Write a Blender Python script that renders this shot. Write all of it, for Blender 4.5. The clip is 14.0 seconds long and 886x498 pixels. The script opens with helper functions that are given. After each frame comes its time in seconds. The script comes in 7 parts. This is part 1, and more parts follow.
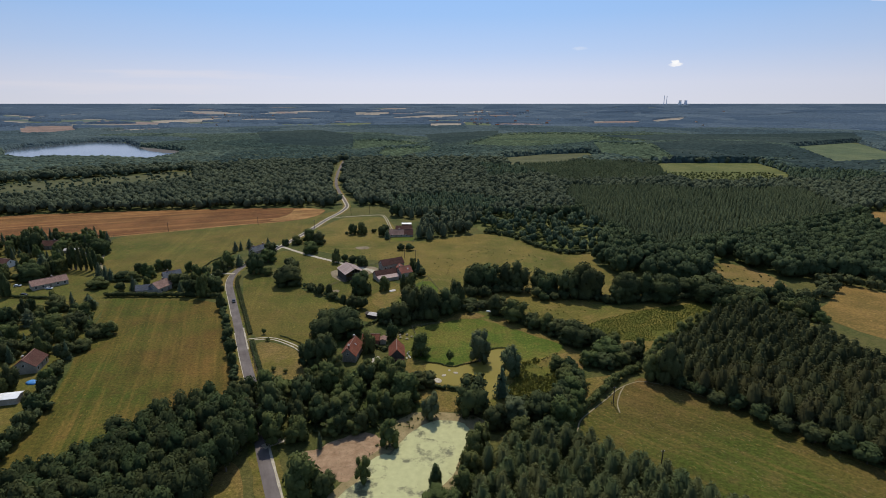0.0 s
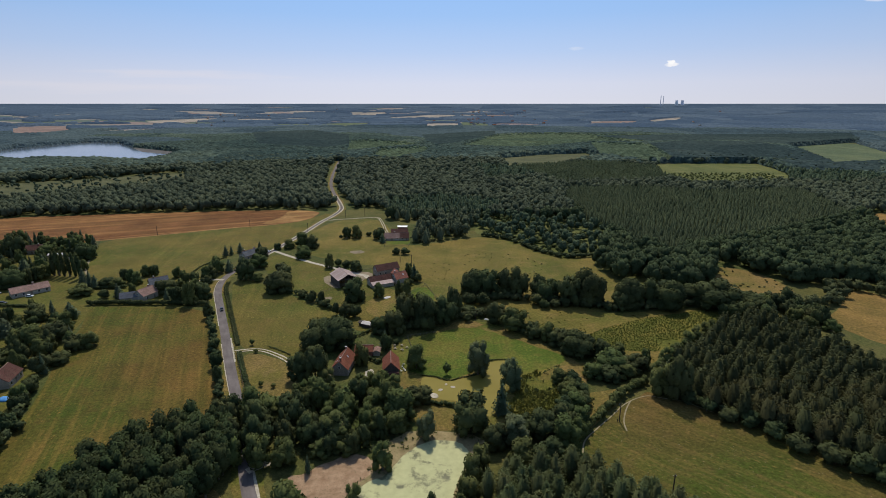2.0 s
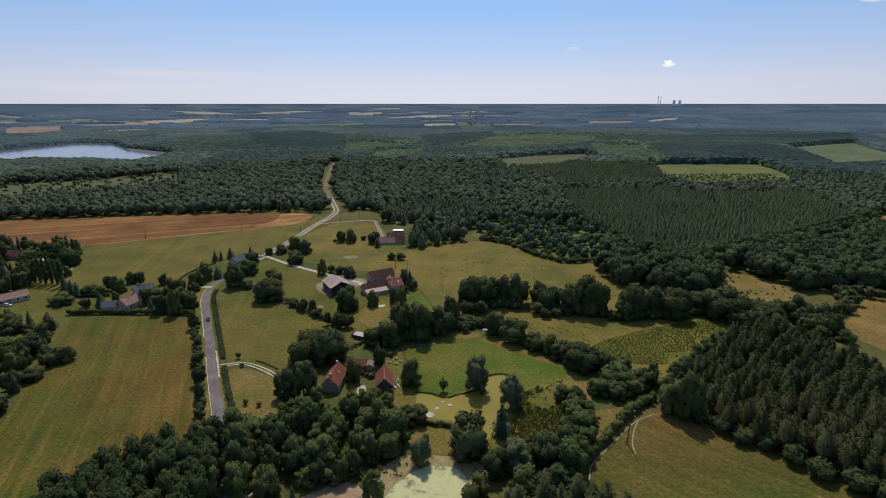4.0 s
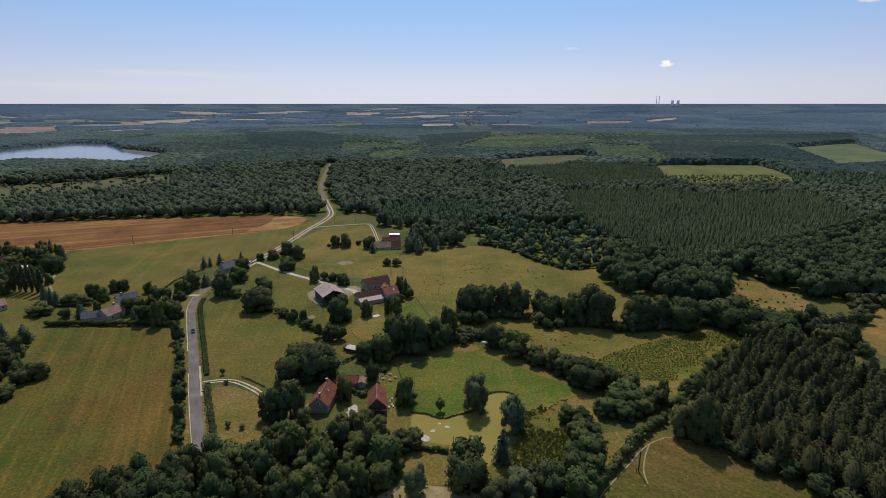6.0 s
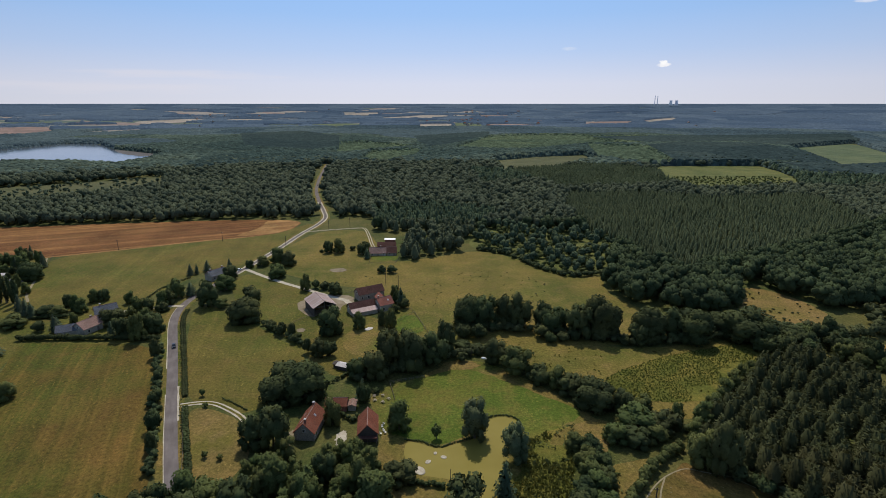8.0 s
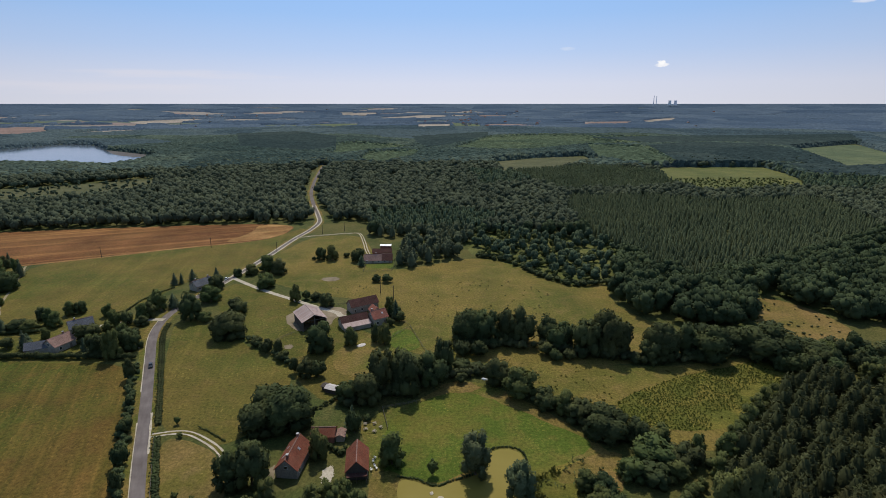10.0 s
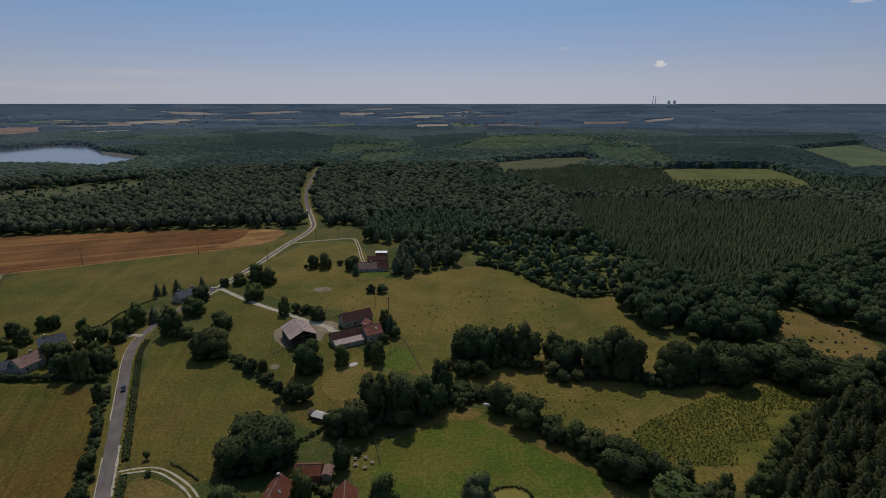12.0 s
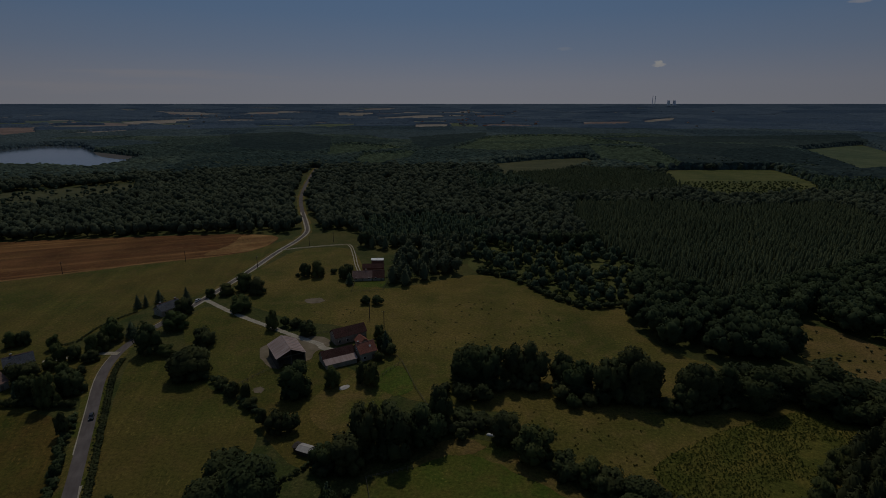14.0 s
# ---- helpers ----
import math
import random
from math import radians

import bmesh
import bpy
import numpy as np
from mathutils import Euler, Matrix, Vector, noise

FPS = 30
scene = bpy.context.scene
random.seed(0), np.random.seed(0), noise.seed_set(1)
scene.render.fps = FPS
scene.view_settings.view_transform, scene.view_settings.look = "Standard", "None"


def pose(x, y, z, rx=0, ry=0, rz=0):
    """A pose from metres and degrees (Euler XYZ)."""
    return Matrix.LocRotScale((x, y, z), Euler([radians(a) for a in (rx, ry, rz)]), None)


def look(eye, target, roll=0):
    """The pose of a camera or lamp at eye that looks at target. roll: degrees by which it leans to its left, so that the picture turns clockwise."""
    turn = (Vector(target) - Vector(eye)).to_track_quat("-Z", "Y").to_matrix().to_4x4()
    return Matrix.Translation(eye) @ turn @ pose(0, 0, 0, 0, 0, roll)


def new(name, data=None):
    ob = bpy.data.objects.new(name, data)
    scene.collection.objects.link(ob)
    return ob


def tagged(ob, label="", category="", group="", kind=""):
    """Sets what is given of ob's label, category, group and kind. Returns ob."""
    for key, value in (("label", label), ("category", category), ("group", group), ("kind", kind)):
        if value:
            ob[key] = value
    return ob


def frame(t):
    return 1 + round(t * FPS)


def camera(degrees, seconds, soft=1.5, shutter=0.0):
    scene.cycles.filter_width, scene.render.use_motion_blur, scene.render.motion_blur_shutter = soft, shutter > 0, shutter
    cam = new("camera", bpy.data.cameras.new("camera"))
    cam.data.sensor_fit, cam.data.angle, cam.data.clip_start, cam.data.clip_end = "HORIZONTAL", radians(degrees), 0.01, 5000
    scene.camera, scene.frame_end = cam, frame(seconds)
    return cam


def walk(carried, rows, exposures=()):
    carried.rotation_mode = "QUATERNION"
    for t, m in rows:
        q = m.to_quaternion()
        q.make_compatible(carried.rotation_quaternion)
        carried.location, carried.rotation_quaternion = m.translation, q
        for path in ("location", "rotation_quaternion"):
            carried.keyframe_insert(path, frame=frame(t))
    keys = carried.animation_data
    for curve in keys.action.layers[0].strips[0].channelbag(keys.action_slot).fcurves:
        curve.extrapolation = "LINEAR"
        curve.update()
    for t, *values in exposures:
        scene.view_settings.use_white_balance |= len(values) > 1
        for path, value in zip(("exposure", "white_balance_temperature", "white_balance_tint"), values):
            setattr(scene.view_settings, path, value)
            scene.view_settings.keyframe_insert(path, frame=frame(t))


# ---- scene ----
cam = camera(81.0, 14.0, soft=0.6)
PATH = [
    (0, -0.68, -1.07, 100.60, 0.05), (1, -0.61, 4.06, 100.62, -0.13), (2, -0.46, 9.38, 100.65, -0.30), (3, -0.20, 15.06, 100.72, -0.46),
    (5.5, 0.60, 30.18, 101.05, -0.73), (6.5, 1.00, 36.75, 101.16, -0.84), (8, 1.62, 47.98, 101.30, -0.99), (10.5, 2.46, 68.61, 101.66, -1.20),
    (12, 2.83, 81.43, 101.78, -1.32), (13, 3.04, 90.17, 101.82, -1.38), (14, 3.25, 98.86, 101.84, -1.43)]
walk(cam, [(t, pose(x, y, z, 90 - 15.63, 0, yaw)) for t, x, y, z, yaw in PATH],
     exposures=[(0, 0.0), (10.3, 0.0), (11, -0.18), (11.5, -0.42), (12, -0.72), (12.5, -1.05), (13, -1.45), (13.5, -1.8), (14, -2.25)])

# ---- daylight: a high sun ahead of the flight, clear summer sky ----
SUN_ELEVATION, SUN_AZIMUTH = radians(56), radians(-2)
world = bpy.data.worlds.new("sky")
scene.world = world
world.use_nodes = True
wn, wl = world.node_tree.nodes, world.node_tree.links
sky = wn.new("ShaderNodeTexSky")
sky.sky_type, sky.sun_disc = "NISHITA", False
sky.sun_elevation, sky.sun_rotation = SUN_ELEVATION, SUN_AZIMUTH
sky.altitude, sky.air_density, sky.dust_density, sky.ozone_density = 100, 1.0, 0.6, 1.5
back = wn["Background"]
SKY = 0.14
back.inputs["Strength"].default_value = SKY
# the low sky: pale haze at the skyline, clear blue above, Nishita higher up
tc = wn.new("ShaderNodeTexCoord")
xyz = wn.new("ShaderNodeSeparateXYZ")
wl.new(tc.outputs["Generated"], xyz.inputs["Vector"])
low = wn.new("ShaderNodeValToRGB")
stops = ((0.0, (0.715, 0.730, 0.825)), (0.035, (0.680, 0.720, 0.860)), (0.09, (0.490, 0.635, 0.905)), (0.15, (0.355, 0.565, 0.925)), (0.21, (0.300, 0.530, 0.940)))
while len(low.color_ramp.elements) < len(stops):
    low.color_ramp.elements.new(0.5)
for e, (at, col) in zip(low.color_ramp.elements, stops):
    e.position, e.color = at, (*col, 1)
wl.new(xyz.outputs["Z"], low.inputs["Fac"])
lift = wn.new("ShaderNodeVectorMath")
lift.operation = "SCALE"
side = wn.new("ShaderNodeMath")
side.operation = "MULTIPLY"
wl.new(xyz.outputs["X"], side.inputs[0])
wl.new(xyz.outputs["X"], side.inputs[1])
sunward = wn.new("ShaderNodeMath")
sunward.operation = "MULTIPLY_ADD"
sunward.inputs[1].default_value, sunward.inputs[2].default_value = -0.30 * 0.93 / SKY, 1.06 * 0.93 / SKY
wl.new(side.outputs["Value"], sunward.inputs[0])
wl.new(sunward.outputs["Value"], lift.inputs["Scale"])
wl.new(low.outputs["Color"], lift.inputs[0])
rise = wn.new("ShaderNodeMapRange")
rise.inputs["From Min"].default_value, rise.inputs["From Max"].default_value = 0.2, 0.5
wl.new(xyz.outputs["Z"], rise.inputs["Value"])
whole = wn.new("ShaderNodeMix")
whole.data_type = "RGBA"
wl.new(rise.outputs["Result"], whole.inputs["Factor"])
wl.new(lift.outputs["Vector"], whole.inputs["A"])
wl.new(sky.outputs["Color"], whole.inputs["B"])


def wisp(under, x0, z0, wx, wz, soft, grain, colour, amount):
    """A cloud low in the sky ahead: a noise-torn ellipse round one direction."""
    n1 = wn.new("ShaderNodeTexNoise")
    n1.inputs["Scale"].default_value, n1.inputs["Detail"].default_value = grain, 6.0
    g = wn.new("ShaderNodeMapping")
    g.inputs["Scale"].default_value = (1, 1, wx / wz * 0.6)
    wl.new(tc.outputs["Generated"], g.inputs["Vector"])
    wl.new(g.outputs["Vector"], n1.inputs["Vector"])
    total = None
    for axis, c, w in (("X", x0, wx), ("Z", z0, wz)):
        a = wn.new("ShaderNodeMath")
        a.operation = "SUBTRACT"
        a.inputs[1].default_value = c
        wl.new(xyz.outputs[axis], a.inputs[0])
        s = wn.new("ShaderNodeMath")
        s.operation = "DIVIDE"
        s.inputs[1].default_value = w
        wl.new(a.outputs["Value"], s.inputs[0])
        q = wn.new("ShaderNodeMath")
        q.operation = "POWER"
        q.inputs[1].default_value = 2
        wl.new(s.outputs["Value"], q.inputs[0])
        if total:
            p = wn.new("ShaderNodeMath")
            wl.new(total, p.inputs[0])
            wl.new(q.outputs["Value"], p.inputs[1])
            total = p.outputs["Value"]
        else:
            total = q.outputs["Value"]
    torn = wn.new("ShaderNodeMath")
    torn.operation = "MULTIPLY_ADD"
    torn.inputs[1].default_value = -2.6
    wl.new(n1.outputs["Fac"], torn.inputs[0])
    wl.new(total, torn.inputs[2])
    m = wn.new("ShaderNodeMapRange")
    m.inputs["From Min"].default_value, m.inputs["From Max"].default_value = -0.55, -0.55 - soft
    m.inputs["To Max"].default_value = amount
    wl.new(torn.outputs["Value"], m.inputs["Value"])
    x = wn.new("ShaderNodeMix")
    x.data_type = "RGBA"
    x.inputs["B"].default_value = (*[v / SKY for v in colour], 1)
    ahead = wn.new("ShaderNodeMath")
    ahead.operation = "GREATER_THAN"
    ahead.inputs[1].default_value = 0.0
    y = wn.new("ShaderNodeMath")
    y.operation = "MULTIPLY"
    wl.new(tc_y, ahead.inputs[0])
    wl.new(ahead.outputs["Value"], y.inputs[0])
    wl.new(m.outputs["Result"], y.inputs[1])
    wl.new(y.outputs["Value"], x.inputs["Factor"])
    wl.new(under, x.inputs["A"])
    return x.outputs["Result"]


tc_y = xyz.outputs["Y"]
air = whole.outputs["Result"]
air = wisp(air, -0.4129, 0.0462, 0.17, 0.010, 0.9, 9.0, (0.80, 0.74, 0.76), 0.30)
air = wisp(air, -0.5129, 0.0242, 0.22, 0.012, 0.9, 8.0, (0.80, 0.74, 0.76), 0.22)
air = wisp(air, 0.3880, 0.0636, 0.0125, 0.0044, 0.6, 90.0, (0.90, 0.90, 0.93), 0.95)
air = wisp(air, 0.3868, 0.0668, 0.0072, 0.0050, 0.6, 110.0, (0.96, 0.96, 0.97), 1.0)
air = wisp(air, 0.6075, 0.1392, 0.015, 0.0036, 0.6, 40.0, (0.90, 0.88, 0.92), 0.55)
air = wisp(air, 0.2425, 0.0930, 0.018, 0.004, 0.8, 40.0, (0.8, 0.82, 0.88), 0.35)
wl.new(air, back.inputs["Color"])

sun = new("sun", bpy.data.lights.new("sun", "SUN"))
sun.data.energy, sun.data.angle, sun.data.color = 3.4, radians(0.53), (1.0, 0.94, 0.82)
sun.matrix_world = look((0, 0, 0), (-math.sin(SUN_AZIMUTH) * math.cos(SUN_ELEVATION), -math.cos(SUN_AZIMUTH) * math.cos(SUN_ELEVATION), -math.sin(SUN_ELEVATION)))


# ---- materials ----
def material(name, rough=0.9, spec=0.2, metal=0.0):
    m = bpy.data.materials.new(name)
    m.use_nodes = True
    b = m.node_tree.nodes["Principled BSDF"]
    b.inputs["Roughness"].default_value = rough
    b.inputs["Specular IOR Level"].default_value = spec
    b.inputs["Metallic"].default_value = metal
    return m, m.node_tree.nodes, m.node_tree.links, b


def noise_node(n, l, coords, scale, detail=4.0, stretch=None, rough=0.55):
    """Noise at a scale; stretch = (across, along, direction): drawn out along a direction, in degrees from x."""
    t = n.new("ShaderNodeTexNoise")
    t.inputs["Scale"].default_value, t.inputs["Detail"].default_value, t.inputs["Roughness"].default_value = scale, detail, rough
    if stretch:
        for key, value in (("Rotation", (0, 0, radians(90 - stretch[2]))), ("Scale", (stretch[0], stretch[1], 1))):
            g = n.new("ShaderNodeMapping")
            g.inputs[key].default_value = value
            l.new(coords, g.inputs["Vector"])
            coords = g.outputs["Vector"]
    l.new(coords, t.inputs["Vector"])
    return t.outputs["Fac"]


def ramp(n, l, fac, lo, hi, c0, c1):
    r = n.new("ShaderNodeValToRGB")
    e = r.color_ramp.elements
    e[0].position, e[1].position = lo, hi
    e[0].color, e[1].color = (*c0, 1), (*c1, 1)
    l.new(fac, r.inputs["Fac"])
    return r.outputs["Color"]


def blend(n, l, fac, a, b, mode="MIX"):
    x = n.new("ShaderNodeMix")
    x.data_type, x.blend_type = "RGBA", mode
    for key, v in (("Factor", fac), ("A", a), ("B", b)):
        if isinstance(v, (int, float)):
            x.inputs[key].default_value = v
        elif isinstance(v, tuple):
            x.inputs[key].default_value = (*v, 1)
        else:
            l.new(v, x.inputs[key])
    return x.outputs["Result"]


def place_coords(n):
    return n.new("ShaderNodeTexCoord").outputs["Object"]


def bump(n, l, b, height, strength, distance):
    k = n.new("ShaderNodeBump")
    k.inputs["Strength"].default_value, k.inputs["Distance"].default_value = strength, distance
    l.new(height, k.inputs["Height"])
    l.new(k.outputs["Normal"], b.inputs["Normal"])


def grass(name, c_lush, c_dry, c_worn, dryness=0.5, patch=0.03, stripe=None):
    """Grassland: lush and dry patches at field scale, mottling at two metres, fine grain; stripe = (angle, spacing, strength) of mown rows."""
    m, n, l, b = material(name, 0.95, 0.1)
    c = place_coords(n)
    big = noise_node(n, l, c, patch, 5.0)
    col = ramp(n, l, big, dryness - 0.09, dryness + 0.12, c_lush, c_dry)
    mid = noise_node(n, l, c, 0.16, 6.0)
    col = blend(n, l, ramp(n, l, mid, 0.48, 0.8, (0, 0, 0), (0.75, 0.75, 0.75)), col, c_worn)
    if stripe:
        rows = noise_node(n, l, c, 1.0 / stripe[1], 3.0, (1.0, 0.035, stripe[0]))
        col = blend(n, l, ramp(n, l, rows, 0.50, 0.72, (0, 0, 0), (stripe[2], stripe[2], stripe[2])), col, tuple(min(1, v * 1.75) for v in c_dry))
        rows2 = noise_node(n, l, c, 0.4 / stripe[1], 2.0, (1.0, 0.03, stripe[0]))
        col = blend(n, l, ramp(n, l, rows2, 0.45, 0.7, (0, 0, 0), (stripe[2], stripe[2], stripe[2])), col, tuple(v * 0.6 for v in c_lush))
    blot = noise_node(n, l, c, 0.045, 6.0, None, 0.62)
    col = blend(n, l, 1.0, col, ramp(n, l, blot, 0.3, 0.7, (0.76, 0.80, 0.74), (1.22, 1.15, 1.16)), "MULTIPLY")
    where = noise_node(n, l, c, 0.07, 5.0, None, 0.6)
    tuft = noise_node(n, l, c, 1.15, 4.0, (1.0, 0.4, stripe[0]) if stripe else None, 0.7)
    dry = blend(n, l, 1.0, ramp(n, l, tuft, 0.56, 0.66, (0, 0, 0), (0.8, 0.8, 0.8)), ramp(n, l, where, 0.42, 0.62, (0.12, 0.12, 0.12), (1, 1, 1)), "MULTIPLY")
    col = blend(n, l, dry, col, tuple(min(1, v * 1.75) for v in c_dry))
    fine = noise_node(n, l, c, 0.9, 8.0, None, 0.8)
    col = blend(n, l, 1.0, col, ramp(n, l, fine, 0.32, 0.68, (0.42, 0.45, 0.40), (1.58, 1.52, 1.5)), "MULTIPLY")
    l.new(col, b.inputs["Base Color"])
    bump(n, l, b, fine, 0.6, 0.25)
    return m


def foliage(name, c_dark, c_light, spread=0.12, glow=0.2):
    """Leaf canopy: colour varies from tree to tree, over the crown and from clump to clump."""
    m, n, l, b = material(name, 0.85, 0.08)
    geo = n.new("ShaderNodeNewGeometry")
    info = n.new("ShaderNodeObjectInfo")
    coarse = noise_node(n, l, geo.outputs["Position"], spread, 2.0)
    col = ramp(n, l, coarse, 0.3, 0.7, c_dark, c_light)
    clump = n.new("ShaderNodeMath")
    clump.operation = "MULTIPLY_ADD"
    clump.inputs[1].default_value, clump.inputs[2].default_value = 0.34, 0.82
    l.new(geo.outputs["Random Per Island"], clump.inputs[0])
    g = n.new("ShaderNodeHueSaturation")
    l.new(col, g.inputs["Color"])
    l.new(clump.outputs["Value"], g.inputs["Value"])
    tree = n.new("ShaderNodeMath")
    tree.operation = "MULTIPLY_ADD"
    tree.inputs[1].default_value, tree.inputs[2].default_value = 0.05, 0.475
    l.new(info.outputs["Random"], tree.inputs[0])
    l.new(tree.outputs["Value"], g.inputs["Hue"])
    l.new(g.outputs["Color"], b.inputs["Base Color"])
    t = n.new("ShaderNodeBsdfTranslucent")
    l.new(g.outputs["Color"], t.inputs["Color"])
    s = n.new("ShaderNodeMixShader")
    s.inputs["Fac"].default_value = glow
    l.new(b.outputs["BSDF"], s.inputs[1])
    l.new(t.outputs["BSDF"], s.inputs[2])
    l.new(s.outputs["Shader"], n["Material Output"].inputs["Surface"])
    return m


def far_foliage(name, dark, light, mid, relief=6.0, speck=0.37):
    """Far canopy: stands of different green, single crowns as relief and slight colour changes."""
    m, n, l, b = material(name, 1.0, 0.0)
    c = n.new("ShaderNodeNewGeometry").outputs["Position"]
    stand = n.new("ShaderNodeTexVoronoi")
    stand.inputs["Scale"].default_value = 0.0042
    g = n.new("ShaderNodeMapping")
    g.inputs["Scale"].default_value = (1, 0.8, 0)
    l.new(c, g.inputs["Vector"])
    l.new(g.outputs["Vector"], stand.inputs["Vector"])
    sep = n.new("ShaderNodeSeparateColor")
    l.new(stand.outputs["Color"], sep.inputs["Color"])
    col = ramp(n, l, sep.outputs["Red"], 0.15, 0.85, dark, light)
    col = blend(n, l, ramp(n, l, noise_node(n, l, c, 0.008, 4.0), 0.4, 0.65, (0, 0, 0), (0.7, 0.7, 0.7)), col, mid)
    crown = n.new("ShaderNodeTexVoronoi")
    crown.inputs["Scale"].default_value = 0.13
    l.new(c, crown.inputs["Vector"])
    sep2 = n.new("ShaderNodeSeparateColor")
    l.new(crown.outputs["Color"], sep2.inputs["Color"])
    col = blend(n, l, 1.0, col, ramp(n, l, sep2.outputs["Green"], 0.0, 1.0, (1 - speck,) * 3, (1 + speck * 0.92,) * 3), "MULTIPLY")
    l.new(col, b.inputs["Base Color"])
    k = n.new("ShaderNodeBump")
    k.invert = True
    k.inputs["Strength"].default_value, k.inputs["Distance"].default_value = 1.0, relief
    l.new(crown.outputs["Distance"], k.inputs["Height"])
    l.new(k.outputs["Normal"], b.inputs["Normal"])
    return m


def plain(name, c0, c1, scale=2.0, rough=0.85, spec=0.3, metal=0.0, relief=0.05, stretch=None, fleck=None):
    """A built surface: two tones at one scale, soot and wear at another, slight relief."""
    m, n, l, b = material(name, rough, spec, metal)
    c = place_coords(n)
    a = noise_node(n, l, c, scale, 5.0, stretch)
    col = ramp(n, l, a, 0.3, 0.7, c0, c1)
    w = noise_node(n, l, c, scale * 0.23, 4.0)
    col = blend(n, l, 1.0, col, ramp(n, l, w, 0.25, 0.75, (0.74, 0.73, 0.72), (1.15, 1.15, 1.15)), "MULTIPLY")
    if fleck:
        k = noise_node(n, l, c, scale * 5, 3.0)
        col = blend(n, l, ramp(n, l, k, 0.58, 0.68, (0, 0, 0), (0.8, 0.8, 0.8)), col, fleck)
    l.new(col, b.inputs["Base Color"])
    bump(n, l, b, a, 0.5, relief)
    return m


def tiles(name, c0, c1, moss):
    """Small flat clay tiles in courses along the roof's length, weathered, with lichen."""
    m, n, l, b = material(name, 0.95, 0.08)
    c = place_coords(n)
    k = n.new("ShaderNodeTexBrick")
    k.inputs["Scale"].default_value = 1.0
    k.inputs["Brick Width"].default_value, k.inputs["Row Height"].default_value = 0.22, 0.16
    k.inputs["Mortar Size"].default_value = 0.012
    k.inputs["Color1"].default_value, k.inputs["Color2"].default_value = (*c0, 1), (*c1, 1)
    k.inputs["Mortar"].default_value = (*[v * 0.45 for v in c0], 1)
    l.new(c, k.inputs["Vector"])
    w = noise_node(n, l, c, 0.9, 5.0)
    col = blend(n, l, ramp(n, l, w, 0.45, 0.75, (0, 0, 0), (0.6, 0.6, 0.6)), k.outputs["Color"], moss)
    w2 = noise_node(n, l, c, 0.25, 3.0)
    col = blend(n, l, 1.0, col, ramp(n, l, w2, 0.3, 0.7, (0.8, 0.8, 0.8), (1.12, 1.12, 1.12)), "MULTIPLY")
    l.new(col, b.inputs["Base Color"])
    bump(n, l, b, k.outputs["Fac"], 0.5, 0.03)
    return m


M_GROUND = grass("rough_grass", (0.050, 0.066, 0.018), (0.090, 0.085, 0.026), (0.11, 0.095, 0.036), 0.5, 0.02)
M_MEADOW = grass("summer_meadow", (0.088, 0.090, 0.019), (0.146, 0.113, 0.029), (0.160, 0.115, 0.041), 0.46, 0.02)
M_GREEN = grass("green_pasture", (0.078, 0.084, 0.017), (0.120, 0.094, 0.023), (0.135, 0.091, 0.031), 0.5, 0.016, (100, 4.0, 0.2))
M_LAWN = grass("watered_lawn", (0.070, 0.102, 0.015), (0.122, 0.106, 0.023), (0.145, 0.108, 0.030), 0.55, 0.03)
M_PONDGRASS = grass("pond_side_grass", (0.082, 0.094, 0.018), (0.150, 0.110, 0.032), (0.178, 0.124, 0.050), 0.48, 0.04)
M_HAY = grass("mown_hay_field", (0.052, 0.074, 0.011), (0.114, 0.073, 0.018), (0.100, 0.059, 0.018), 0.47, 0.017, (112, 1.8, 0.42))
M_MOWN = grass("mown_slope", (0.057, 0.074, 0.012), (0.114, 0.072, 0.023), (0.114, 0.074, 0.028), 0.465, 0.013, (137, 1.7, 0.36))
M_DRY = grass("dry_grass", (0.110, 0.096, 0.022), (0.170, 0.118, 0.040), (0.19, 0.13, 0.055), 0.45, 0.05)
M_REED = grass("marsh_sedge", (0.090, 0.096, 0.018), (0.140, 0.120, 0.026), (0.078, 0.082, 0.018), 0.52, 0.09)
M_STUBBLE = grass("stubble", (0.116, 0.049, 0.017), (0.198, 0.100, 0.036), (0.178, 0.093, 0.035), 0.5, 0.011, (20, 7.0, 0.85))
M_STRAW = grass("pale_straw", (0.19, 0.096, 0.034), (0.30, 0.175, 0.070), (0.25, 0.15, 0.06), 0.5, 0.06, (23, 9.0, 0.7))
M_OCHRE = grass("ripe_field", (0.140, 0.100, 0.028), (0.215, 0.130, 0.040), (0.19, 0.118, 0.042), 0.5, 0.014, (145, 2.5, 0.2))
M_CLEARCUT = grass("young_plantation_grass", (0.074, 0.090, 0.024), (0.112, 0.118, 0.036), (0.125, 0.112, 0.046), 0.5, 0.02, (2, 8.0, 0.3))
M_HEATH = grass("heath", (0.062, 0.070, 0.030), (0.090, 0.092, 0.042), (0.105, 0.10, 0.055), 0.5, 0.02)
# far-off fields: tones greyed and paled, distance haze put into the colour
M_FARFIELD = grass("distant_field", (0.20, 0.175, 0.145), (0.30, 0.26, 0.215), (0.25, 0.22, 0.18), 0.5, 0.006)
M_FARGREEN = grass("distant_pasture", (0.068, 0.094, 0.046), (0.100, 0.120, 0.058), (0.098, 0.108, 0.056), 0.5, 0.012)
M_BARE = plain("bare_clay", (0.235, 0.145, 0.085), (0.37, 0.25, 0.155), 0.5, 0.95, 0.1, 0, 0.3, None, (0.11, 0.10, 0.05))
M_BANK = plain("dry_bank", (0.20, 0.155, 0.075), (0.30, 0.235, 0.12), 0.35, 0.95, 0.1, 0, 0.3, None, (0.09, 0.10, 0.03))
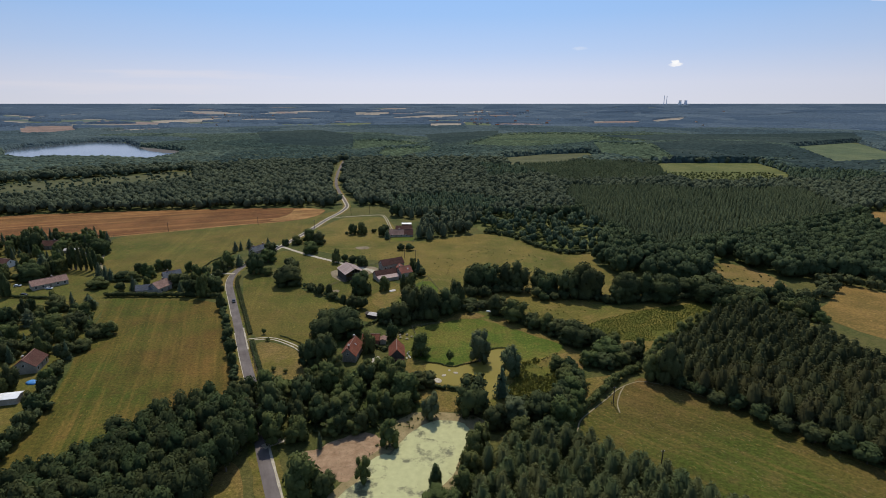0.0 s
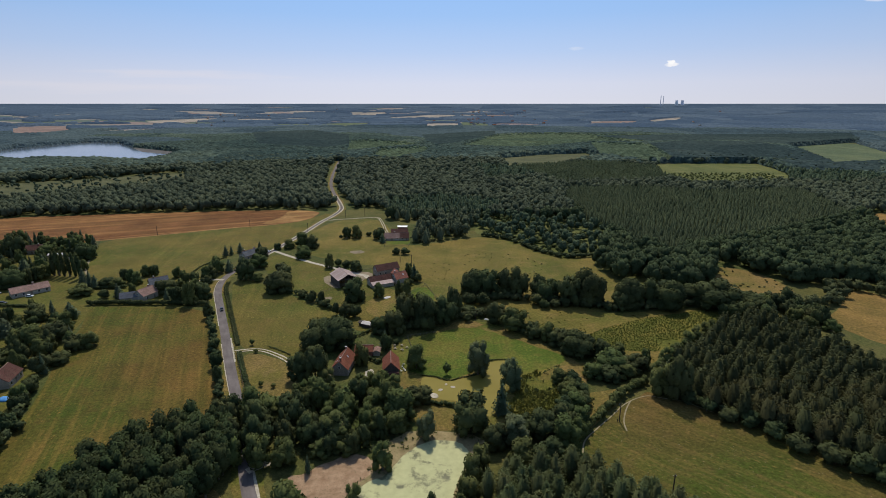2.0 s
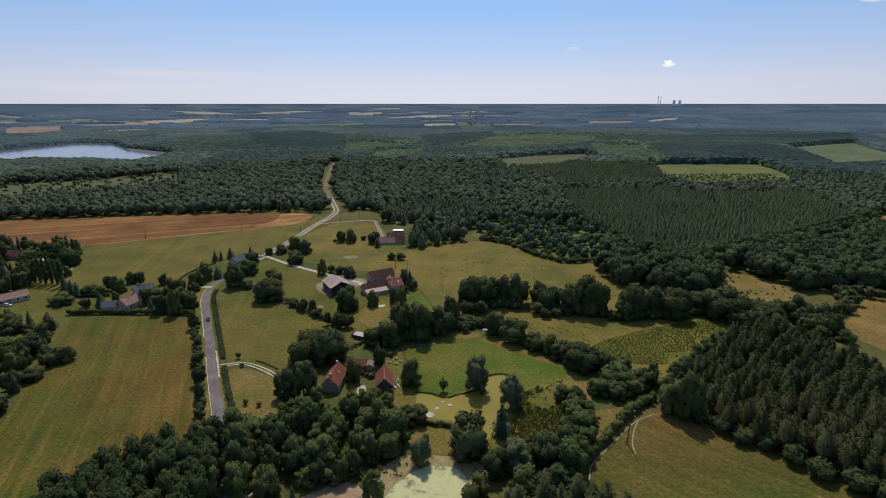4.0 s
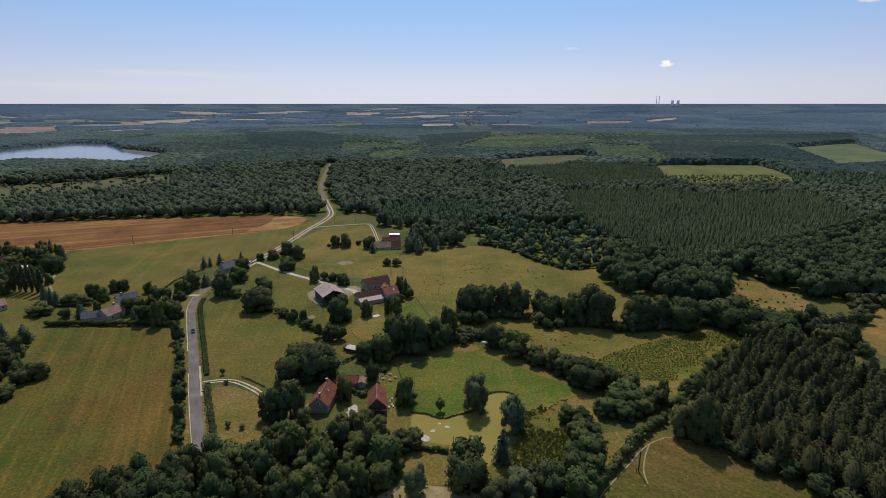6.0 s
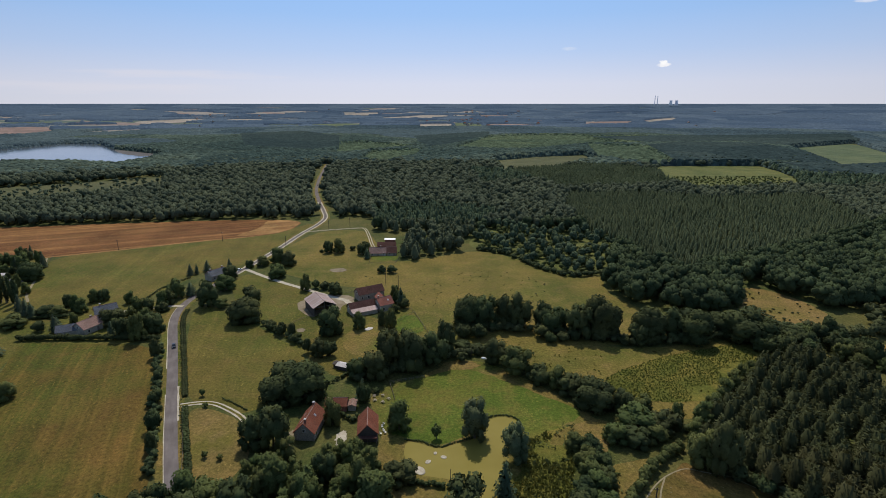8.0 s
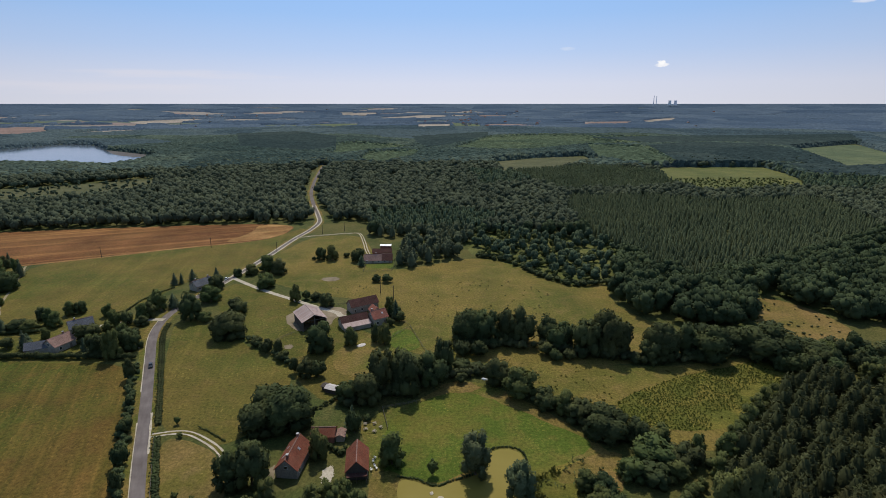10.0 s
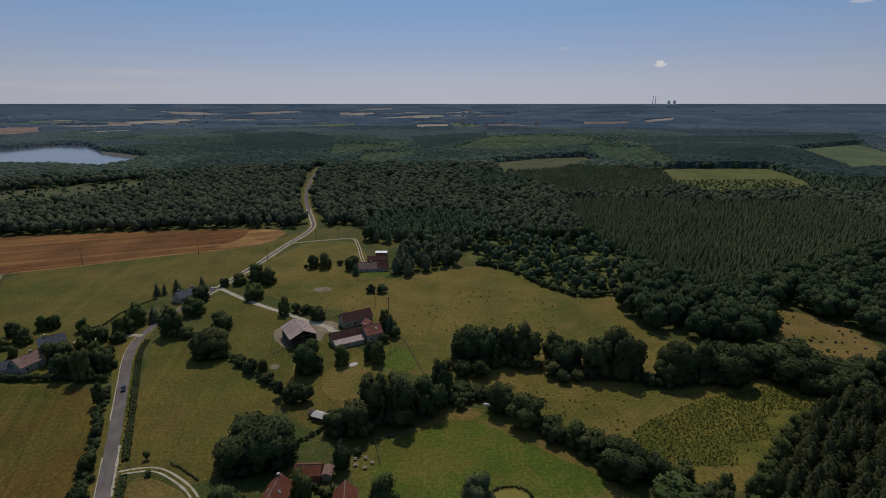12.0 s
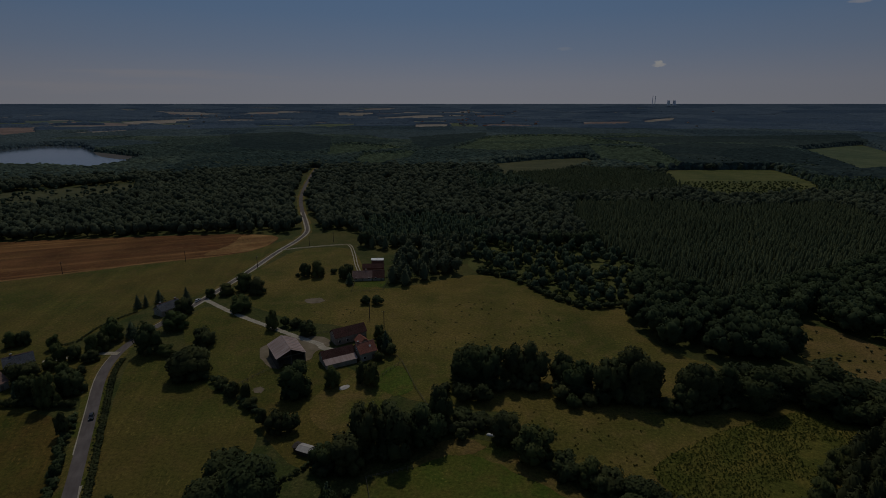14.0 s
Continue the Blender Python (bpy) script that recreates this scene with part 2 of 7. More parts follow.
M_ASPHALT = plain("worn_asphalt", (0.128, 0.108, 0.100), (0.172, 0.148, 0.138), 0.6, 0.95, 0.06, 0, 0.02, (1, 0.2, 115))
M_GRAVEL = plain("pale_gravel", (0.34, 0.295, 0.225), (0.50, 0.445, 0.35), 1.2, 0.95, 0.06, 0, 0.05, None, (0.22, 0.19, 0.11))
M_PATH = plain("trodden_path", (0.20, 0.165, 0.095), (0.30, 0.25, 0.16), 1.2, 0.95, 0.06, 0, 0.05)
M_DIRT = plain("farmyard_dirt", (0.16, 0.13, 0.08), (0.27, 0.215, 0.15), 0.25, 0.95, 0.06, 0, 0.08)
M_MUD = plain("lake_mud", (0.062, 0.056, 0.050), (0.100, 0.088, 0.078), 0.05, 0.8, 0.2, 0, 0.05)
M_BARK = plain("bark", (0.09, 0.07, 0.05), (0.16, 0.13, 0.10), 3.0, 0.95, 0.1, 0, 0.1)
M_POLE = plain("weathered_pole_wood", (0.05, 0.042, 0.035), (0.09, 0.075, 0.06), 4.0, 0.9, 0.1, 0, 0.02, (6, 6, 90))
M_FENCE = plain("grey_fence_wood", (0.10, 0.085, 0.065), (0.19, 0.165, 0.13), 5.0, 0.9, 0.1)
M_LEAF = foliage("oak_leaves", (0.040, 0.053, 0.023), (0.086, 0.100, 0.037), 0.11, 0.22)
M_LEAF_LIGHT = foliage("light_leaves", (0.066, 0.083, 0.028), (0.122, 0.138, 0.046), 0.15, 0.26)
M_SEDGE = foliage("sedge_blades", (0.092, 0.100, 0.022), (0.150, 0.148, 0.038), 0.2, 0.3)
M_CONIFER = foliage("pine_needles", (0.054, 0.074, 0.042), (0.100, 0.122, 0.062), 0.1, 0.14)
M_LARCH = foliage("larch_needles", (0.042, 0.047, 0.020), (0.076, 0.078, 0.032), 0.09, 0.24)
M_YOUNGPINE = foliage("young_plantation_needles", (0.076, 0.094, 0.040), (0.125, 0.140, 0.058), 0.09, 0.36)
M_BIRCH = foliage("birch_leaves", (0.074, 0.092, 0.030), (0.130, 0.144, 0.048), 0.2, 0.32)
M_SLENDER = foliage("slender_conifer_needles", (0.066, 0.084, 0.042), (0.098, 0.116, 0.056), 0.03, 0.16)
M_DARKOAK = foliage("roadside_oak_leaves", (0.029, 0.042, 0.017), (0.066, 0.082, 0.031), 0.14)
M_WISP = plain("dry_straw", (0.26, 0.21, 0.11), (0.36, 0.30, 0.17), 3.0, 0.95, 0.05)
M_WILLOW = foliage("willow_leaves", (0.074, 0.096, 0.044), (0.118, 0.140, 0.068), 0.3)
M_WOOD = foliage("broadleaf_canopy", (0.043, 0.057, 0.026), (0.092, 0.107, 0.043), 0.10)
M_OAKWOOD = foliage("oak_wood_canopy", (0.034, 0.047, 0.022), (0.074, 0.090, 0.038), 0.07)
# Cooler green for the farther forest: some distance haze is in the colour
M_FOREST = foliage("forest_canopy", (0.045, 0.063, 0.038), (0.090, 0.112, 0.062), 0.035)
# Far canopies: distance haze is put into the colour, bluer band by band
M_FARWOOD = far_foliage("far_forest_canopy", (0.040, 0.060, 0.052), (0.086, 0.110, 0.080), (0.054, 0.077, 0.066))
M_HAZEWOOD = far_foliage("hazed_forest_canopy", (0.044, 0.066, 0.074), (0.084, 0.110, 0.108), (0.058, 0.083, 0.092), 4.0, 0.28)
M_SKYLINEWOOD = far_foliage("hazed_skyline_canopy", (0.054, 0.080, 0.112), (0.092, 0.122, 0.150), (0.068, 0.096, 0.132), 2.5, 0.2)
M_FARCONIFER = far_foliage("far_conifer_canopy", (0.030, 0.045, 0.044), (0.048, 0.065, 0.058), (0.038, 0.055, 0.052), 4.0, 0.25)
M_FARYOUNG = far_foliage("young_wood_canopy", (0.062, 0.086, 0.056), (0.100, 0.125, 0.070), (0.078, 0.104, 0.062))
# Red stubble greyed the same way, with haze in its colour
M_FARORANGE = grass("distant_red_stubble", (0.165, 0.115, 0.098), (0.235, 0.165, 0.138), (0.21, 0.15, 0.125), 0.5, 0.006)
M_REDTILE = tiles("red_clay_tiles", (0.175, 0.058, 0.036), (0.235, 0.085, 0.052), (0.16, 0.085, 0.055))
M_FADEDTILE = tiles("faded_red_tiles", (0.265, 0.098, 0.068), (0.345, 0.140, 0.098), (0.23, 0.115, 0.085))
M_BROWNTILE = tiles("brown_clay_tiles", (0.090, 0.042, 0.034), (0.130, 0.062, 0.050), (0.10, 0.07, 0.05))
M_PINKTILE = tiles("faded_pink_tiles", (0.25, 0.150, 0.120), (0.34, 0.215, 0.175), (0.22, 0.16, 0.125))
M_SLATE = tiles("grey_slates", (0.10, 0.105, 0.118), (0.15, 0.155, 0.168), (0.13, 0.125, 0.115))
M_SHEET = plain("weathered_sheet_roof", (0.34, 0.245, 0.215), (0.47, 0.365, 0.325), 0.5, 0.95, 0.1, 0.0, 0.03, (3, 0.3, 90))
M_PALEROOF = plain("pale_fibre_cement_roof", (0.42, 0.38, 0.35), (0.58, 0.54, 0.50), 0.8, 0.8, 0.3)
M_WHITEROOF = plain("white_sheet_roof", (0.74, 0.74, 0.74), (0.82, 0.82, 0.82), 0.8, 0.5, 0.4)
M_RENDER = plain("cream_render", (0.30, 0.26, 0.20), (0.40, 0.35, 0.28), 1.2, 0.95, 0.1)
M_STONE = plain("rubble_stone_wall", (0.20, 0.175, 0.145), (0.34, 0.30, 0.25), 2.5, 0.9, 0.2, 0, 0.06)
M_DARKWOOD = plain("dark_barn_boards", (0.055, 0.045, 0.038), (0.10, 0.082, 0.068), 3.0, 0.9, 0.2, 0, 0.02, (8, 1, 0))
M_BRICK = plain("red_brick", (0.24, 0.10, 0.07), (0.33, 0.15, 0.10), 4.0, 0.9, 0.2)
M_FRAME = plain("white_window_frame", (0.68, 0.67, 0.64), (0.78, 0.77, 0.74), 2.0, 0.6, 0.4)
M_SHUTTER = plain("painted_door", (0.16, 0.12, 0.09), (0.22, 0.17, 0.13), 2.0, 0.7, 0.3)
M_WHITE = plain("white_plastic", (0.72, 0.72, 0.70), (0.82, 0.82, 0.80), 2.0, 0.5, 0.5)
M_TABLE = plain("silvered_garden_wood", (0.20, 0.17, 0.13), (0.30, 0.26, 0.20), 3.0, 0.8, 0.2)
M_BLUE = plain("blue_tarpaulin", (0.05, 0.22, 0.55), (0.09, 0.32, 0.68), 1.0, 0.5, 0.4)
M_RUBBER = plain("black_rubber", (0.02, 0.02, 0.02), (0.035, 0.035, 0.035), 3.0, 0.9, 0.2)
M_CARDARK = plain("dark_car_paint", (0.03, 0.032, 0.036), (0.045, 0.047, 0.052), 0.5, 0.3, 0.5)
M_CARWHITE = plain("white_car_paint", (0.72, 0.72, 0.72), (0.8, 0.8, 0.8), 0.5, 0.3, 0.5)
M_GLASS = plain("dark_window_glass", (0.015, 0.018, 0.022), (0.03, 0.034, 0.04), 0.5, 0.08, 0.6)
M_METAL = plain("galvanised_metal", (0.35, 0.35, 0.36), (0.5, 0.5, 0.5), 2.0, 0.45, 0.5, 0.8)
M_CONCRETE = plain("pale_concrete", (0.36, 0.35, 0.34), (0.5, 0.49, 0.47), 0.05, 0.9, 0.2)
# towers paled for haze: light bluish colour, and sun let through the concrete
M_FARTOWER = foliage("hazed_far_concrete", (0.62, 0.66, 0.72), (0.66, 0.70, 0.76), 0.001, 0.6)


def water(name, deep, shallow, rough, scum=None, scum_at=0.5, gloss=0.1):
    m, n, l, b = material(name, rough, gloss)
    c = place_coords(n)
    col = ramp(n, l, noise_node(n, l, c, 0.06, 4.0), 0.3, 0.7, deep, shallow)
    if scum:
        k = noise_node(n, l, c, 0.11, 7.0, None, 0.65)
        cover = ramp(n, l, k, scum_at - 0.03, scum_at + 0.05, (0, 0, 0), (1, 1, 1))
        tint = ramp(n, l, noise_node(n, l, c, 0.5, 5.0), 0.3, 0.7, tuple(v * 0.82 for v in scum), scum)
        col = blend(n, l, cover, col, tint)
        r = n.new("ShaderNodeMapRange")
        r.inputs["To Min"].default_value, r.inputs["To Max"].default_value = rough, 0.8
        l.new(cover, r.inputs["Value"])
        l.new(r.outputs["Result"], b.inputs["Roughness"])
    l.new(col, b.inputs["Base Color"])
    bump(n, l, b, noise_node(n, l, c, 2.2, 3.0), 0.05, 0.01)
    return m


M_POND = water("murky_pond_water", (0.180, 0.145, 0.028), (0.215, 0.172, 0.040), 0.5, None, 0.5, 0.04)
M_WEEDPOND = water("duckweed_pond", (0.10, 0.10, 0.05), (0.15, 0.145, 0.075), 0.4, (0.45, 0.44, 0.225), 0.42)
M_LAKE = water("lake_water", (0.07, 0.08, 0.09), (0.09, 0.10, 0.11), 0.12, None, 0.5, 0.5)


# ---- shapes ----
def part(name, bm, mat, parent=None, label="", smooth=False):
    """Links a bmesh as one mesh object, under a thing or a part."""
    me = bpy.data.meshes.new(name)
    bm.to_mesh(me)
    bm.free()
    me.materials.append(mat)
    if smooth:
        for p in me.polygons:
            p.use_smooth = True
    ob = new(name, me)
    if parent:
        ob.parent = parent
    return tagged(ob, label)


def shared(name, me, parent=None, m=None):
    ob = new(name, me)
    if parent:
        ob.parent = parent
    if m is not None:
        ob.matrix_basis = m
    return ob


def box_bm(lo, hi, bevel=0.0, bm=None):
    bm = bm or bmesh.new()
    c = [(a + b) / 2 for a, b in zip(lo, hi)]
    s = [b - a for a, b in zip(lo, hi)]
    made = bmesh.ops.create_cube(bm, size=1, matrix=Matrix.Translation(c) @ Matrix.Diagonal((*s, 1)))
    if bevel:
        edges = {e for v in made["verts"] for e in v.link_edges}
        bmesh.ops.bevel(bm, geom=list(edges), offset=bevel, segments=1, affect="EDGES")
    return bm


def rod_bm(a, b, r0, r1, sides=8, bm=None):
    bm = bm or bmesh.new()
    a, b = Vector(a), Vector(b)
    q = (b - a).to_track_quat("Z", "Y").to_matrix().to_4x4()
    bmesh.ops.create_cone(bm, cap_ends=True, segments=sides, radius1=r0, radius2=r1, depth=(b - a).length, matrix=Matrix.Translation((a + b) / 2) @ q)
    return bm


def mesh_of(name, verts, tris, normals, mat):
    """A triangle mesh from arrays; normals: None, or one for each corner point (soft foliage)."""
    me = bpy.data.meshes.new(name)
    n = len(tris)
    me.vertices.add(len(verts))
    me.vertices.foreach_set("co", np.asarray(verts, np.float32).ravel())
    me.loops.add(n * 3)
    me.loops.foreach_set("vertex_index", np.asarray(tris, np.int32).ravel())
    me.polygons.add(n)
    me.polygons.foreach_set("loop_start", np.arange(0, n * 3, 3, dtype=np.int32))
    me.polygons.foreach_set("loop_total", np.full(n, 3, np.int32))
    me.materials.append(mat)
    me.update(calc_edges=True)
    if normals is not None:
        me.attributes.new("custom_normal", "FLOAT_VECTOR", "POINT").data.foreach_set("vector", np.asarray(normals, np.float32).ravel())
    return me


def thing(name, x, y, turn=0.0, z=0.0):
    ob = new(name)
    ob.matrix_basis = pose(x, y, z, 0, 0, turn)
    ob.empty_display_size = 0.5
    return ob


def rounded(pts, times=2, jitter=0.0, seed=0):
    """Corner-cut outline, slightly uneven like a field's margin."""
    p = np.array(pts, float)
    for _ in range(times):
        q = np.roll(p, -1, axis=0)
        p = np.stack([0.78 * p + 0.22 * q, 0.22 * p + 0.78 * q], 1).reshape(-1, 2)
    if jitter:
        p = p + np.random.RandomState(seed).normal(0, jitter, p.shape)
    return p


def inside(x, y, poly):
    p = np.asarray(poly, float)
    x, y = np.asarray(x, float), np.asarray(y, float)
    hit = np.zeros(x.shape, bool)
    for (x0, y0), (x1, y1) in zip(p, np.roll(p, -1, axis=0)):
        if y0 == y1:
            continue
        hit ^= ((y0 > y) != (y1 > y)) & (x < (x1 - x0) * (y - y0) / (y1 - y0) + x0)
    return hit


def near_line(x, y, line):
    d = np.full(np.shape(x), 1e9)
    for (x0, y0), (x1, y1) in zip(line[:-1], line[1:]):
        k = np.clip(((x - x0) * (x1 - x0) + (y - y0) * (y1 - y0)) / ((x1 - x0) ** 2 + (y1 - y0) ** 2), 0, 1)
        d = np.minimum(d, np.hypot(x - x0 - k * (x1 - x0), y - y0 - k * (y1 - y0)))
    return d


def beside(line, off, lo, hi):
    """The stretch of a line between two y, moved sideways to its right."""
    out = []
    for a, b in zip(line, line[1:]):
        d = (Vector(b) - Vector(a)).normalized()
        if lo < a[1] < hi:
            out.append((a[0] + d.y * off, a[1] - d.x * off))
    return out


def smooth_line(pts, step=4.0):
    """A gentle curve through the points (Catmull-Rom)."""
    p = [Vector(q) for q in pts]
    p = [2 * p[0] - p[1], *p, 2 * p[-1] - p[-2]]
    out = []
    for a, b, c, d in zip(p, p[1:], p[2:], p[3:]):
        k = max(2, int((c - b).length / step))
        for i in range(k):
            t = i / k
            out.append(0.5 * (2 * b + (c - a) * t + (2 * a - 5 * b + 4 * c - d) * t * t + (3 * b - a - 3 * c + d) * t ** 3))
    return [(v.x, v.y) for v in (*out, p[-2])]


# ---- the ground: level to three kilometres, then rising towards the skyline ----
FLAT, EDGE = 3000.0, 4950.0


def terrain(r):
    s = np.clip((np.asarray(r, float) - FLAT) / (EDGE - FLAT), 0, 1)
    return np.where(s > 0, 100.0 * (1 - np.asarray(r, float) / FLAT * (1 - 0.975 * s)), 0.0)


def ground():
    rings = [0, 60, 140, 300, 600, 1100, 1800, 2500, 3000] + [3000 + 65 * i for i in range(1, 31)]
    sides = 144
    verts, tris = [(0, 0, 0)], []
    for r in rings[1:]:
        z = float(terrain(r))
        verts += [(r * math.sin(2 * math.pi * k / sides), r * math.cos(2 * math.pi * k / sides), z) for k in range(sides)]
    for k in range(sides):
        tris.append((0, 1 + (k + 1) % sides, 1 + k))
    for i in range(len(rings) - 2):
        a, b = 1 + i * sides, 1 + (i + 1) * sides
        for k in range(sides):
            j = (k + 1) % sides
            tris += [(a + k, a + j, b + j), (a + k, b + j, b + k)]
    tagged(new("ground", mesh_of("ground", verts, tris, None, M_GROUND)), "rough green summer grassland reaching to the horizon", "ground", kind="structure")


ground()
LIFT = [0.015]


def sheet(name, pts, mat, label, category="field", times=2, jitter=0.25, z=None, kind="structure"):
    """A field, yard or water surface laid just over the ground."""
    if z is None:
        LIFT[0] += 0.0012
        z = LIFT[0]
    p = rounded(pts, times, jitter, len(name))
    bm = bmesh.new()
    f = bm.faces.new([bm.verts.new((a, b, z)) for a, b in p])
    bm.normal_update()
    if f.normal.z < 0:
        f.normal_flip()
    bmesh.ops.triangulate(bm, faces=bm.faces[:])
    ob = part(name, bm, mat)
    return tagged(ob, label, category, kind=kind)


def ribbon(name, line, width, mat, label, category, z=None, offset=0.0, wobble=0.0, gaps=0.0, parent=None):
    """A strip along a line; offset to its side; gaps: share of the length that is missing."""
    if z is None:
        LIFT[0] += 0.0012
        z = LIFT[0]
    rnd = random.Random(name + str(offset))
    pts = [Vector(p) for p in line]
    bm = bmesh.new()
    last = None
    skip = 0
    for i, p in enumerate(pts):
        d = (pts[min(i + 1, len(pts) - 1)] - pts[max(i - 1, 0)]).normalized()
        s = Vector((d.y, -d.x))
        w = width / 2 * (1 + wobble * rnd.uniform(-1, 1))
        c = p + s * offset
        row = [bm.verts.new((*(c - s * w), z)), bm.verts.new((*(c - s * w * 0.3), z + 0.001)), bm.verts.new((*(c + s * w * 0.3), z + 0.001)), bm.verts.new((*(c + s * w), z))]
        if skip > 0:
            skip -= 1
        elif gaps and rnd.random() < gaps:
            skip = rnd.randint(1, 4)
        elif last:
            for k in range(3):
                bm.faces.new((last[k], last[k + 1], row[k + 1], row[k]))
        last = row
    ob = part(name, bm, mat, parent)
    if parent:
        return ob
    return tagged(ob, label, category, kind="structure")


# field outlines on the plan
STUBBLE = [(-430, 457), (-391, 480), (-328, 490), (-242, 504), (-161, 513), (-115, 507), (-117, 472), (-129, 455), (-186, 433), (-224, 413), (-264, 395), (-294, 381), (-420, 320), (-560, 380)]
STRAW_END = [(-150, 511), (-116, 506), (-118, 474), (-130, 457), (-160, 447), (-145, 480)]
GREEN_NORTH = [(-260, 393), (-222, 411), (-185, 431), (-128, 453), (-110, 493), (-103, 493), (-110, 446), (-114, 416), (-119, 378), (-129, 365), (-144, 359), (-147, 337), (-155, 313), (-170, 306), (-192, 309), (-206, 309), (-220, 309), (-240, 344)]
HAY = [(-181, 260), (-161, 259), (-121, 257), (-108, 235), (-97, 210), (-87, 189), (-81, 178), (-70, 148), (-91, 115), (-104, 95), (-122, 95), (-138, 121), (-131, 131), (-134, 148), (-147, 180), (-158, 204), (-166, 228), (-174, 246)]
ROADSIDE = [(-118, 285), (-121, 298), (-116, 304), (-97, 288), (-79, 274), (-68, 262), (-56, 252), (-52, 242), (-51, 225), (-56, 210), (-63, 203), (-70, 207), (-86, 211), (-98, 235)]
DRY_CORNER = [(-84, 206.5), (-76, 207.5), (-61, 198), (-54, 184), (-55, 171), (-63, 163), (-72, 182)]
FARM_PASTURE = [(-115, 358), (-85, 335), (-67, 320), (-51, 308), (-27, 285), (-15, 271), (-24, 246), (-32, 222), (-53, 246), (-65, 262), (-81, 277), (-103, 306), (-118, 337)]
BIG_MEADOW = [(-93, 468), (-54, 470), (-40, 420), (-30, 383), (-21, 378), (3, 390), (32, 406), (53, 391), (68, 362), (85, 345), (105, 351), (97, 318), (107, 294), (120, 285), (105, 255), (65, 252), (14, 255), (-14, 268), (-23, 290), (-35, 328), (-62, 333), (-97, 359), (-112, 383), (-108, 414)]
FARM_LAWN = [(-23, 290), (-14, 285), (-6, 276), (-15, 258), (-24, 246), (-36, 246), (-41, 267), (-30, 276)]
MARSH = [(30, 258), (63, 254), (91, 250), (119, 254), (140, 260), (164, 262), (154, 238), (124, 216), (96, 198), (77, 198), (64, 206), (52, 212), (44, 226), (34, 240)]
REEDS = [(66, 224), (75, 231), (99, 243), (122, 250), (142, 257), (156, 256), (144, 238), (118, 221), (96, 208), (78, 208), (68, 214)]
POND_LAWN = [(-22, 214), (-15, 222), (-5, 226), (9, 240), (21, 240), (31, 231), (42, 219), (48, 210), (55, 200), (57, 192), (48, 182), (33, 172), (24, 158), (0, 152), (-14, 160), (-16, 183), (-15, 192), (-19, 201)]
LAWN = [(-13.8, 212.7), (-7.9, 221), (2, 230), (12, 234), (22, 229), (34.8, 218), (42.7, 211), (53.3, 203), (46, 197), (40, 192), (31.5, 184), (30, 194), (27, 201), (19, 201), (13, 190.5), (1.8, 185), (-8, 189.5), (-14, 192)]
REED_BED = [(29, 185), (38, 192), (44, 194), (52, 192), (46, 184), (42, 176), (39, 165), (34, 158), (21, 157), (23.5, 168), (28, 178)]
DEAD_GRASS = [(36, 185), (42, 193.5), (56, 199), (60, 196), (51, 187), (43, 185)]
POND = [(-7.6, 187.6), (-2.7, 186.7), (0.4, 184.4), (2.8, 183.9), (7, 185.7), (13.3, 188.1), (16.2, 191.8), (18, 198), (20.9, 199.8), (25.7, 200.1), (28.6, 198.1), (29.1, 194), (25.5, 185.4), (23, 177.5), (21.2, 170.4), (18.8, 163.8), (15, 159.8), (11.5, 162.9), (10.3, 167.9), (4.9, 170.7), (-1.5, 171.7), (-6.1, 174.1), (-7.8, 180.6)]
NEAR_POND = [(-31.8, 104), (-27.9, 116.3), (-23.2, 120.6), (-22.9, 128.9), (-15.8, 132.7), (-12.7, 139.5), (-8.9, 144.8), (-3.5, 148.5), (3, 148.5), (6.6, 146.3), (9, 140.9), (5.2, 132.7), (2.5, 122.9), (-3.6, 114.2), (-11.7, 102)]
BANK = [(-19, 142), (-15, 149.4), (-9.3, 154), (3, 153), (13, 150), (14, 140), (9, 128), (4, 112), (-8, 98), (-34, 100), (-32, 114), (-26, 124), (-24, 131)]
BARE = [(-44.5, 132.7), (-38.7, 133.2), (-35.4, 137.5), (-26.3, 142.7), (-19.7, 139.5), (-19.7, 133.5), (-23.5, 129.6), (-24.2, 124.1), (-28.3, 118.9), (-33.3, 122), (-39.3, 126.9)]
MOWN = [(42.8, 146.3), (51.3, 156), (60.9, 165), (74.2, 176.5), (76.5, 174.5), (85.7, 168.4), (100.3, 157.4), (111.4, 144.5), (119.5, 131.2), (127.6, 121.1), (140, 100), (117, 80), (70, 90), (56, 104), (46, 116), (42, 132)]
TAN_PATCH = [(52, 175), (67, 180), (63, 170), (55, 162), (44, 150), (42, 163)]
OCHRE = [(185, 241), (202, 254), (225, 279), (236, 282), (242, 267), (275, 244), (220, 189), (198, 205), (188, 222)]
SCRUB_CLEARING = [(172, 324), (185, 325), (195, 313), (200, 290), (190, 262), (150, 258), (152, 280)]
OCHRE_FAR = [(395, 488), (431, 496), (480, 482), (384, 383), (345, 398)]
CLEARCUT = [(365, 924), (555, 924), (541, 856), (522, 790), (453, 675), (368, 654), (311, 654), (318, 740)]
CLEAR_MID = [(110, 1014), (205, 1084), (309, 1123), (301, 985), (196, 883), (106, 846)]
CLEAR_EAST = [(835, 1275), (961, 1347), (1116, 1428), (969, 1150), (946, 1025), (748, 884), (642, 855)]
HEATH = [(-586, 650), (-577, 674), (-542, 705), (-503, 728), (-444, 764), (-391, 811), (-331, 693), (-357, 650), (-390, 611), (-432, 577), (-464, 539), (-478, 528)]
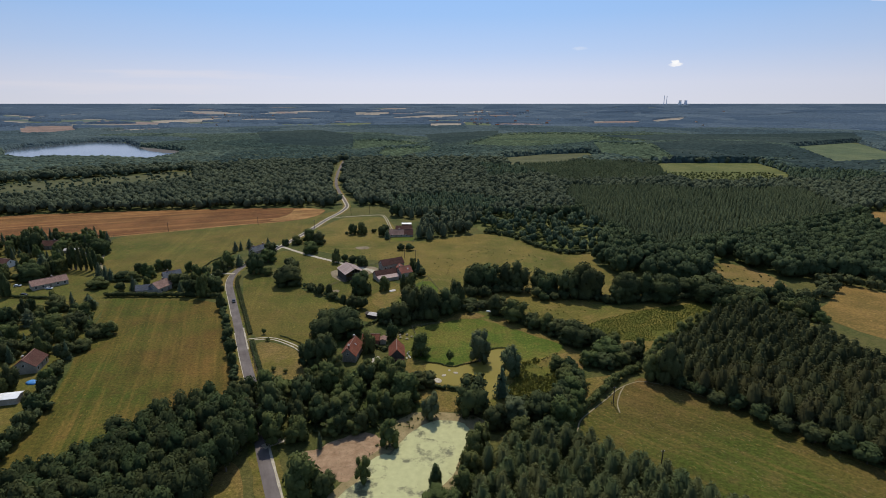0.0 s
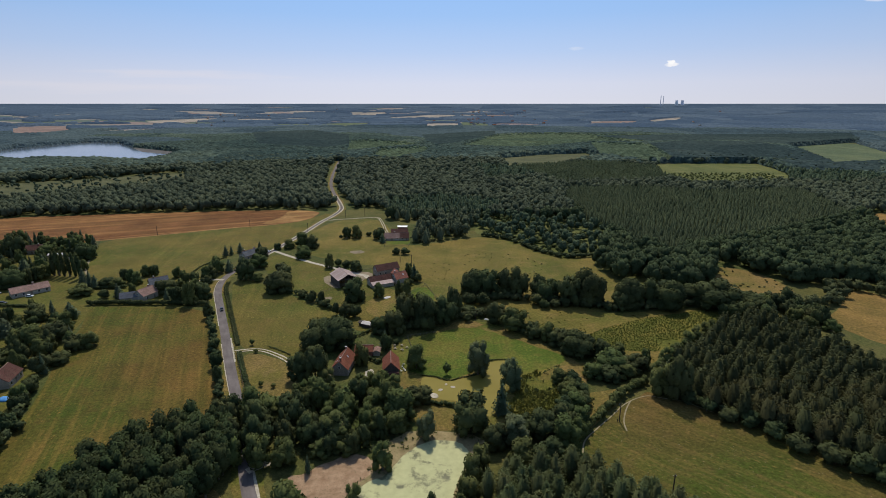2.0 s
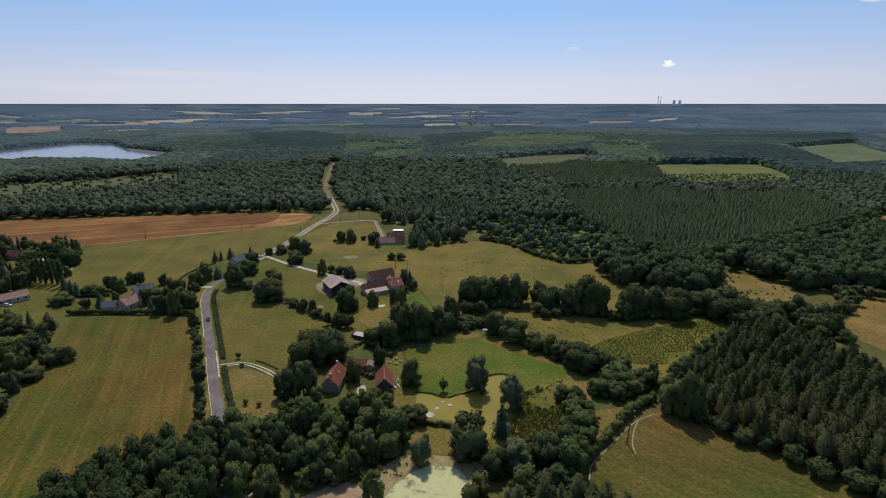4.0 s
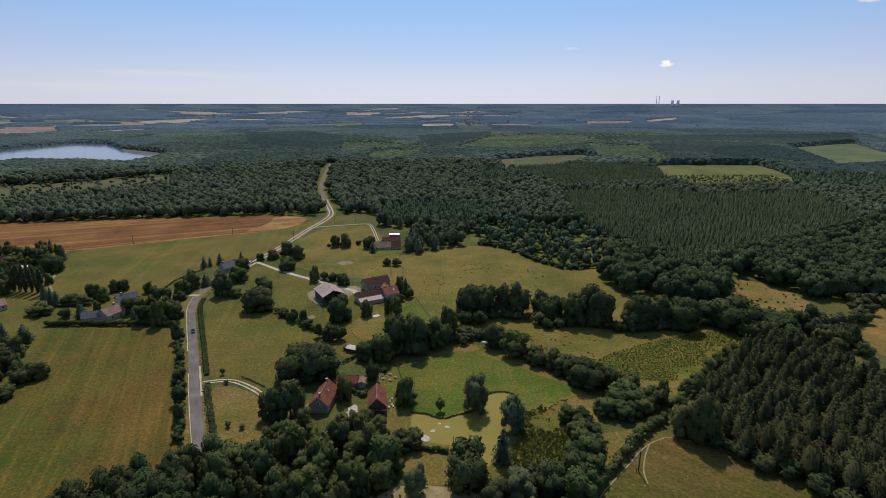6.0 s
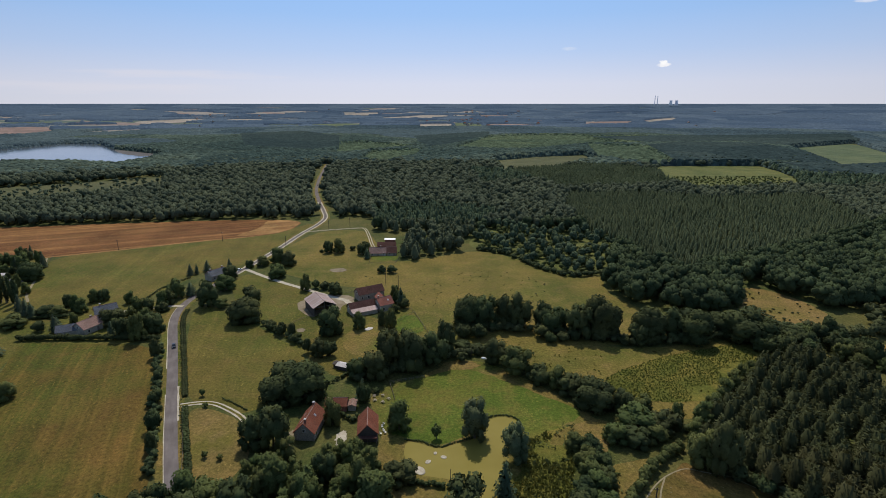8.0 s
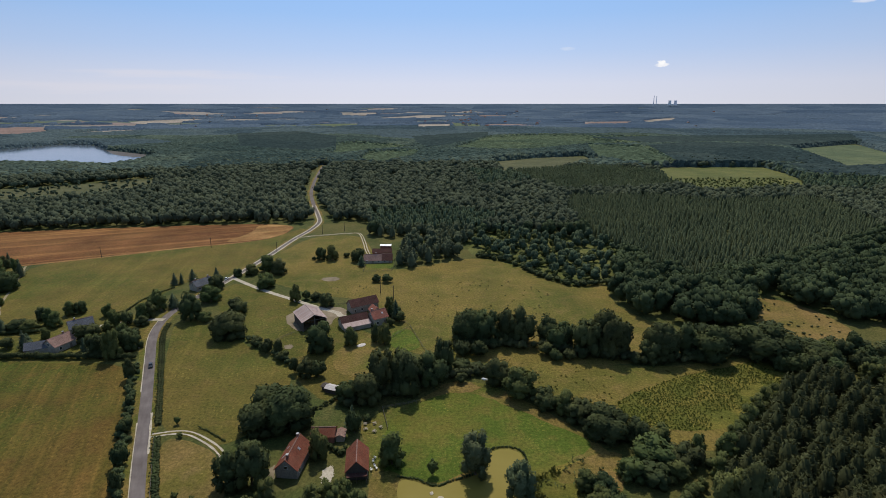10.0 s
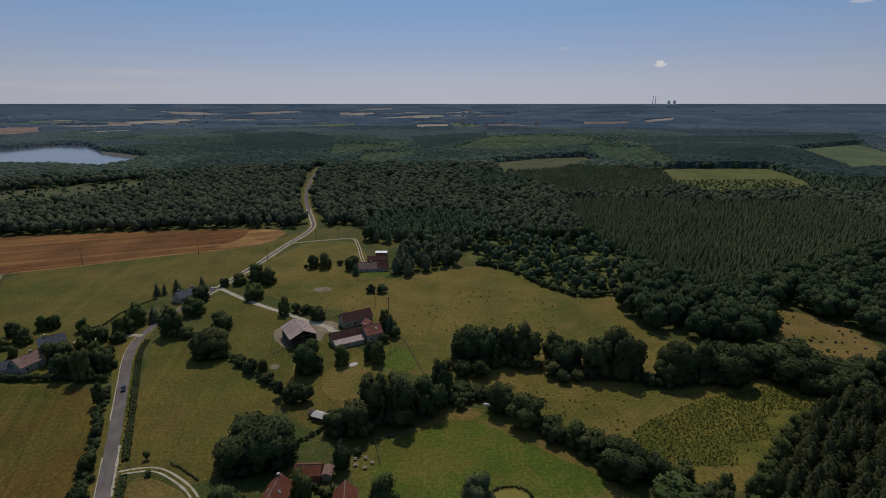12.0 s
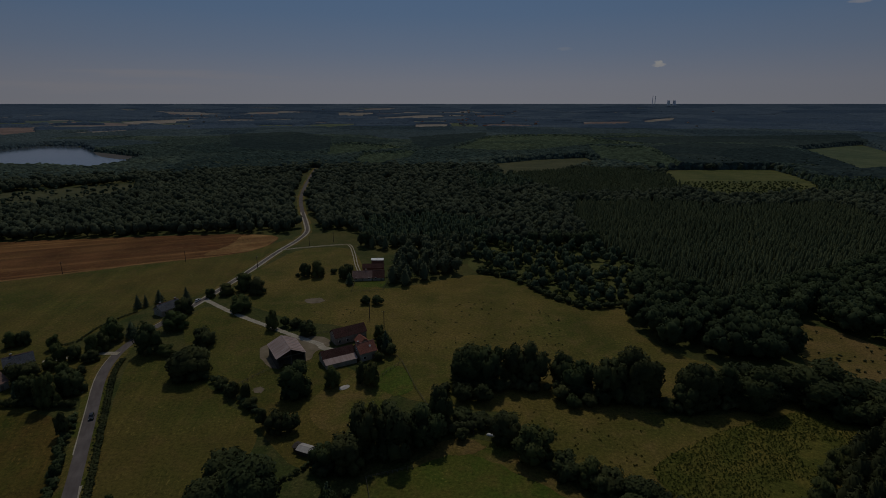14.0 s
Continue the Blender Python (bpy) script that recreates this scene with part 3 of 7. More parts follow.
LAKE = [(-830, 985), (-990, 1179), (-1000, 1241), (-985, 1347), (-967, 1461), (-869, 1440), (-745, 1285), (-660, 1165), (-590, 1110), (-545, 1110), (-500, 960), (-515, 905), (-591, 940), (-648, 940), (-706, 950), (-740, 915)]
LAKE_MUD = [(-770, 1300), (-651, 1215), (-576, 1157), (-520, 1073), (-530, 1000), (-621, 1075)]
SCRUB = [(30, 409), (27, 428), (38, 455), (60, 482), (88, 455), (126, 458), (138, 420), (128, 385), (107, 357), (85, 348), (68, 365), (54, 393), (40, 405)]
FARMYARD = [(-66, 319), (-52, 317), (-42, 315), (-41, 305), (-47, 302), (-46, 294), (-57, 289), (-65, 299), (-63, 311)]
N_GARDEN = [(-41, 383), (-43, 396), (-24, 396), (-23, 381)]
N_CLEARING = [(-50, 390), (-22, 390), (-20, 452), (-48, 466)]
VILLAGE = [(-400, 380), (-330, 398), (-264, 394), (-240, 345), (-206, 307), (-141, 312), (-127, 285), (-122, 258), (-178, 258), (-167, 225), (-150, 180), (-133, 145), (-140, 110), (-330, 180)]
VERGE_SOUTH = [(-50, 104), (-58, 125), (-66, 130), (-70, 118), (-62, 100)]
BELT_END = [(133, 250), (162, 262), (184, 261), (183, 240), (180, 226), (165, 235), (147, 238)]
ROAD = smooth_line([(-33.5, 89), (-40.4, 103), (-45.7, 113.6), (-50.3, 122.9), (-56.3, 135.4), (-65.8, 158.4), (-77.5, 182.2), (-85.6, 199), (-97.8, 225.2), (-113.4, 258.1), (-123.8, 280.4), (-128.4, 295.5), (-129.8, 309.9), (-127.6, 326.8), (-123.8, 343), (-120, 362), (-115.5, 388), (-111, 417), (-106, 457), (-100, 490), (-99, 519), (-107, 551), (-120, 595), (-135, 650), (-146, 700), (-161, 790), (-177, 906), (-184, 962)])

sheet("hamlet_grass", VILLAGE, M_GREEN, "garden grass around the hamlet's houses", "grass")
sheet("stubble_field", STUBBLE, M_STUBBLE, "harvested orange-brown stubble field in front of the forest")
sheet("straw_patch", STRAW_END, M_STRAW, "pale straw corner of the stubble field")
ribbon("field_margin", smooth_line([(-300, 376.5), (-264, 393.5), (-224, 411.5), (-186, 431.5), (-130, 453.5)], 4), 3.2, M_STRAW, "pale straw strip along the stubble field", "field margin", wobble=0.4)
sheet("north_pasture", GREEN_NORTH, M_GREEN, "even green pasture beside the country road")
sheet("hay_field", HAY, M_HAY, "mown hay field with pale drying rows")
sheet("roadside_pasture", ROADSIDE, M_GREEN, "green pasture between road and hedge")
sheet("dry_corner", DRY_CORNER, M_DRY, "dry brownish grass plot with young fruit trees")
sheet("big_meadow", BIG_MEADOW, M_MEADOW, "wide yellow-green meadow below the forest")
sheet("farm_pasture", FARM_PASTURE, M_GREEN, "grazed pasture around the farm")
sheet("farm_lawn", FARM_LAWN, M_PONDGRASS, "green lawn beside the farmhouse", "lawn")
sheet("marsh_meadow", MARSH, M_MEADOW, "rough damp meadow with yellowing grass")
sheet("sedge_bed", REEDS, M_REED, "olive bed of sedge and reeds in the damp meadow")
sheet("pond_meadow", POND_LAWN, M_PONDGRASS, "grass around the fish pond, worn in places")
sheet("pond_lawn", LAWN, M_LAWN, "bright mown lawn beside the fish pond", "lawn")
sheet("reed_bed", REED_BED, M_REED, "olive bed of tall reeds beside the fish pond", "reeds")
sheet("dead_grass", DEAD_GRASS, M_DRY, "rusty dead grass at the lawn's lower corner", "grass")
sheet("dry_bank", BANK, M_BANK, "dry tan bank around the duckweed pond", "bank")
sheet("bare_soil", BARE, M_BARE, "bare pinkish soil beside the pond", "soil")
sheet("mown_slope", MOWN, M_MOWN, "mown brown-green field with cutting lines")
sheet("tan_clearing", TAN_PATCH, M_DRY, "small tan clearing between hedges")
sheet("ripe_field", OCHRE, M_OCHRE, "ochre field of ripe grass beside the wood")
sheet("scrub_clearing", SCRUB_CLEARING, M_DRY, "dry clearing dotted with bushes at the wood's edge")
sheet("far_ripe_field", OCHRE_FAR, M_OCHRE, "ochre field enclosed by the forest")
sheet("young_plantation", CLEARCUT, M_CLEARCUT, "bright green young plantation cut into the forest")
sheet("forest_meadow", CLEAR_MID, M_HEATH, "pale strip of meadow inside the forest")
sheet("eastern_clearing", CLEAR_EAST, M_FARGREEN, "green clearing far off in the forest")
sheet("heath_strip", HEATH, M_HEATH, "olive heath strip between the woods")
sheet("scrubland", SCRUB, M_CLEARCUT, "green scrubland with young trees")
sheet("kitchen_garden", N_GARDEN, M_LAWN, "fenced green garden in front of the northern farm", "lawn")
sheet("road_verge_grass", VERGE_SOUTH, M_DRY, "dry tall grass beside the road", "grass")
sheet("farmyard", FARMYARD, M_DIRT, "pale dusty farmyard", "yard")
sheet("lake", LAKE, M_LAKE, "distant lake reflecting the bright sky", "water", z=0.5)
sheet("lake_mud", LAKE_MUD, M_MUD, "brown mud flat at the lake's shallow end", "shore", z=0.3)
sheet("fish_pond", POND, M_POND, "murky olive-yellow fish pond", "water", 2, 0.1)
sheet("duckweed_pond", NEAR_POND, M_WEEDPOND, "pond covered with pale green duckweed", "water", 2, 0.15)

ribbon("road_verge", ROAD, 8.4, M_PONDGRASS, "grassy verge along the country road", "verge", wobble=0.12)
road = ribbon("road", ROAD, 3.9, M_ASPHALT, "narrow grey asphalt country road", "road", wobble=0.015)
SOUTH = smooth_line([(14, -60), (0, 10), (-17, 60), (-28.6, 80), (-33.5, 89)])
ribbon("road_verge", SOUTH, 8.4, M_PONDGRASS, "grassy verge along the country road", "verge", wobble=0.12)
ribbon("road", SOUTH, 3.9, M_ASPHALT, "narrow grey asphalt country road", "road", wobble=0.015)
ribbon("gravel_edge", ROAD[18:62], 0.3, M_GRAVEL, "pale gravel edge of the road, added far off to brighten it", "road edge", offset=-2.05, wobble=0.4, gaps=0.05)
ribbon("gravel_edge", ROAD[:12], 0.7, M_GRAVEL, "pale gravel edge of the road, added far off to brighten it", "road edge", offset=2.1, wobble=0.3)
ribbon("gravel_edge", ROAD[26:33], 0.6, M_GRAVEL, "pale gravel edge of the road, added far off to brighten it", "road edge", offset=2.1, wobble=0.5)
# Pale strips added to brighten the far road, as grazing light does
for side in (-1, 1):
    ribbon("gravel_edge", [p for p in ROAD if 345 < p[1] < 600], 1.1, M_GRAVEL, "pale gravel edge of the road, added far off to brighten it", "road edge", offset=side * 1.75, wobble=0.3)
for title, line, width, ruts in (
        ("farm_lane", [(-118, 364), (-100, 348), (-86, 337), (-72, 327), (-57, 316), (-46, 309)], 2.8, False),
        ("north_lane", [(-105, 462), (-96, 467), (-81, 472), (-62, 477), (-56, 472), (-50, 448), (-46, 428), (-42, 412)], 2.6, True),
        ("house_drive", [(-87.5, 209), (-81, 210.5), (-75.9, 210), (-69.9, 206.6), (-63.6, 201.7), (-58, 195)], 2.4, True),
        ("hamlet_drive", [(-129, 302), (-135, 302), (-144, 299.8), (-156, 295)], 2.6, False),
        ("field_entrance", [(-55.5, 134.5), (-52.8, 137), (-50, 138.5)], 2.8, False),
        ("pole_path", [(42.1, 142.3), (44.4, 148.2), (50.6, 155.0), (56.6, 161), (62.2, 167), (67.4, 171), (73.6, 173.6), (78.3, 172.1), (85.2, 170)], 0.42, False),
        ("pole_path", [(66.1, 170), (62.7, 164.5), (59.8, 158), (59, 153)], 0.42, False),
        ("wood_path", [(85.2, 170), (88, 167), (92, 163)], 0.45, False),
        ("hamlet_entrance", [(-124.5, 271.5), (-128, 270.6), (-132, 269.5)], 1.6, False),
        ("pasture_path", [(-262, 391), (-250, 370), (-238, 348), (-224, 322), (-214, 309)], 1.3, False),
        ("yard_lane", [(-46, 309), (-43, 304.5), (-38, 303), (-33, 304.5)], 3.2, False)):
    curve = smooth_line(line, 1.5)
    if ruts:
        ribbon(title, curve, width, M_GREEN, "grassy middle of a farm track", "track", wobble=0.1)
        for side in (-1, 1):
            ribbon(title, curve, width * 0.26, M_GRAVEL, "pale gravel wheel track of a drive", "track", offset=side * width * 0.33, wobble=0.25)
    else:
        ribbon(title, curve, width, M_PATH if "path" in title else M_GRAVEL, "pale trodden track" if "path" in title else "pale gravel track", "track", wobble=0.15)


# ---- trees ----
def ico(level):
    bm = bmesh.new()
    bmesh.ops.create_icosphere(bm, subdivisions=level, radius=1)
    v = np.array([q.co[:] for q in bm.verts])
    f = np.array([[q.index for q in p.verts] for p in bm.faces])
    bm.free()
    return v, f


ICO1, ICO2 = ico(1), ico(2)


def unit(v):
    return v / np.maximum(np.linalg.norm(v, axis=1, keepdims=True), 1e-9)


def clumps(rnd, pos, nrm, size, aspect=1.0, lean=None, soft=0.3):
    """A bent leaf clump (two triangles) at each place, facing roughly outward; lean: the way in which the sprays point."""
    k = len(pos)
    n = unit(nrm + rnd.normal(0, 0.62, (k, 3)))
    a = unit(np.cross(n, rnd.normal(0, 1, (k, 3)))) if lean is None else unit(lean + rnd.normal(0, 0.3, (k, 3)))
    b = unit(np.cross(n, a)) * (1.0 if lean is None else 0.55)
    s = (size * rnd.uniform(0.55, 1.35, (k, 1)))
    w = np.array([1, 1, 1 / aspect])
    q = np.stack([pos - a * s * w, pos + (b * rnd.uniform(0.5, 1, (k, 1)) - n * 0.25) * s * w, pos + a * s * w, pos - (b * rnd.uniform(0.5, 1, (k, 1)) + n * 0.2) * s * w], 1)
    i = np.arange(k)[:, None] * 4
    shade = unit(unit(nrm) + soft * n)
    return q.reshape(-1, 3), np.concatenate([i + [0, 2, 1], i + [0, 3, 2]], 1).reshape(-1, 3), np.repeat(shade, 4, axis=0)


def join(pieces):
    vs, fs, ns, o = [], [], [], 0
    for v, f, n in pieces:
        vs.append(v)
        fs.append(f + o)
        ns.append(n)
        o += len(v)
    return np.concatenate(vs), np.concatenate(fs), np.concatenate(ns)


def lobed_crown(seed, lobes, leaves, size, base=0.16, core=ICO1, spread=0.62, big=(0.34, 0.5), flat=1.0, aspect=2.4, skirt=0):
    """A broadleaf crown in a unit box (height 1, radius 1): lobes of unequal size, leaf clumps over a dark core."""
    rnd = np.random.RandomState(seed)
    h = 1 - base
    c, r = [], []
    for i in range(lobes):
        u = rnd.normal(0, 1, 3)
        u /= np.linalg.norm(u)
        u[2] = u[2] * 0.9 + 0.08
        c.append((u[0] * spread, u[1] * spread, base + h * 0.48 + u[2] * h * 0.32 * flat))
        r.append(rnd.uniform(*big))
    for i in range(skirt):
        a = 2 * math.pi * (i + rnd.uniform(0, 0.5)) / skirt
        c.append((0.66 * math.cos(a), 0.66 * math.sin(a), base + h * rnd.uniform(0.10, 0.22)))
        r.append(rnd.uniform(0.26, 0.38))
    c.append((0, 0, base + h * 0.45)), r.append(0.62)
    c, r = np.array(c), np.array(r)
    zr = 0.52 * h
    out = []
    for cc, rr in zip(c, r):
        v = core[0] * (1 + rnd.normal(0, 0.10, (len(core[0]), 1)))
        v = v * rr * np.array([0.91, 0.91, 0.91 * zr]) + cc
        out.append((v, core[1], outward(v, core[0], base, h)))
    pick = rnd.choice(len(c), leaves * 3, p=r ** 2 / (r ** 2).sum())
    d = unit(rnd.normal(0, 1, (leaves * 3, 3)) + [0, 0, 0.25])
    pos = c[pick] + d * r[pick, None] * np.array([1, 1, zr]) * rnd.uniform(0.92, 1.1, (leaves * 3, 1))
    keep = np.ones(len(pos), bool)
    for j, (cc, rr) in enumerate(zip(c, r)):
        keep &= (np.linalg.norm((pos - cc) / (rr * np.array([1, 1, zr])), axis=1) > 0.88) | (pick == j)
    keep &= pos[:, 2] > base * 0.4
    pos, d = pos[keep][:leaves], d[keep][:leaves]
    out.append(clumps(rnd, pos, outward(pos, d, base, h), size, aspect))
    return join(out)


def outward(pos, d, base, h):
    """The way out of the crown: of the lobe and of the whole."""
    whole = unit((pos - [0, 0, base + h * 0.35]) / [1, 1, 0.5])
    return unit(0.62 * d + 0.38 * whole)


def spire(seed, leaves, size, base=0.06, power=0.85, tiers=9, ragged=0.25, aspect=4.2):
    """A conifer crown in a unit box: whorls of drooping boughs narrowing to a tip over a dark core."""
    rnd = np.random.RandomState(seed)
    sides = 7
    v, f = [], []
    for i in range(tiers):
        z = base + (1 - base) * i / tiers
        r = 0.72 * (1 - i / tiers) ** power
        for k in range(sides):
            a = 2 * math.pi * (k + 0.5 * (i % 2)) / sides
            q = r * rnd.uniform(0.75, 1.1)
            v.append((q * math.cos(a), q * math.sin(a), z + rnd.normal(0, 0.01)))
    v.append((0, 0, 0.985))
    for i in range(tiers - 1):
        for k in range(sides):
            a, b, c, d = i * sides + k, i * sides + (k + 1) % sides, (i + 1) * sides + k, (i + 1) * sides + (k + 1) % sides
            f += [(a, b, d), (a, d, c)]
    f += [((tiers - 1) * sides + k, (tiers - 1) * sides + (k + 1) % sides, tiers * sides) for k in range(sides)]
    v = np.array(v)
    z = base + (1 - base) * (1 - np.sqrt(rnd.uniform(0, 1, leaves)))
    a = rnd.uniform(0, 2 * math.pi, leaves)
    t = (z - base) / (1 - base)
    whorl = 0.82 + 0.18 * np.sin(t * 34 + 2 * np.sin(a * 3))
    r = (1 - t) ** power * whorl * rnd.uniform(1 - ragged, 1 + ragged, leaves) + 0.02
    pos = np.stack([r * np.cos(a), r * np.sin(a), z], 1)
    nrm = unit(np.stack([np.cos(a), np.sin(a), np.full(leaves, 0.9)], 1))
    return join([(v, np.array(f), unit(v * [1, 1, 0] + [0, 0, 0.35])), clumps(rnd, pos, nrm, size, aspect * 0.7)])


def plume(seed, leaves, size, base=0.03, aspect=5.0, belly=0.28, ragged=0.3, core=True, rise=0.8, point=0.72):
    """A slender tree in a unit box: upswept sprays round a column that swells low down and ends in a loose point."""
    rnd = np.random.RandomState(seed)
    sides, tiers = 6, 4
    wide = lambda t: np.clip(t / belly, 0.35, 1) ** 0.6 * np.clip((1.02 - t) / (1 - belly), 0, 1) ** point
    out = []
    if core:
        v, f = [], []
        for i in range(tiers):
            t = 0.04 + 0.84 * i / (tiers - 1)
            v += [(0.74 * wide(t) * math.cos(2 * math.pi * k / sides), 0.74 * wide(t) * math.sin(2 * math.pi * k / sides), base + (1 - base) * t) for k in range(sides)]
        for i in range(tiers - 1):
            for k in range(sides):
                a, b = i * sides + k, i * sides + (k + 1) % sides
                f += [(a, b, b + sides), (a, b + sides, a + sides)]
        v = np.array(v)
        out.append((v, np.array(f), unit(v * [1, 1, 0] + [0, 0, 0.3])))
    t = 1 - rnd.uniform(0, 1, leaves) ** 0.62
    a = rnd.uniform(0, 2 * math.pi, leaves)
    tiers_of_boughs = 0.86 + 0.14 * np.sin(t * 41 + 2.5 * np.sin(a * 2 + seed))
    r = wide(t) * tiers_of_boughs * rnd.uniform(1 - ragged, 1 + ragged * 0.7, leaves) + 0.015
    pos = np.stack([r * np.cos(a), r * np.sin(a), base + (1 - base) * t], 1)
    nrm = unit(np.stack([np.cos(a), np.sin(a), 0.35 + 0.9 * t], 1))
    lean = np.stack([0.75 * np.cos(a), 0.75 * np.sin(a), np.full(leaves, rise)], 1)
    out.append(clumps(rnd, pos, nrm, size, aspect, lean + rnd.normal(0, 0.3, (leaves, 3)), 0.25))
    return join(out)


def stretched(arr, h, r):
    v, f, n = arr
    return v * np.array([r, r, h]), f, n


def trunk_bm(h, r, limbs=4, seed=0):
    rnd = random.Random(seed)
    bm = rod_bm((0, 0, -0.2), (rnd.uniform(-0.2, 0.2), rnd.uniform(-0.2, 0.2), h * 0.55), h * 0.030, h * 0.017, 8)
    for i in range(limbs):
        a = 2 * math.pi * (i + rnd.random() * 0.6) / limbs
        z = h * rnd.uniform(0.25, 0.45)
        rod_bm((0, 0, z), (math.cos(a) * r * 0.55, math.sin(a) * r * 0.55, z + h * 0.25), h * 0.012, h * 0.005, 5, bm)
    return bm


def mesh_from_bm(name, bm, mat):
    me = bpy.data.meshes.new(name)
    bm.to_mesh(me)
    bm.free()
    me.materials.append(mat)
    return me


class Species:
    """Crown and trunk meshes of a kind of tree, built once at a nominal size and shared."""

    def __init__(self, name, category, labels, crowns, mat, h, r, limbs=4):
        self.name, self.category, self.labels, self.h, self.r, self.count = name, category, labels, h, r, 0
        self.crowns = [mesh_of("crown", *stretched(c, h, r), mat) for c in crowns]
        self.trunk = mesh_from_bm("trunk", trunk_bm(h, r, limbs, len(name)), M_BARK)

    def plant(self, x, y, h, r, group, label=""):
        rnd = random.Random(int(x * 31 + y * 57))
        t = new(self.name)
        t.empty_display_size = 0.5
        t.matrix_basis = Matrix.LocRotScale((x, y, 0), Euler((0, 0, rnd.uniform(0, 6.28))), (r / self.r, r / self.r * rnd.uniform(0.9, 1.1), h / self.h))
        shared("trunk", self.trunk, t)
        shared("crown", self.crowns[self.count % len(self.crowns)], t)
        self.count += 1
        return tagged(t, label or self.labels, self.category, group)


OAK = Species("oak_tree", "tree", "broad dark-green oak with a rounded full crown", [lobed_crown(s, 16, 900, 0.08, 0.02, ICO1, 0.66, (0.22, 0.46), skirt=6) for s in (1, 2, 3, 4, 5)], M_LEAF, 13, 5.5)
BIG_OAK = Species("oak_tree", "tree", "very broad old oak with a dense dark crown", [lobed_crown(s, 22, 2400, 0.064, 0.02, ICO1, 0.64, (0.28, 0.44), skirt=8) for s in (6, 7)], M_LEAF, 13, 7)
LIGHT_OAK = Species("broadleaf_tree", "tree", "mid-green broadleaf tree with a loose crown", [lobed_crown(s, 13, 800, 0.088, 0.02, ICO1, 0.66, (0.22, 0.46), skirt=5) for s in (11, 12, 13)], M_LEAF_LIGHT, 10, 4)
BUSH = Species("bush", "bush", "dense rounded green bush reaching the ground", [lobed_crown(s, 9, 400, 0.12, 0.02, ICO1, 0.58, (0.34, 0.5), 1.0, 1.7) for s in (21, 22, 23, 24)], M_LEAF, 5, 3)
CONIFER = Species("conifer", "tree", "dark narrow conifer with dense boughs", [spire(s, 360, 0.14) for s in (31, 32, 33)], M_CONIFER, 10, 2.5, 0)
POPLAR = Species("poplar", "tree", "tall slender column-shaped poplar", [lobed_crown(s, 9, 400, 0.30, 0.05, ICO1, 0.45, (0.4, 0.6), 1.5, 7.0) for s in (41, 42)], M_LEAF, 15, 1.4)
WILLOW = Species("willow", "tree", "grey-green willow with hanging feathery foliage", [lobed_crown(s, 15, 1500, 0.075, 0.04, ICO1, 0.72, (0.22, 0.42), 1.15, 4.0, 4) for s in (51, 52, 53)], M_WILLOW, 12, 4)
SAPLING = Species("young_tree", "tree", "small young fruit tree with a thin crown", [lobed_crown(s, 9, 300, 0.13, 0.1, ICO1, 0.62, (0.16, 0.3), 1.4) for s in (61, 62)], M_LEAF_LIGHT, 4, 1.5)
LARCH = Species("larch", "tree", "feathery grey-green plantation conifer", [plume(s, 780, 0.12, 0.02, 4.6, 0.24, 0.3, True, 0.25, 0.85) for s in (71, 72, 73, 74)], M_LARCH, 12, 2.2, 0)
SLIM = Species("plantation_tree", "tree", "slim loose-crowned grey-green plantation tree", [plume(s, 680, 0.115, 0.02, 4.0, 0.42, 0.34, True, 0.45, 0.75) for s in (91, 92, 93)], M_LARCH, 12, 2.6)
FRONT_PINE = Species("young_larch", "tree", "feathery light grey-green young conifer", [plume(s, 800, 0.12, 0.02, 4.4, 0.24, 0.3, True, 0.3, 0.85) for s in (75, 76, 77)], M_YOUNGPINE, 12, 2.4, 0)
FRONT_SLIM = Species("plantation_tree", "tree", "loose light-green plantation tree with a pointed crown", [plume(s, 680, 0.115, 0.02, 4.0, 0.4, 0.34, True, 0.5, 0.78) for s in (94, 95, 96)], M_YOUNGPINE, 12, 2.6)
BIRCH = Species("birch", "tree", "tall loose birch with feathery light foliage", [lobed_crown(s, 16, 1000, 0.068, 0.04, ICO1, 0.66, (0.18, 0.36), 1.35, 4.0, 4) for s in (97, 98, 99)], M_BIRCH, 12, 3.4)
WOOD_OAK = Species("woodland_oak", "tree", "close-grown dark oak of the roadside wood", [lobed_crown(s, 11, 640, 0.088, 0.1, ICO1, 0.62, (0.3, 0.5), 1.0, 3.4) for s in (81, 82, 83, 84)], M_DARKOAK, 13, 4.5)

FARM_OAKS = [
    (-73, 402, 9.4, 3.0), (-66, 402, 10.4, 4.0), (-48, 398, 10.3, 4.0), (-71, 325, 10.6, 2.7), (-53, 319, 7.5, 3.5), (-20,
    314, 7.3, 2.5), (-46, 267.5, 13.6, 5.5), (-34, 273, 8.3, 2.9), (-23, 276, 8.8, 2.2), (-19, 273, 11.0, 2.7), (-47, 245,
    8.1, 3.0)]
FARM_BUSHES = [
    (-31, 356, 4.5, 2.8), (-25, 356, 4.8, 3.2), (-66, 328, 5.4, 2.1), (-61, 327, 4.7, 2.9), (-19, 301, 7.2, 1.0), (-52, 248,
    6.7, 2.0), (-42, 245, 7.3, 3.1), (-57, 408, 3.7, 2.0), (-78, 402, 2.2, 1.4), (13, 240, 3.8, 2.3), (-20, 216, 2.2, 1.5),
    (-75, 273, 4.3, 2.7), (-68, 266, 6.0, 2.6), (-63, 264, 6.9, 2.0), (-60, 259, 4.6, 2.5), (-23, 209, 8.8, 2.4), (-17, 305, 6.2, 3.0), (-14, 297, 5.4, 2.7), (-18, 293, 4.4, 2.2)]
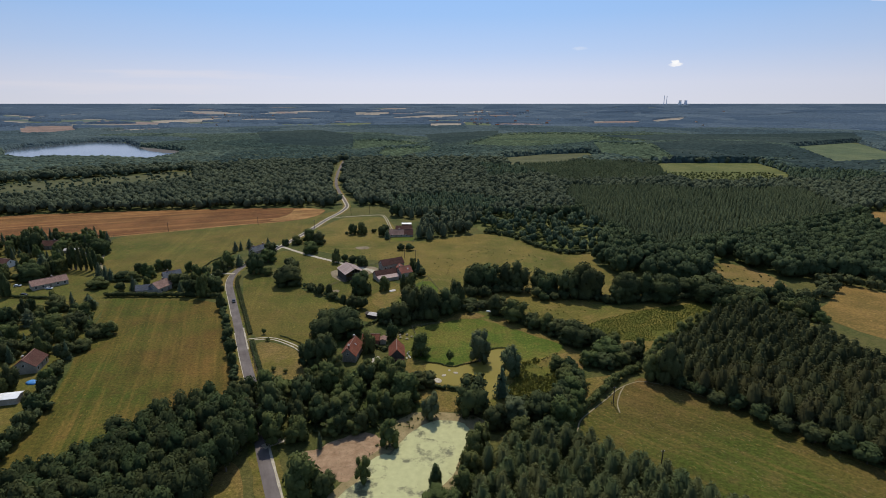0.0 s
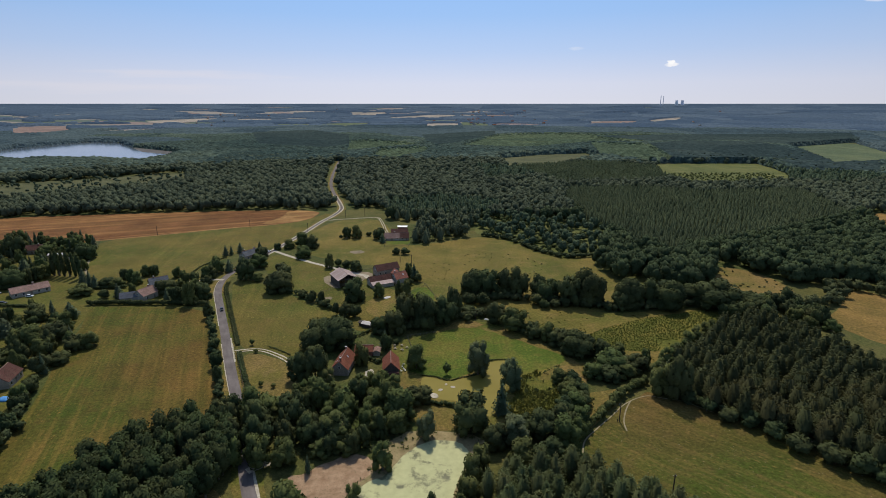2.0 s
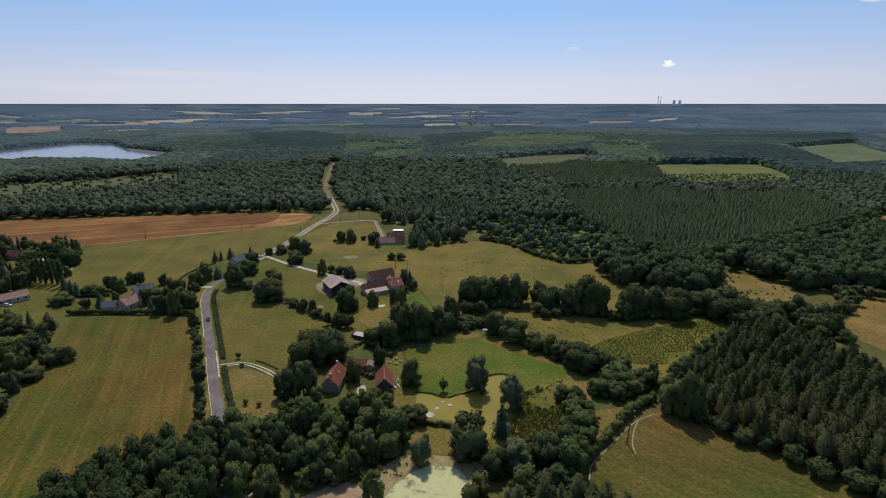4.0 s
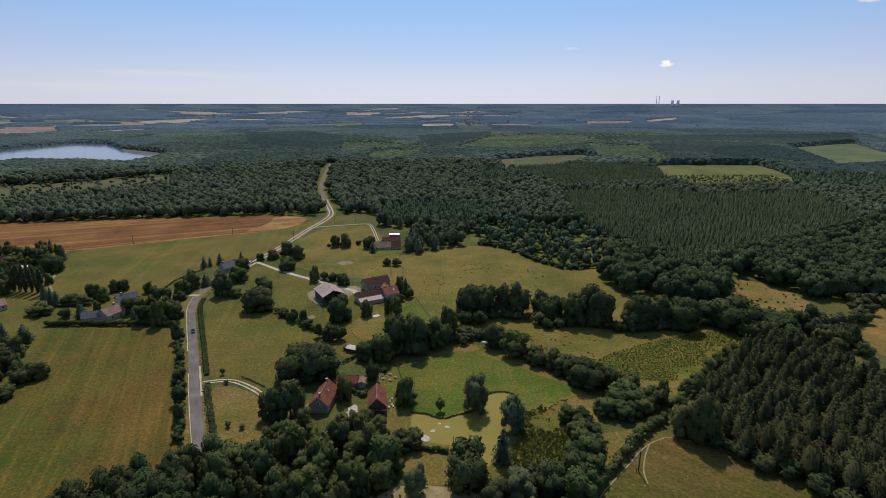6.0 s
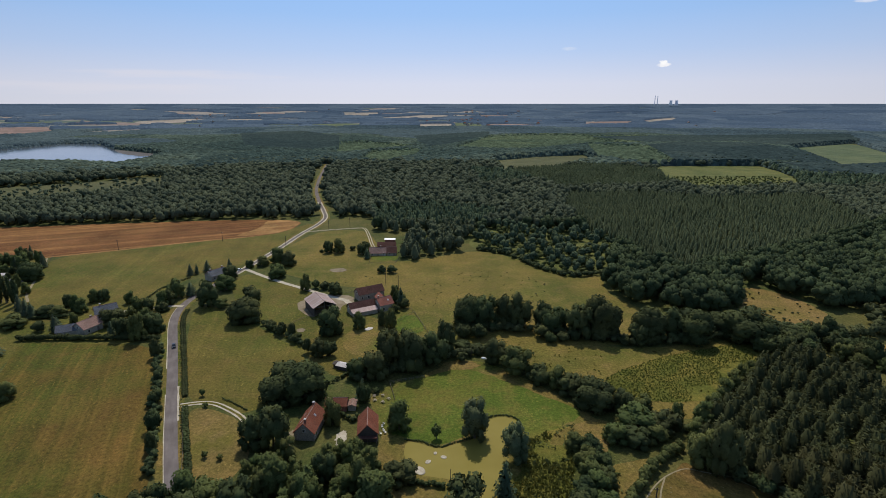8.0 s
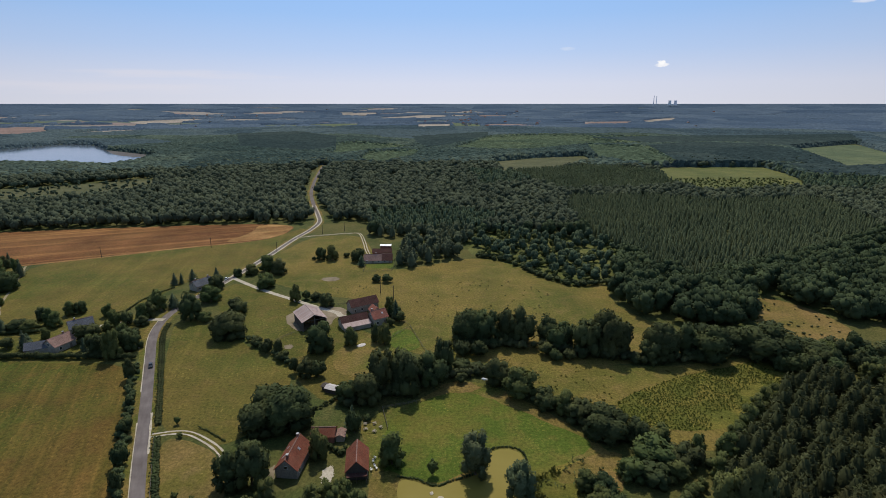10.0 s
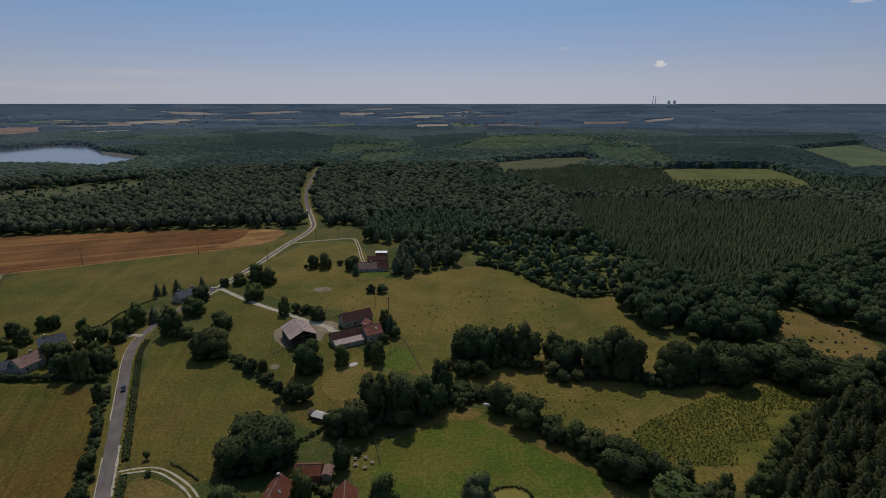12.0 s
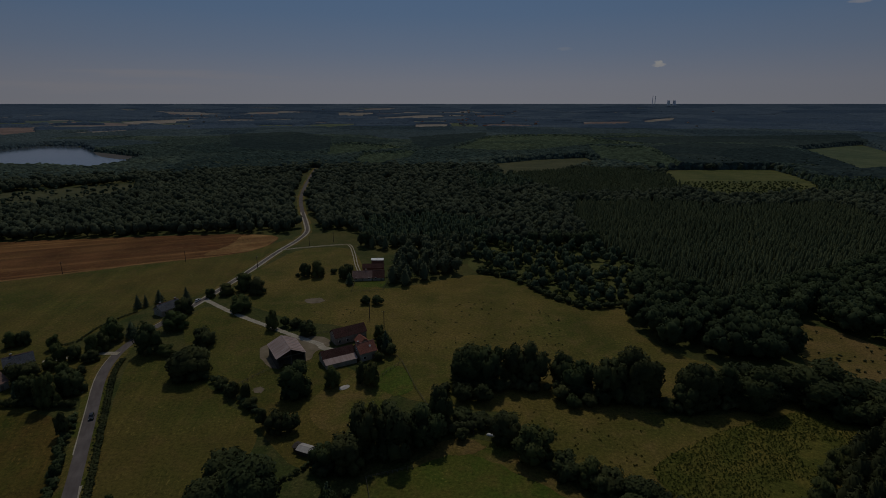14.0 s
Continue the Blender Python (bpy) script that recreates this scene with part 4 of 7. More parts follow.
FARM_CONIFERS = [
    (-44, 387, 7.9, 2.5), (-16, 300, 10.8, 2.4), (-148, 353, 7.3, 2.1), (-145, 355, 6.7, 1.4), (-141, 361, 7.4, 2.5), (-129,
    366, 6.9, 1.8), (-132, 318, 8.2, 3.1), (-145, 267, 7.5, 1.9), (-173, 271, 8.9, 2.3)]
BELT_NORTH = [
    (-21, 225, 13.2, 5.4), (-16, 232, 18.6, 4.9), (-8, 231, 17.8, 5.6), (1, 236, 13.8, 5.7), (6, 244, 16.1, 3.6), (-28, 226,
    9.2, 3.8)]
BELT_OAKS = [
    (18, 273, 14.9, 5.6), (26, 270, 17.4, 5.3), (34, 272, 16.6, 4.0), (41, 272, 16.9, 5.3), (53, 271, 13.1, 4.0), (57, 265,
    13.5, 4.5), (67, 259, 17.3, 5.1), (77, 260, 20.0, 6.4), (90, 252, 10.6, 3.7), (96, 255, 16.0, 5.6), (106, 256, 15.5,
    5.0), (115, 254, 15.5, 6.9), (132, 261, 10.5, 6.4), (141, 254, 14.8, 8.7), (155, 251, 9.2, 7.4)]
BELT_SHRUBS = [
    (15, 262, 7.0, 3.8), (21, 261, 6.5, 3.8), (49, 261, 5.8, 3.2), (53, 257, 5.0, 3.1), (59, 258, 4.5, 3.1), (146, 244, 7.5,
    6.0), (84, 254, 3.8, 2.7), (106, 256, 3.4, 2.5), (13, 250, 4.2, 3.7), (19, 250, 2.4, 3.7)]
HEDGE_DIAGONAL = [
    (26, 237, 11.2, 4.6), (34, 228, 11.6, 5.5), (41, 221, 7.9, 3.9), (47, 217, 8.9, 3.3), (51, 213, 7.8, 4.6), (57, 204,
    10.2, 6.4), (66, 202, 8.3, 3.4), (71, 199, 8.7, 3.8), (74, 191, 6.9, 3.2), (81, 195, 8.3, 2.3)]
POND_TREES = [
    (-10, 194, 10.3, 3.6), (-32, 197, 11.1, 2.8)]
POND_SAPLINGS = [
    (2, 189, 5.6, 1.8), (-67, 181, 2.4, 1.1), (-62, 180, 1.9, 1.1), (-82, 215, 3.2, 1.1), (-78, 208, 1.8, 1.1)]
WILLOWS = [
    (14, 189, 14.5, 4.2), (25, 178, 12.3, 3.6)]
ROAD_OAKS = [
    (-116, 302, 14.5, 4.7), (-116, 326, 9.4, 5.3), (-96, 309, 8.9, 4.5), (-90, 282, 12.0, 7.2), (-121, 345, 9.5, 4.3),
    (-102, 379, 10.4, 4.7), (-93, 373, 10.2, 4.6), (-94, 348, 9.4, 5.2), (-138, 305, 8.4, 3.0), (-138, 314, 11.5, 4.3),
    (-144, 297, 6.9, 2.5), (-139, 301, 8.9, 3.2), (-138, 265, 11.0, 3.8), (-130, 262, 14.7, 3.4), (-128, 271, 10.5, 4.9),
    (-108, 300, 5.3, 3.4), (-117, 368, 5.4, 2.5), (-110, 372, 6.7, 3.7)]
HOUSE_OAKS = [
    (-53, 212, 10.6, 6.5), (-45, 214, 13.1, 7.4), (-54, 185, 11.7, 3.9), (-48, 186, 15.0, 4.7), (-54, 223, 10.8, 5.9)]
GROVE = [
    (-57, 160, 10.1, 4.9), (-48, 157, 12.9, 4.8), (-42, 167, 11.6, 4.6), (-33, 163, 10.4, 4.0), (-29, 170, 10.0, 3.1), (-23,
    166, 7.6, 3.6), (-14, 160, 11.0, 4.9), (-41, 148, 9.7, 3.7), (-33, 147, 10.3, 4.6), (-46, 138, 9.2, 3.5), (-24, 146,
    8.1, 2.0), (-17, 135, 9.1, 3.0), (-21, 152, 7.1, 3.3), (9, 154, 14.3, 5.7), (-23, 120, 8.5, 2.3), (-38, 115, 12.4, 4.5),
    (-33, 116, 7.3, 3.0), (-3, 112, 4.3, 3.7), (-14, 154, 8.0, 3.8), (-8, 170, 6.5, 4.2), (-36, 142, 5.6, 3.6), (-29, 143,
    5.6, 3.6), (-3, 118, 7.4, 1.8)]
GROVE_WILLOWS = [
    (-5, 150, 10.2, 3.0), (22, 147, 9.5, 4.1)]
GROVE_CONIFERS = [
    (-38, 134, 6.1, 1.0), (20, 163, 11.8, 2.8), (-24, 212, 8.4, 2.5)]
THICKET = [
    (44, 183, 5.6, 3.0), (48, 180.5, 6.2, 3.2), (45.5, 176, 6.4, 3.2), (49.5, 174.5, 5.8, 2.8), (45.5, 170, 6.8, 3.3), (49, 167.5,
    6.0, 2.8), (45, 163.5, 7.4, 3.6), (40.5, 160.5, 8.0, 3.8), (45.5, 157, 7.6, 3.4), (38.5, 154, 9.4, 4.3), (42.5, 151, 7.6, 3.2),
    (32, 150, 9.6, 4.6), (37, 146, 10.2, 4.4), (27, 152, 7.0, 3.6), (58, 186.5, 7.0, 4.0), (64, 185, 6.0, 4.0), (70, 187, 6.2,
    4.0), (16, 145, 8.5, 3.6), (23, 138, 8.1, 3.9), (31, 137, 8.8, 4.3), (79, 175, 13.3, 4.3), (83, 171, 18.3, 4.2), (67, 193,
    8.2, 5.8), (75, 192, 7.3, 4.6)]
PATH_BUSHES = [
    (86, 169, 5.1, 3.3), (90, 164, 5.6, 3.0), (94, 159, 5.0, 3.4), (100, 155, 5.3, 3.4), (104, 149, 5.7, 3.3), (108,
    143, 5.7, 4.0), (114, 137, 6.5, 3.9), (118, 132, 6.7, 3.8), (122, 127, 6.5, 3.6)]
VILLAGE_OAKS = [
    (-309, 356, 12.5, 4.0), (-300, 355, 11.3, 4.0), (-289, 350, 16.7, 5.2), (-282, 378, 7.9, 3.8), (-277, 378, 7.9, 3.2),
    (-256, 363, 12.7, 4.1), (-239, 346, 11.5, 6.3), (-272, 355, 7.3, 4.6), (-244, 290, 10.7, 6.3), (-239, 304, 9.8, 4.4),
    (-236, 261, 14.7, 2.3), (-197, 277, 6.2, 5.6), (-151, 279, 9.5, 4.8), (-179, 309, 7.3, 2.7), (-175, 311, 7.3, 2.7),
    (-159, 307, 7.3, 2.5), (-188, 303, 7.2, 2.6), (-181, 298, 9.0, 2.9), (-198, 245, 8.0, 4.3)]
VILLAGE_OAKS_B = [
    (-175, 213, 10.7, 5.1), (-170, 219, 9.6, 5.2), (-184, 218, 7.4, 2.6), (-156, 211, 7.2, 3.8), (-152, 214, 7.3, 3.8),
    (-206, 225, 10.2, 3.3), (-197, 212, 5.9, 3.1), (-178, 191, 8.9, 3.5), (-161, 169, 7.0, 2.8), (-154, 199, 5.5, 3.6),
    (-166, 207, 8.2, 3.7), (-191, 291, 5.7, 4.2), (-184, 290, 5.4, 3.8), (-180, 201, 4.4, 3.0)]
VILLAGE_CONIFERS = [
    (-303, 380, 5.1, 3.0), (-249, 370, 11.1, 2.1), (-257, 316, 9.4, 4.5), (-174, 274, 6.6, 2.2), (-189, 245, 9.7, 1.7),
    (-182, 247, 7.5, 3.6), (-196, 225, 8.8, 4.0), (-208, 296, 9.7, 2.6), (-201, 291, 9.2, 2.5), (-196, 288, 8.2, 2.5),
    (-249, 321, 10.4, 2.6)]
POPLARS = [
    (-235, 310, 14.4, 1.4), (-232, 310, 14.7, 1.4), (-228, 309, 15.0, 1.4), (-225, 309, 15.0, 1.4), (-221, 308, 14.3, 1.4),
    (-216, 305, 13.8, 1.4)]
VILLAGE_BUSHES = [
    (-179, 206, 4.4, 3.7), (-171, 202, 6.4, 3.0), (-166, 195, 6.0, 2.9), (-155, 191, 7.6, 3.5), (-149, 177, 6.5, 3.2),
    (-144, 166, 6.8, 3.0), (-138, 153, 6.9, 3.3), (-134, 143, 6.6, 3.1), (-132, 135, 6.8, 2.6), (-130, 128, 7.2, 3.3),
    (-114, 245, 8.2, 2.0), (-103, 225, 4.5, 1.6), (-97, 211, 5.6, 2.5), (-89, 195, 7.2, 2.3), (-84, 184, 6.5, 1.7), (-181,
    271, 5.2, 3.1)]


for group, rows, kinds in (
        ("trees around the farm", FARM_OAKS, (OAK, LIGHT_OAK)), ("bushes around the farm", FARM_BUSHES, (BUSH,)),
        ("garden conifers", FARM_CONIFERS, (CONIFER,)), ("tree belt above the lawn", [(x, y + 0.45 * r, h, r) for x, y, h, r in BELT_NORTH], (OAK,)),
        ("oak belt below the meadow", [(x, y + 0.45 * r, h, r * 1.15) for x, y, h, r in BELT_OAKS], (OAK,)), ("shrubs under the oak belt", BELT_SHRUBS, (BUSH,)),
        ("diagonal hedgerow", [(x, y + 0.35 * r, h, r) for x, y, h, r in HEDGE_DIAGONAL], (OAK, LIGHT_OAK)), ("trees by the fish pond", POND_TREES, (LIGHT_OAK,)),
        ("young trees", POND_SAPLINGS, (SAPLING,)), ("willows by the fish pond", WILLOWS, (WILLOW,)),
        ("roadside trees", ROAD_OAKS, (OAK, LIGHT_OAK)), ("oaks beside the red-roofed houses", HOUSE_OAKS, (OAK,)),
        ("grove below the houses", GROVE, (LIGHT_OAK, OAK, BIRCH)), ("willows by the fish pond", GROVE_WILLOWS, (WILLOW,)),
        ("grove conifers", GROVE_CONIFERS, (CONIFER,)), ("thicket beside the pond", THICKET, (LIGHT_OAK, OAK)),
        ("bushes along the plantation", PATH_BUSHES, (BUSH,)), ("hamlet trees", VILLAGE_OAKS, (OAK, LIGHT_OAK)),
        ("hamlet trees", VILLAGE_OAKS_B, (LIGHT_OAK, OAK)), ("hamlet conifers", VILLAGE_CONIFERS, (CONIFER,)),
        ("poplar row", POPLARS, (POPLAR,)), ("hamlet bushes", VILLAGE_BUSHES, (BUSH,))):
    for i, (x, y, h, r) in enumerate(rows):
        kind = BIG_OAK if r > 6.2 and kinds[0] is not BUSH else kinds[i % len(kinds)]
        kind.plant(x, y, h, r * 1.12, group)


def scatter(poly, spacing, seed, jitter=0.38):
    """Places on a jittered grid inside an outline."""
    p = np.array(poly, float)
    rnd = np.random.RandomState(seed)
    gx, gy = np.meshgrid(np.arange(p[:, 0].min(), p[:, 0].max(), spacing), np.arange(p[:, 1].min(), p[:, 1].max(), spacing * 0.87))
    gx = gx + (np.arange(len(gx)) % 2)[:, None] * spacing / 2
    x = gx.ravel() + rnd.uniform(-1, 1, gx.size) * spacing * jitter
    y = gy.ravel() + rnd.uniform(-1, 1, gy.size) * spacing * jitter
    k = inside(x, y, poly)
    return x[k], y[k], rnd


HOUSE_SPOTS = [(-226, 309, 12), (-38.6, 194, 10), (-20, 192, 9), (-32, 206, 6), (-29, 188, 6), (-227, 280, 13), (-159, 272, 9), (-165, 269, 8), (-161, 290, 8), (-284, 360, 9), (-283, 317, 10), (-163, 183, 9), (-152, 159, 6), (-154, 172, 5), (-262, 350, 6), (-243, 341, 6), (-130, 347, 9)]
for poly, spacing, seed in (([(-330, 398), (-264, 392), (-240, 345), (-212, 308), (-232, 296), (-262, 302), (-330, 330)], 8.0, 31), ([(-205, 252), (-176, 250), (-163, 225), (-152, 196), (-148, 178), (-139, 156), (-160, 148), (-195, 170), (-240, 215)], 9.0, 32),
                            ([(-178, 296), (-150, 300), (-132, 296), (-128, 276), (-150, 268), (-150, 280), (-180, 282)], 9.5, 33), ([(-262, 300), (-232, 296), (-246, 262), (-262, 255), (-300, 290)], 11, 34),
                            ([(-60, 160), (-50, 178), (-40, 184), (-28, 182), (-14, 182), (-10, 168), (-9, 154), (-20, 143), (-45, 140), (-56, 148)], 6.2, 35)):
    x, y, rnd = scatter(poly, spacing, seed, 0.45)
    for a, b in zip(x, y):
        if all(math.hypot(a - hx, b - hy) > hr for hx, hy, hr in HOUSE_SPOTS) and near_line(np.array(a), np.array(b), ROAD) > 6:
            kind = (OAK if b < 151 and a < -14 else (BIRCH, BIRCH, LIGHT_OAK)[rnd.randint(3)]) if spacing < 7 else (OAK, LIGHT_OAK, BUSH, LIGHT_OAK, CONIFER)[rnd.randint(5)]
            k = 0.6 if kind is BUSH else 1.0
            kind.plant(a, b, rnd.uniform(5, 10.5) * k, rnd.uniform(1.9, 3.6) * (0.6 if kind is CONIFER else 0.85 if kind is BUSH else 1), "grove below the houses" if spacing < 7 else "hamlet garden trees")

for off, lo, hi, every in ((3.9, 134, 163, 2), (-4.2, 137, 160, 2)):
    for i, (a, b) in enumerate(beside(ROAD, off, lo, hi)[::every]):
        (OAK if i % 3 else LIGHT_OAK).plant(a, b, 11.5 + (i * 37 % 5) * 0.5, 4.1 + (i * 23 % 4) * 0.2, "trees overhanging the road")

x, y, rnd = scatter(BELT_END, 6.4, 37, 0.45)
for a, b in zip(x, y):
    (OAK, LIGHT_OAK, BUSH, OAK)[rnd.randint(4)].plant(a, b, rnd.uniform(5.5, 10.5), rnd.uniform(3.2, 4.8), "trees between belt and plantation")

WOOD_LEFT = [(-66, 158), (-73, 158), (-81, 149), (-93, 141), (-99, 125), (-107, 117), (-128, 106), (-140, 85), (-80, 80), (-66, 104), (-63, 114), (-62, 122), (-60, 132), (-62, 142)]
x, y, rnd = scatter(WOOD_LEFT, 4.5, 5)
for a, b in zip(x, y):
    WOOD_OAK.plant(a, b, rnd.uniform(11.2, 13.2), rnd.uniform(3.2, 4.2), "roadside oak wood")
PLANTATION = [(78, 179), (94, 196), (112, 212), (128, 228), (150, 240), (162, 226), (166, 208), (170, 188), (182, 160), (160, 110), (131, 116), (126, 126), (112, 144), (100, 157), (87, 169)]
x, y, rnd = scatter(PLANTATION, 4.7, 6, 0.48)
for a, b in zip(x, y):
    if b < 172:
        (LARCH, SLIM, SLIM)[rnd.randint(3)].plant(a, b, rnd.uniform(8.5, 12.8), rnd.uniform(2.8, 4.1), "mixed plantation")
for a, b, c, d in ((83, 186, 8.0, 3.4), (89, 194, 8.6, 3.7), (96, 201, 8.2, 3.5), (103, 208, 9.0, 3.8), (111, 215, 8.4, 3.6), (119, 222, 8.8, 3.6)):
    BIRCH.plant(a, b, c, d, "light trees along the plantation")
BACK_ROWS = [(x, y)]
FRONT = [(10, 131), (15, 132), (28, 132), (37, 134), (44, 130), (51, 126), (59, 119), (70, 109), (88, 98), (76, 84), (10, 86), (8, 108), (10, 122)]
x, y, rnd = scatter(FRONT, 4.4, 7, 0.45)
for a, b in zip(x, y):
    (FRONT_PINE, FRONT_SLIM, FRONT_SLIM)[rnd.randint(3)].plant(a, b, rnd.uniform(7.5, 11.5), rnd.uniform(2.5, 3.5), "plantation between pond and field")
for a, b, c, d in ((8, 129.5, 9.5, 3.4), (7, 122.5, 9, 3.3), (5, 115.5, 8.5, 3.2), (2, 107, 8, 3.0), (-3, 100.5, 8, 3.0), (11, 136, 8.5, 3.2)):
    LIGHT_OAK.plant(a, b, c, d, "trees along the duckweed pond")


# ---- forest ----
def spread_crowns(protos, x, y, h, r, rnd):
    """Many crowns as one triangle soup."""
    vs, fs, ns, o = [], [], [], 0
    pick = rnd.randint(0, len(protos), len(x))
    for k, (v, f, n) in enumerate(protos):
        i = np.where(pick == k)[0]
        if not len(i):
            continue
        a = rnd.uniform(0, 6.28, len(i))
        c, s = np.cos(a)[:, None], np.sin(a)[:, None]
        px = (v[None, :, 0] * c - v[None, :, 1] * s) * r[i, None] + x[i, None]
        py = (v[None, :, 0] * s + v[None, :, 1] * c) * r[i, None] + y[i, None]
        pz = v[None, :, 2] * h[i, None]
        vs.append(np.stack([px, py, pz], 2).reshape(-1, 3))
        fs.append((f[None] + (np.arange(len(i)) * len(v))[:, None, None]).reshape(-1, 3) + o)
        ns.append(np.stack([n[None, :, 0] * c - n[None, :, 1] * s, n[None, :, 0] * s + n[None, :, 1] * c, np.broadcast_to(n[None, :, 2], px.shape)], 2).reshape(-1, 3))
        o += len(i) * len(v)
    return np.concatenate(vs), np.concatenate(fs), np.concatenate(ns)


FOREST = [(-900, 430), (-430, 459), (-391, 483), (-328, 493), (-242, 507), (-161, 516), (-112, 514), (-80, 522), (-58, 522), (-47, 470), (-20, 455), (-20, 380), (3, 391), (31, 408),
          (28, 430), (40, 456), (100, 466), (122, 440), (107, 352), (99, 323), (108, 297), (137, 287), (159, 290), (175, 325), (186, 327), (196, 314), (201, 291), (232, 292), (246, 284),
          (275, 262), (500, 150), (1300, 400), (1300, 1010), (-1300, 1010)]
HOLES = [SCRUB, OCHRE_FAR, CLEARCUT, CLEAR_MID, CLEAR_EAST, HEATH, LAKE, LAKE_MUD, N_CLEARING, SCRUB_CLEARING, OCHRE]
PINES = [(145, 616), (250, 625), (293, 589), (408, 607), (403, 552), (368, 465), (276, 402), (186, 364), (160, 341), (137, 375), (129, 439), (123, 494)]
PINES_BACK = [(118, 855), (290, 925), (342, 826), (318, 706), (245, 669), (148, 664)]
YOUNG_WOOD = [(306, 1015), (373, 1327), (499, 1281), (394, 879), (352, 878)]
LIGHT_STANDS = [YOUNG_WOOD, [(168, 1660), (349, 1766), (501, 1656), (662, 1667), (534, 1374), (379, 1346), (209, 1187), (44, 1225)], [(-131, 968), (-129, 1143), (-23, 1191), (-35, 1035), (-79, 950)], [(-234, 1369), (-192, 1413), (-47, 1269), (-133, 1156), (-192, 1087)]]
DARK_STANDS = [[(501, 1281), (626, 1360), (733, 1347), (791, 1314), (745, 1128), (695, 922), (621, 886), (560, 926), (362, 928), (394, 879)], [(560, 880), (682, 904), (737, 882), (620, 743), (530, 758)],
               [(-632, 1788), (-459, 1914), (-279, 1628), (-215, 1227), (-251, 1151), (-427, 1249)], [(-60, 1616), (53, 1743), (188, 1857), (162, 1632), (40, 1309), (-11, 1238), (-41, 1381)],
               [(442, 1571), (1317, 1714), (1109, 1407), (809, 1216), (770, 1388), (530, 1355)]]
DARK_PINES = [(-60, 540), (-20, 380), (3, 390), (34, 407), (38, 470), (66, 520), (0, 560)]


def forest_places(poly, spacing, seed):
    x, y, rnd = scatter(poly, spacing, seed)
    keep = (np.abs(x) < 0.87 * y + 30)
    for q in HOLES:
        keep &= ~inside(x, y, q)
    keep &= near_line(x, y, ROAD) > 8.5
    return x[keep], y[keep], rnd


NEAR_BROAD = [lobed_crown(s, 6, 96, 0.15, 0.04, ICO1, 0.56, (0.34, 0.5)) for s in (101, 102, 103, 104)]
WOOD_BROAD = [lobed_crown(s, 9, 150, 0.125, 0.04, ICO1, 0.6, (0.3, 0.46)) for s in (105, 106, 107, 108, 109)]
NEAR_SPIRE = [plume(s, 150, 0.22, 0.04, 3.4, 0.3, 0.32, True, 0.3, 0.8) for s in (111, 112)] + WOOD_BROAD[:2]
MID_BROAD = [lobed_crown(s, 2, 15, 0.19, 0.05, ICO1, 0.5, (0.46, 0.6)) for s in (121, 122, 123, 124)]
MID_SPIRE = [plume(s, 16, 0.5, 0.03, 4.0, 0.22, 0.25) for s in (131, 132, 133)]
x, y, rnd = forest_places(FOREST, 6.3, 8)
share = np.clip(1.5 - y / 740, 0.3, 1)
thin = rnd.uniform(0, 1, len(x)) < share
x, y, share = x[thin], y[thin], share[thin]
young = inside(x, y, PINES) | inside(x, y, PINES_BACK)
x, y, share = x[~young], y[~young], share[~young]
pine = inside(x, y, DARK_PINES) | (((x > 60) & (y > 620)) & (np.sin(x / 70 + 1) + np.sin(y / 55) > 1.0 - 1.3 * np.clip((x - 300) / 400, 0, 1)))
close = y < 470
few = ~close | (rnd.uniform(0, 1, len(x)) < 0.66)
x, y, share, pine, close = x[few], y[few], share[few], pine[few], close[few]
size = 1 / np.sqrt(share)
h = rnd.uniform(11.5, 14, len(x))
r = rnd.uniform(4.0, 5.6, len(x)) * np.where(close, 1.16, size)
for q in LIGHT_STANDS:
    h, r = np.where(inside(x, y, q), h * 0.5, h), np.where(inside(x, y, q), r * 0.75, r)
for q in DARK_STANDS:
    pine |= inside(x, y, q)
for name, mask, protos, mat, dh, dr, label in (
        ("near_oak_forest", close & ~pine, WOOD_BROAD, M_OAKWOOD, 1.0, 1.0, "dense dark oak wood at the meadow's edge"),
        ("near_pine_forest", close & pine, NEAR_SPIRE, M_CONIFER, 0.88, 0.75, "dense dark pines at the meadow's edge"),
        ("oak_forest", ~close & ~pine, MID_BROAD, M_FOREST, 1.0, 1.0, "wide broadleaf forest of rounded crowns"),
        ("pine_forest", ~close & pine, MID_SPIRE, M_CONIFER, 0.9, 0.75, "even-aged conifer plantation in the forest")):
    v, f, q = spread_crowns(protos, x[mask], y[mask], h[mask] * dh, r[mask] * dr, rnd)
    tagged(new(name, mesh_of(name, v, f, q, mat)), label, "forest", kind="stuff")

# an even plantation of slender conifers
x, y, rnd = forest_places(PINES, 3.9, 15)
v, f, q = spread_crowns([plume(k, 13, 0.6, 0.02, 6.0, 0.25, 0.25) for k in (151, 152, 153)], x, y, rnd.uniform(8.6, 11.4, len(x)), rnd.uniform(1.35, 1.9, len(x)), rnd)
tagged(new("slender_plantation", mesh_of("slender_plantation", v, f, q, M_SLENDER)), "even grey-green plantation of slender conifers", "forest", kind="stuff")
x, y, rnd = forest_places(PINES_BACK, 5.2, 16)
v, f, q = spread_crowns(MID_SPIRE, x, y, rnd.uniform(8.6, 10.6, len(x)), rnd.uniform(2.2, 3.0, len(x)), rnd)
tagged(new("slender_plantation", mesh_of("slender_plantation", v, f, q, M_SLENDER)), "older even stand of slender conifers deeper in the forest", "forest", kind="stuff")

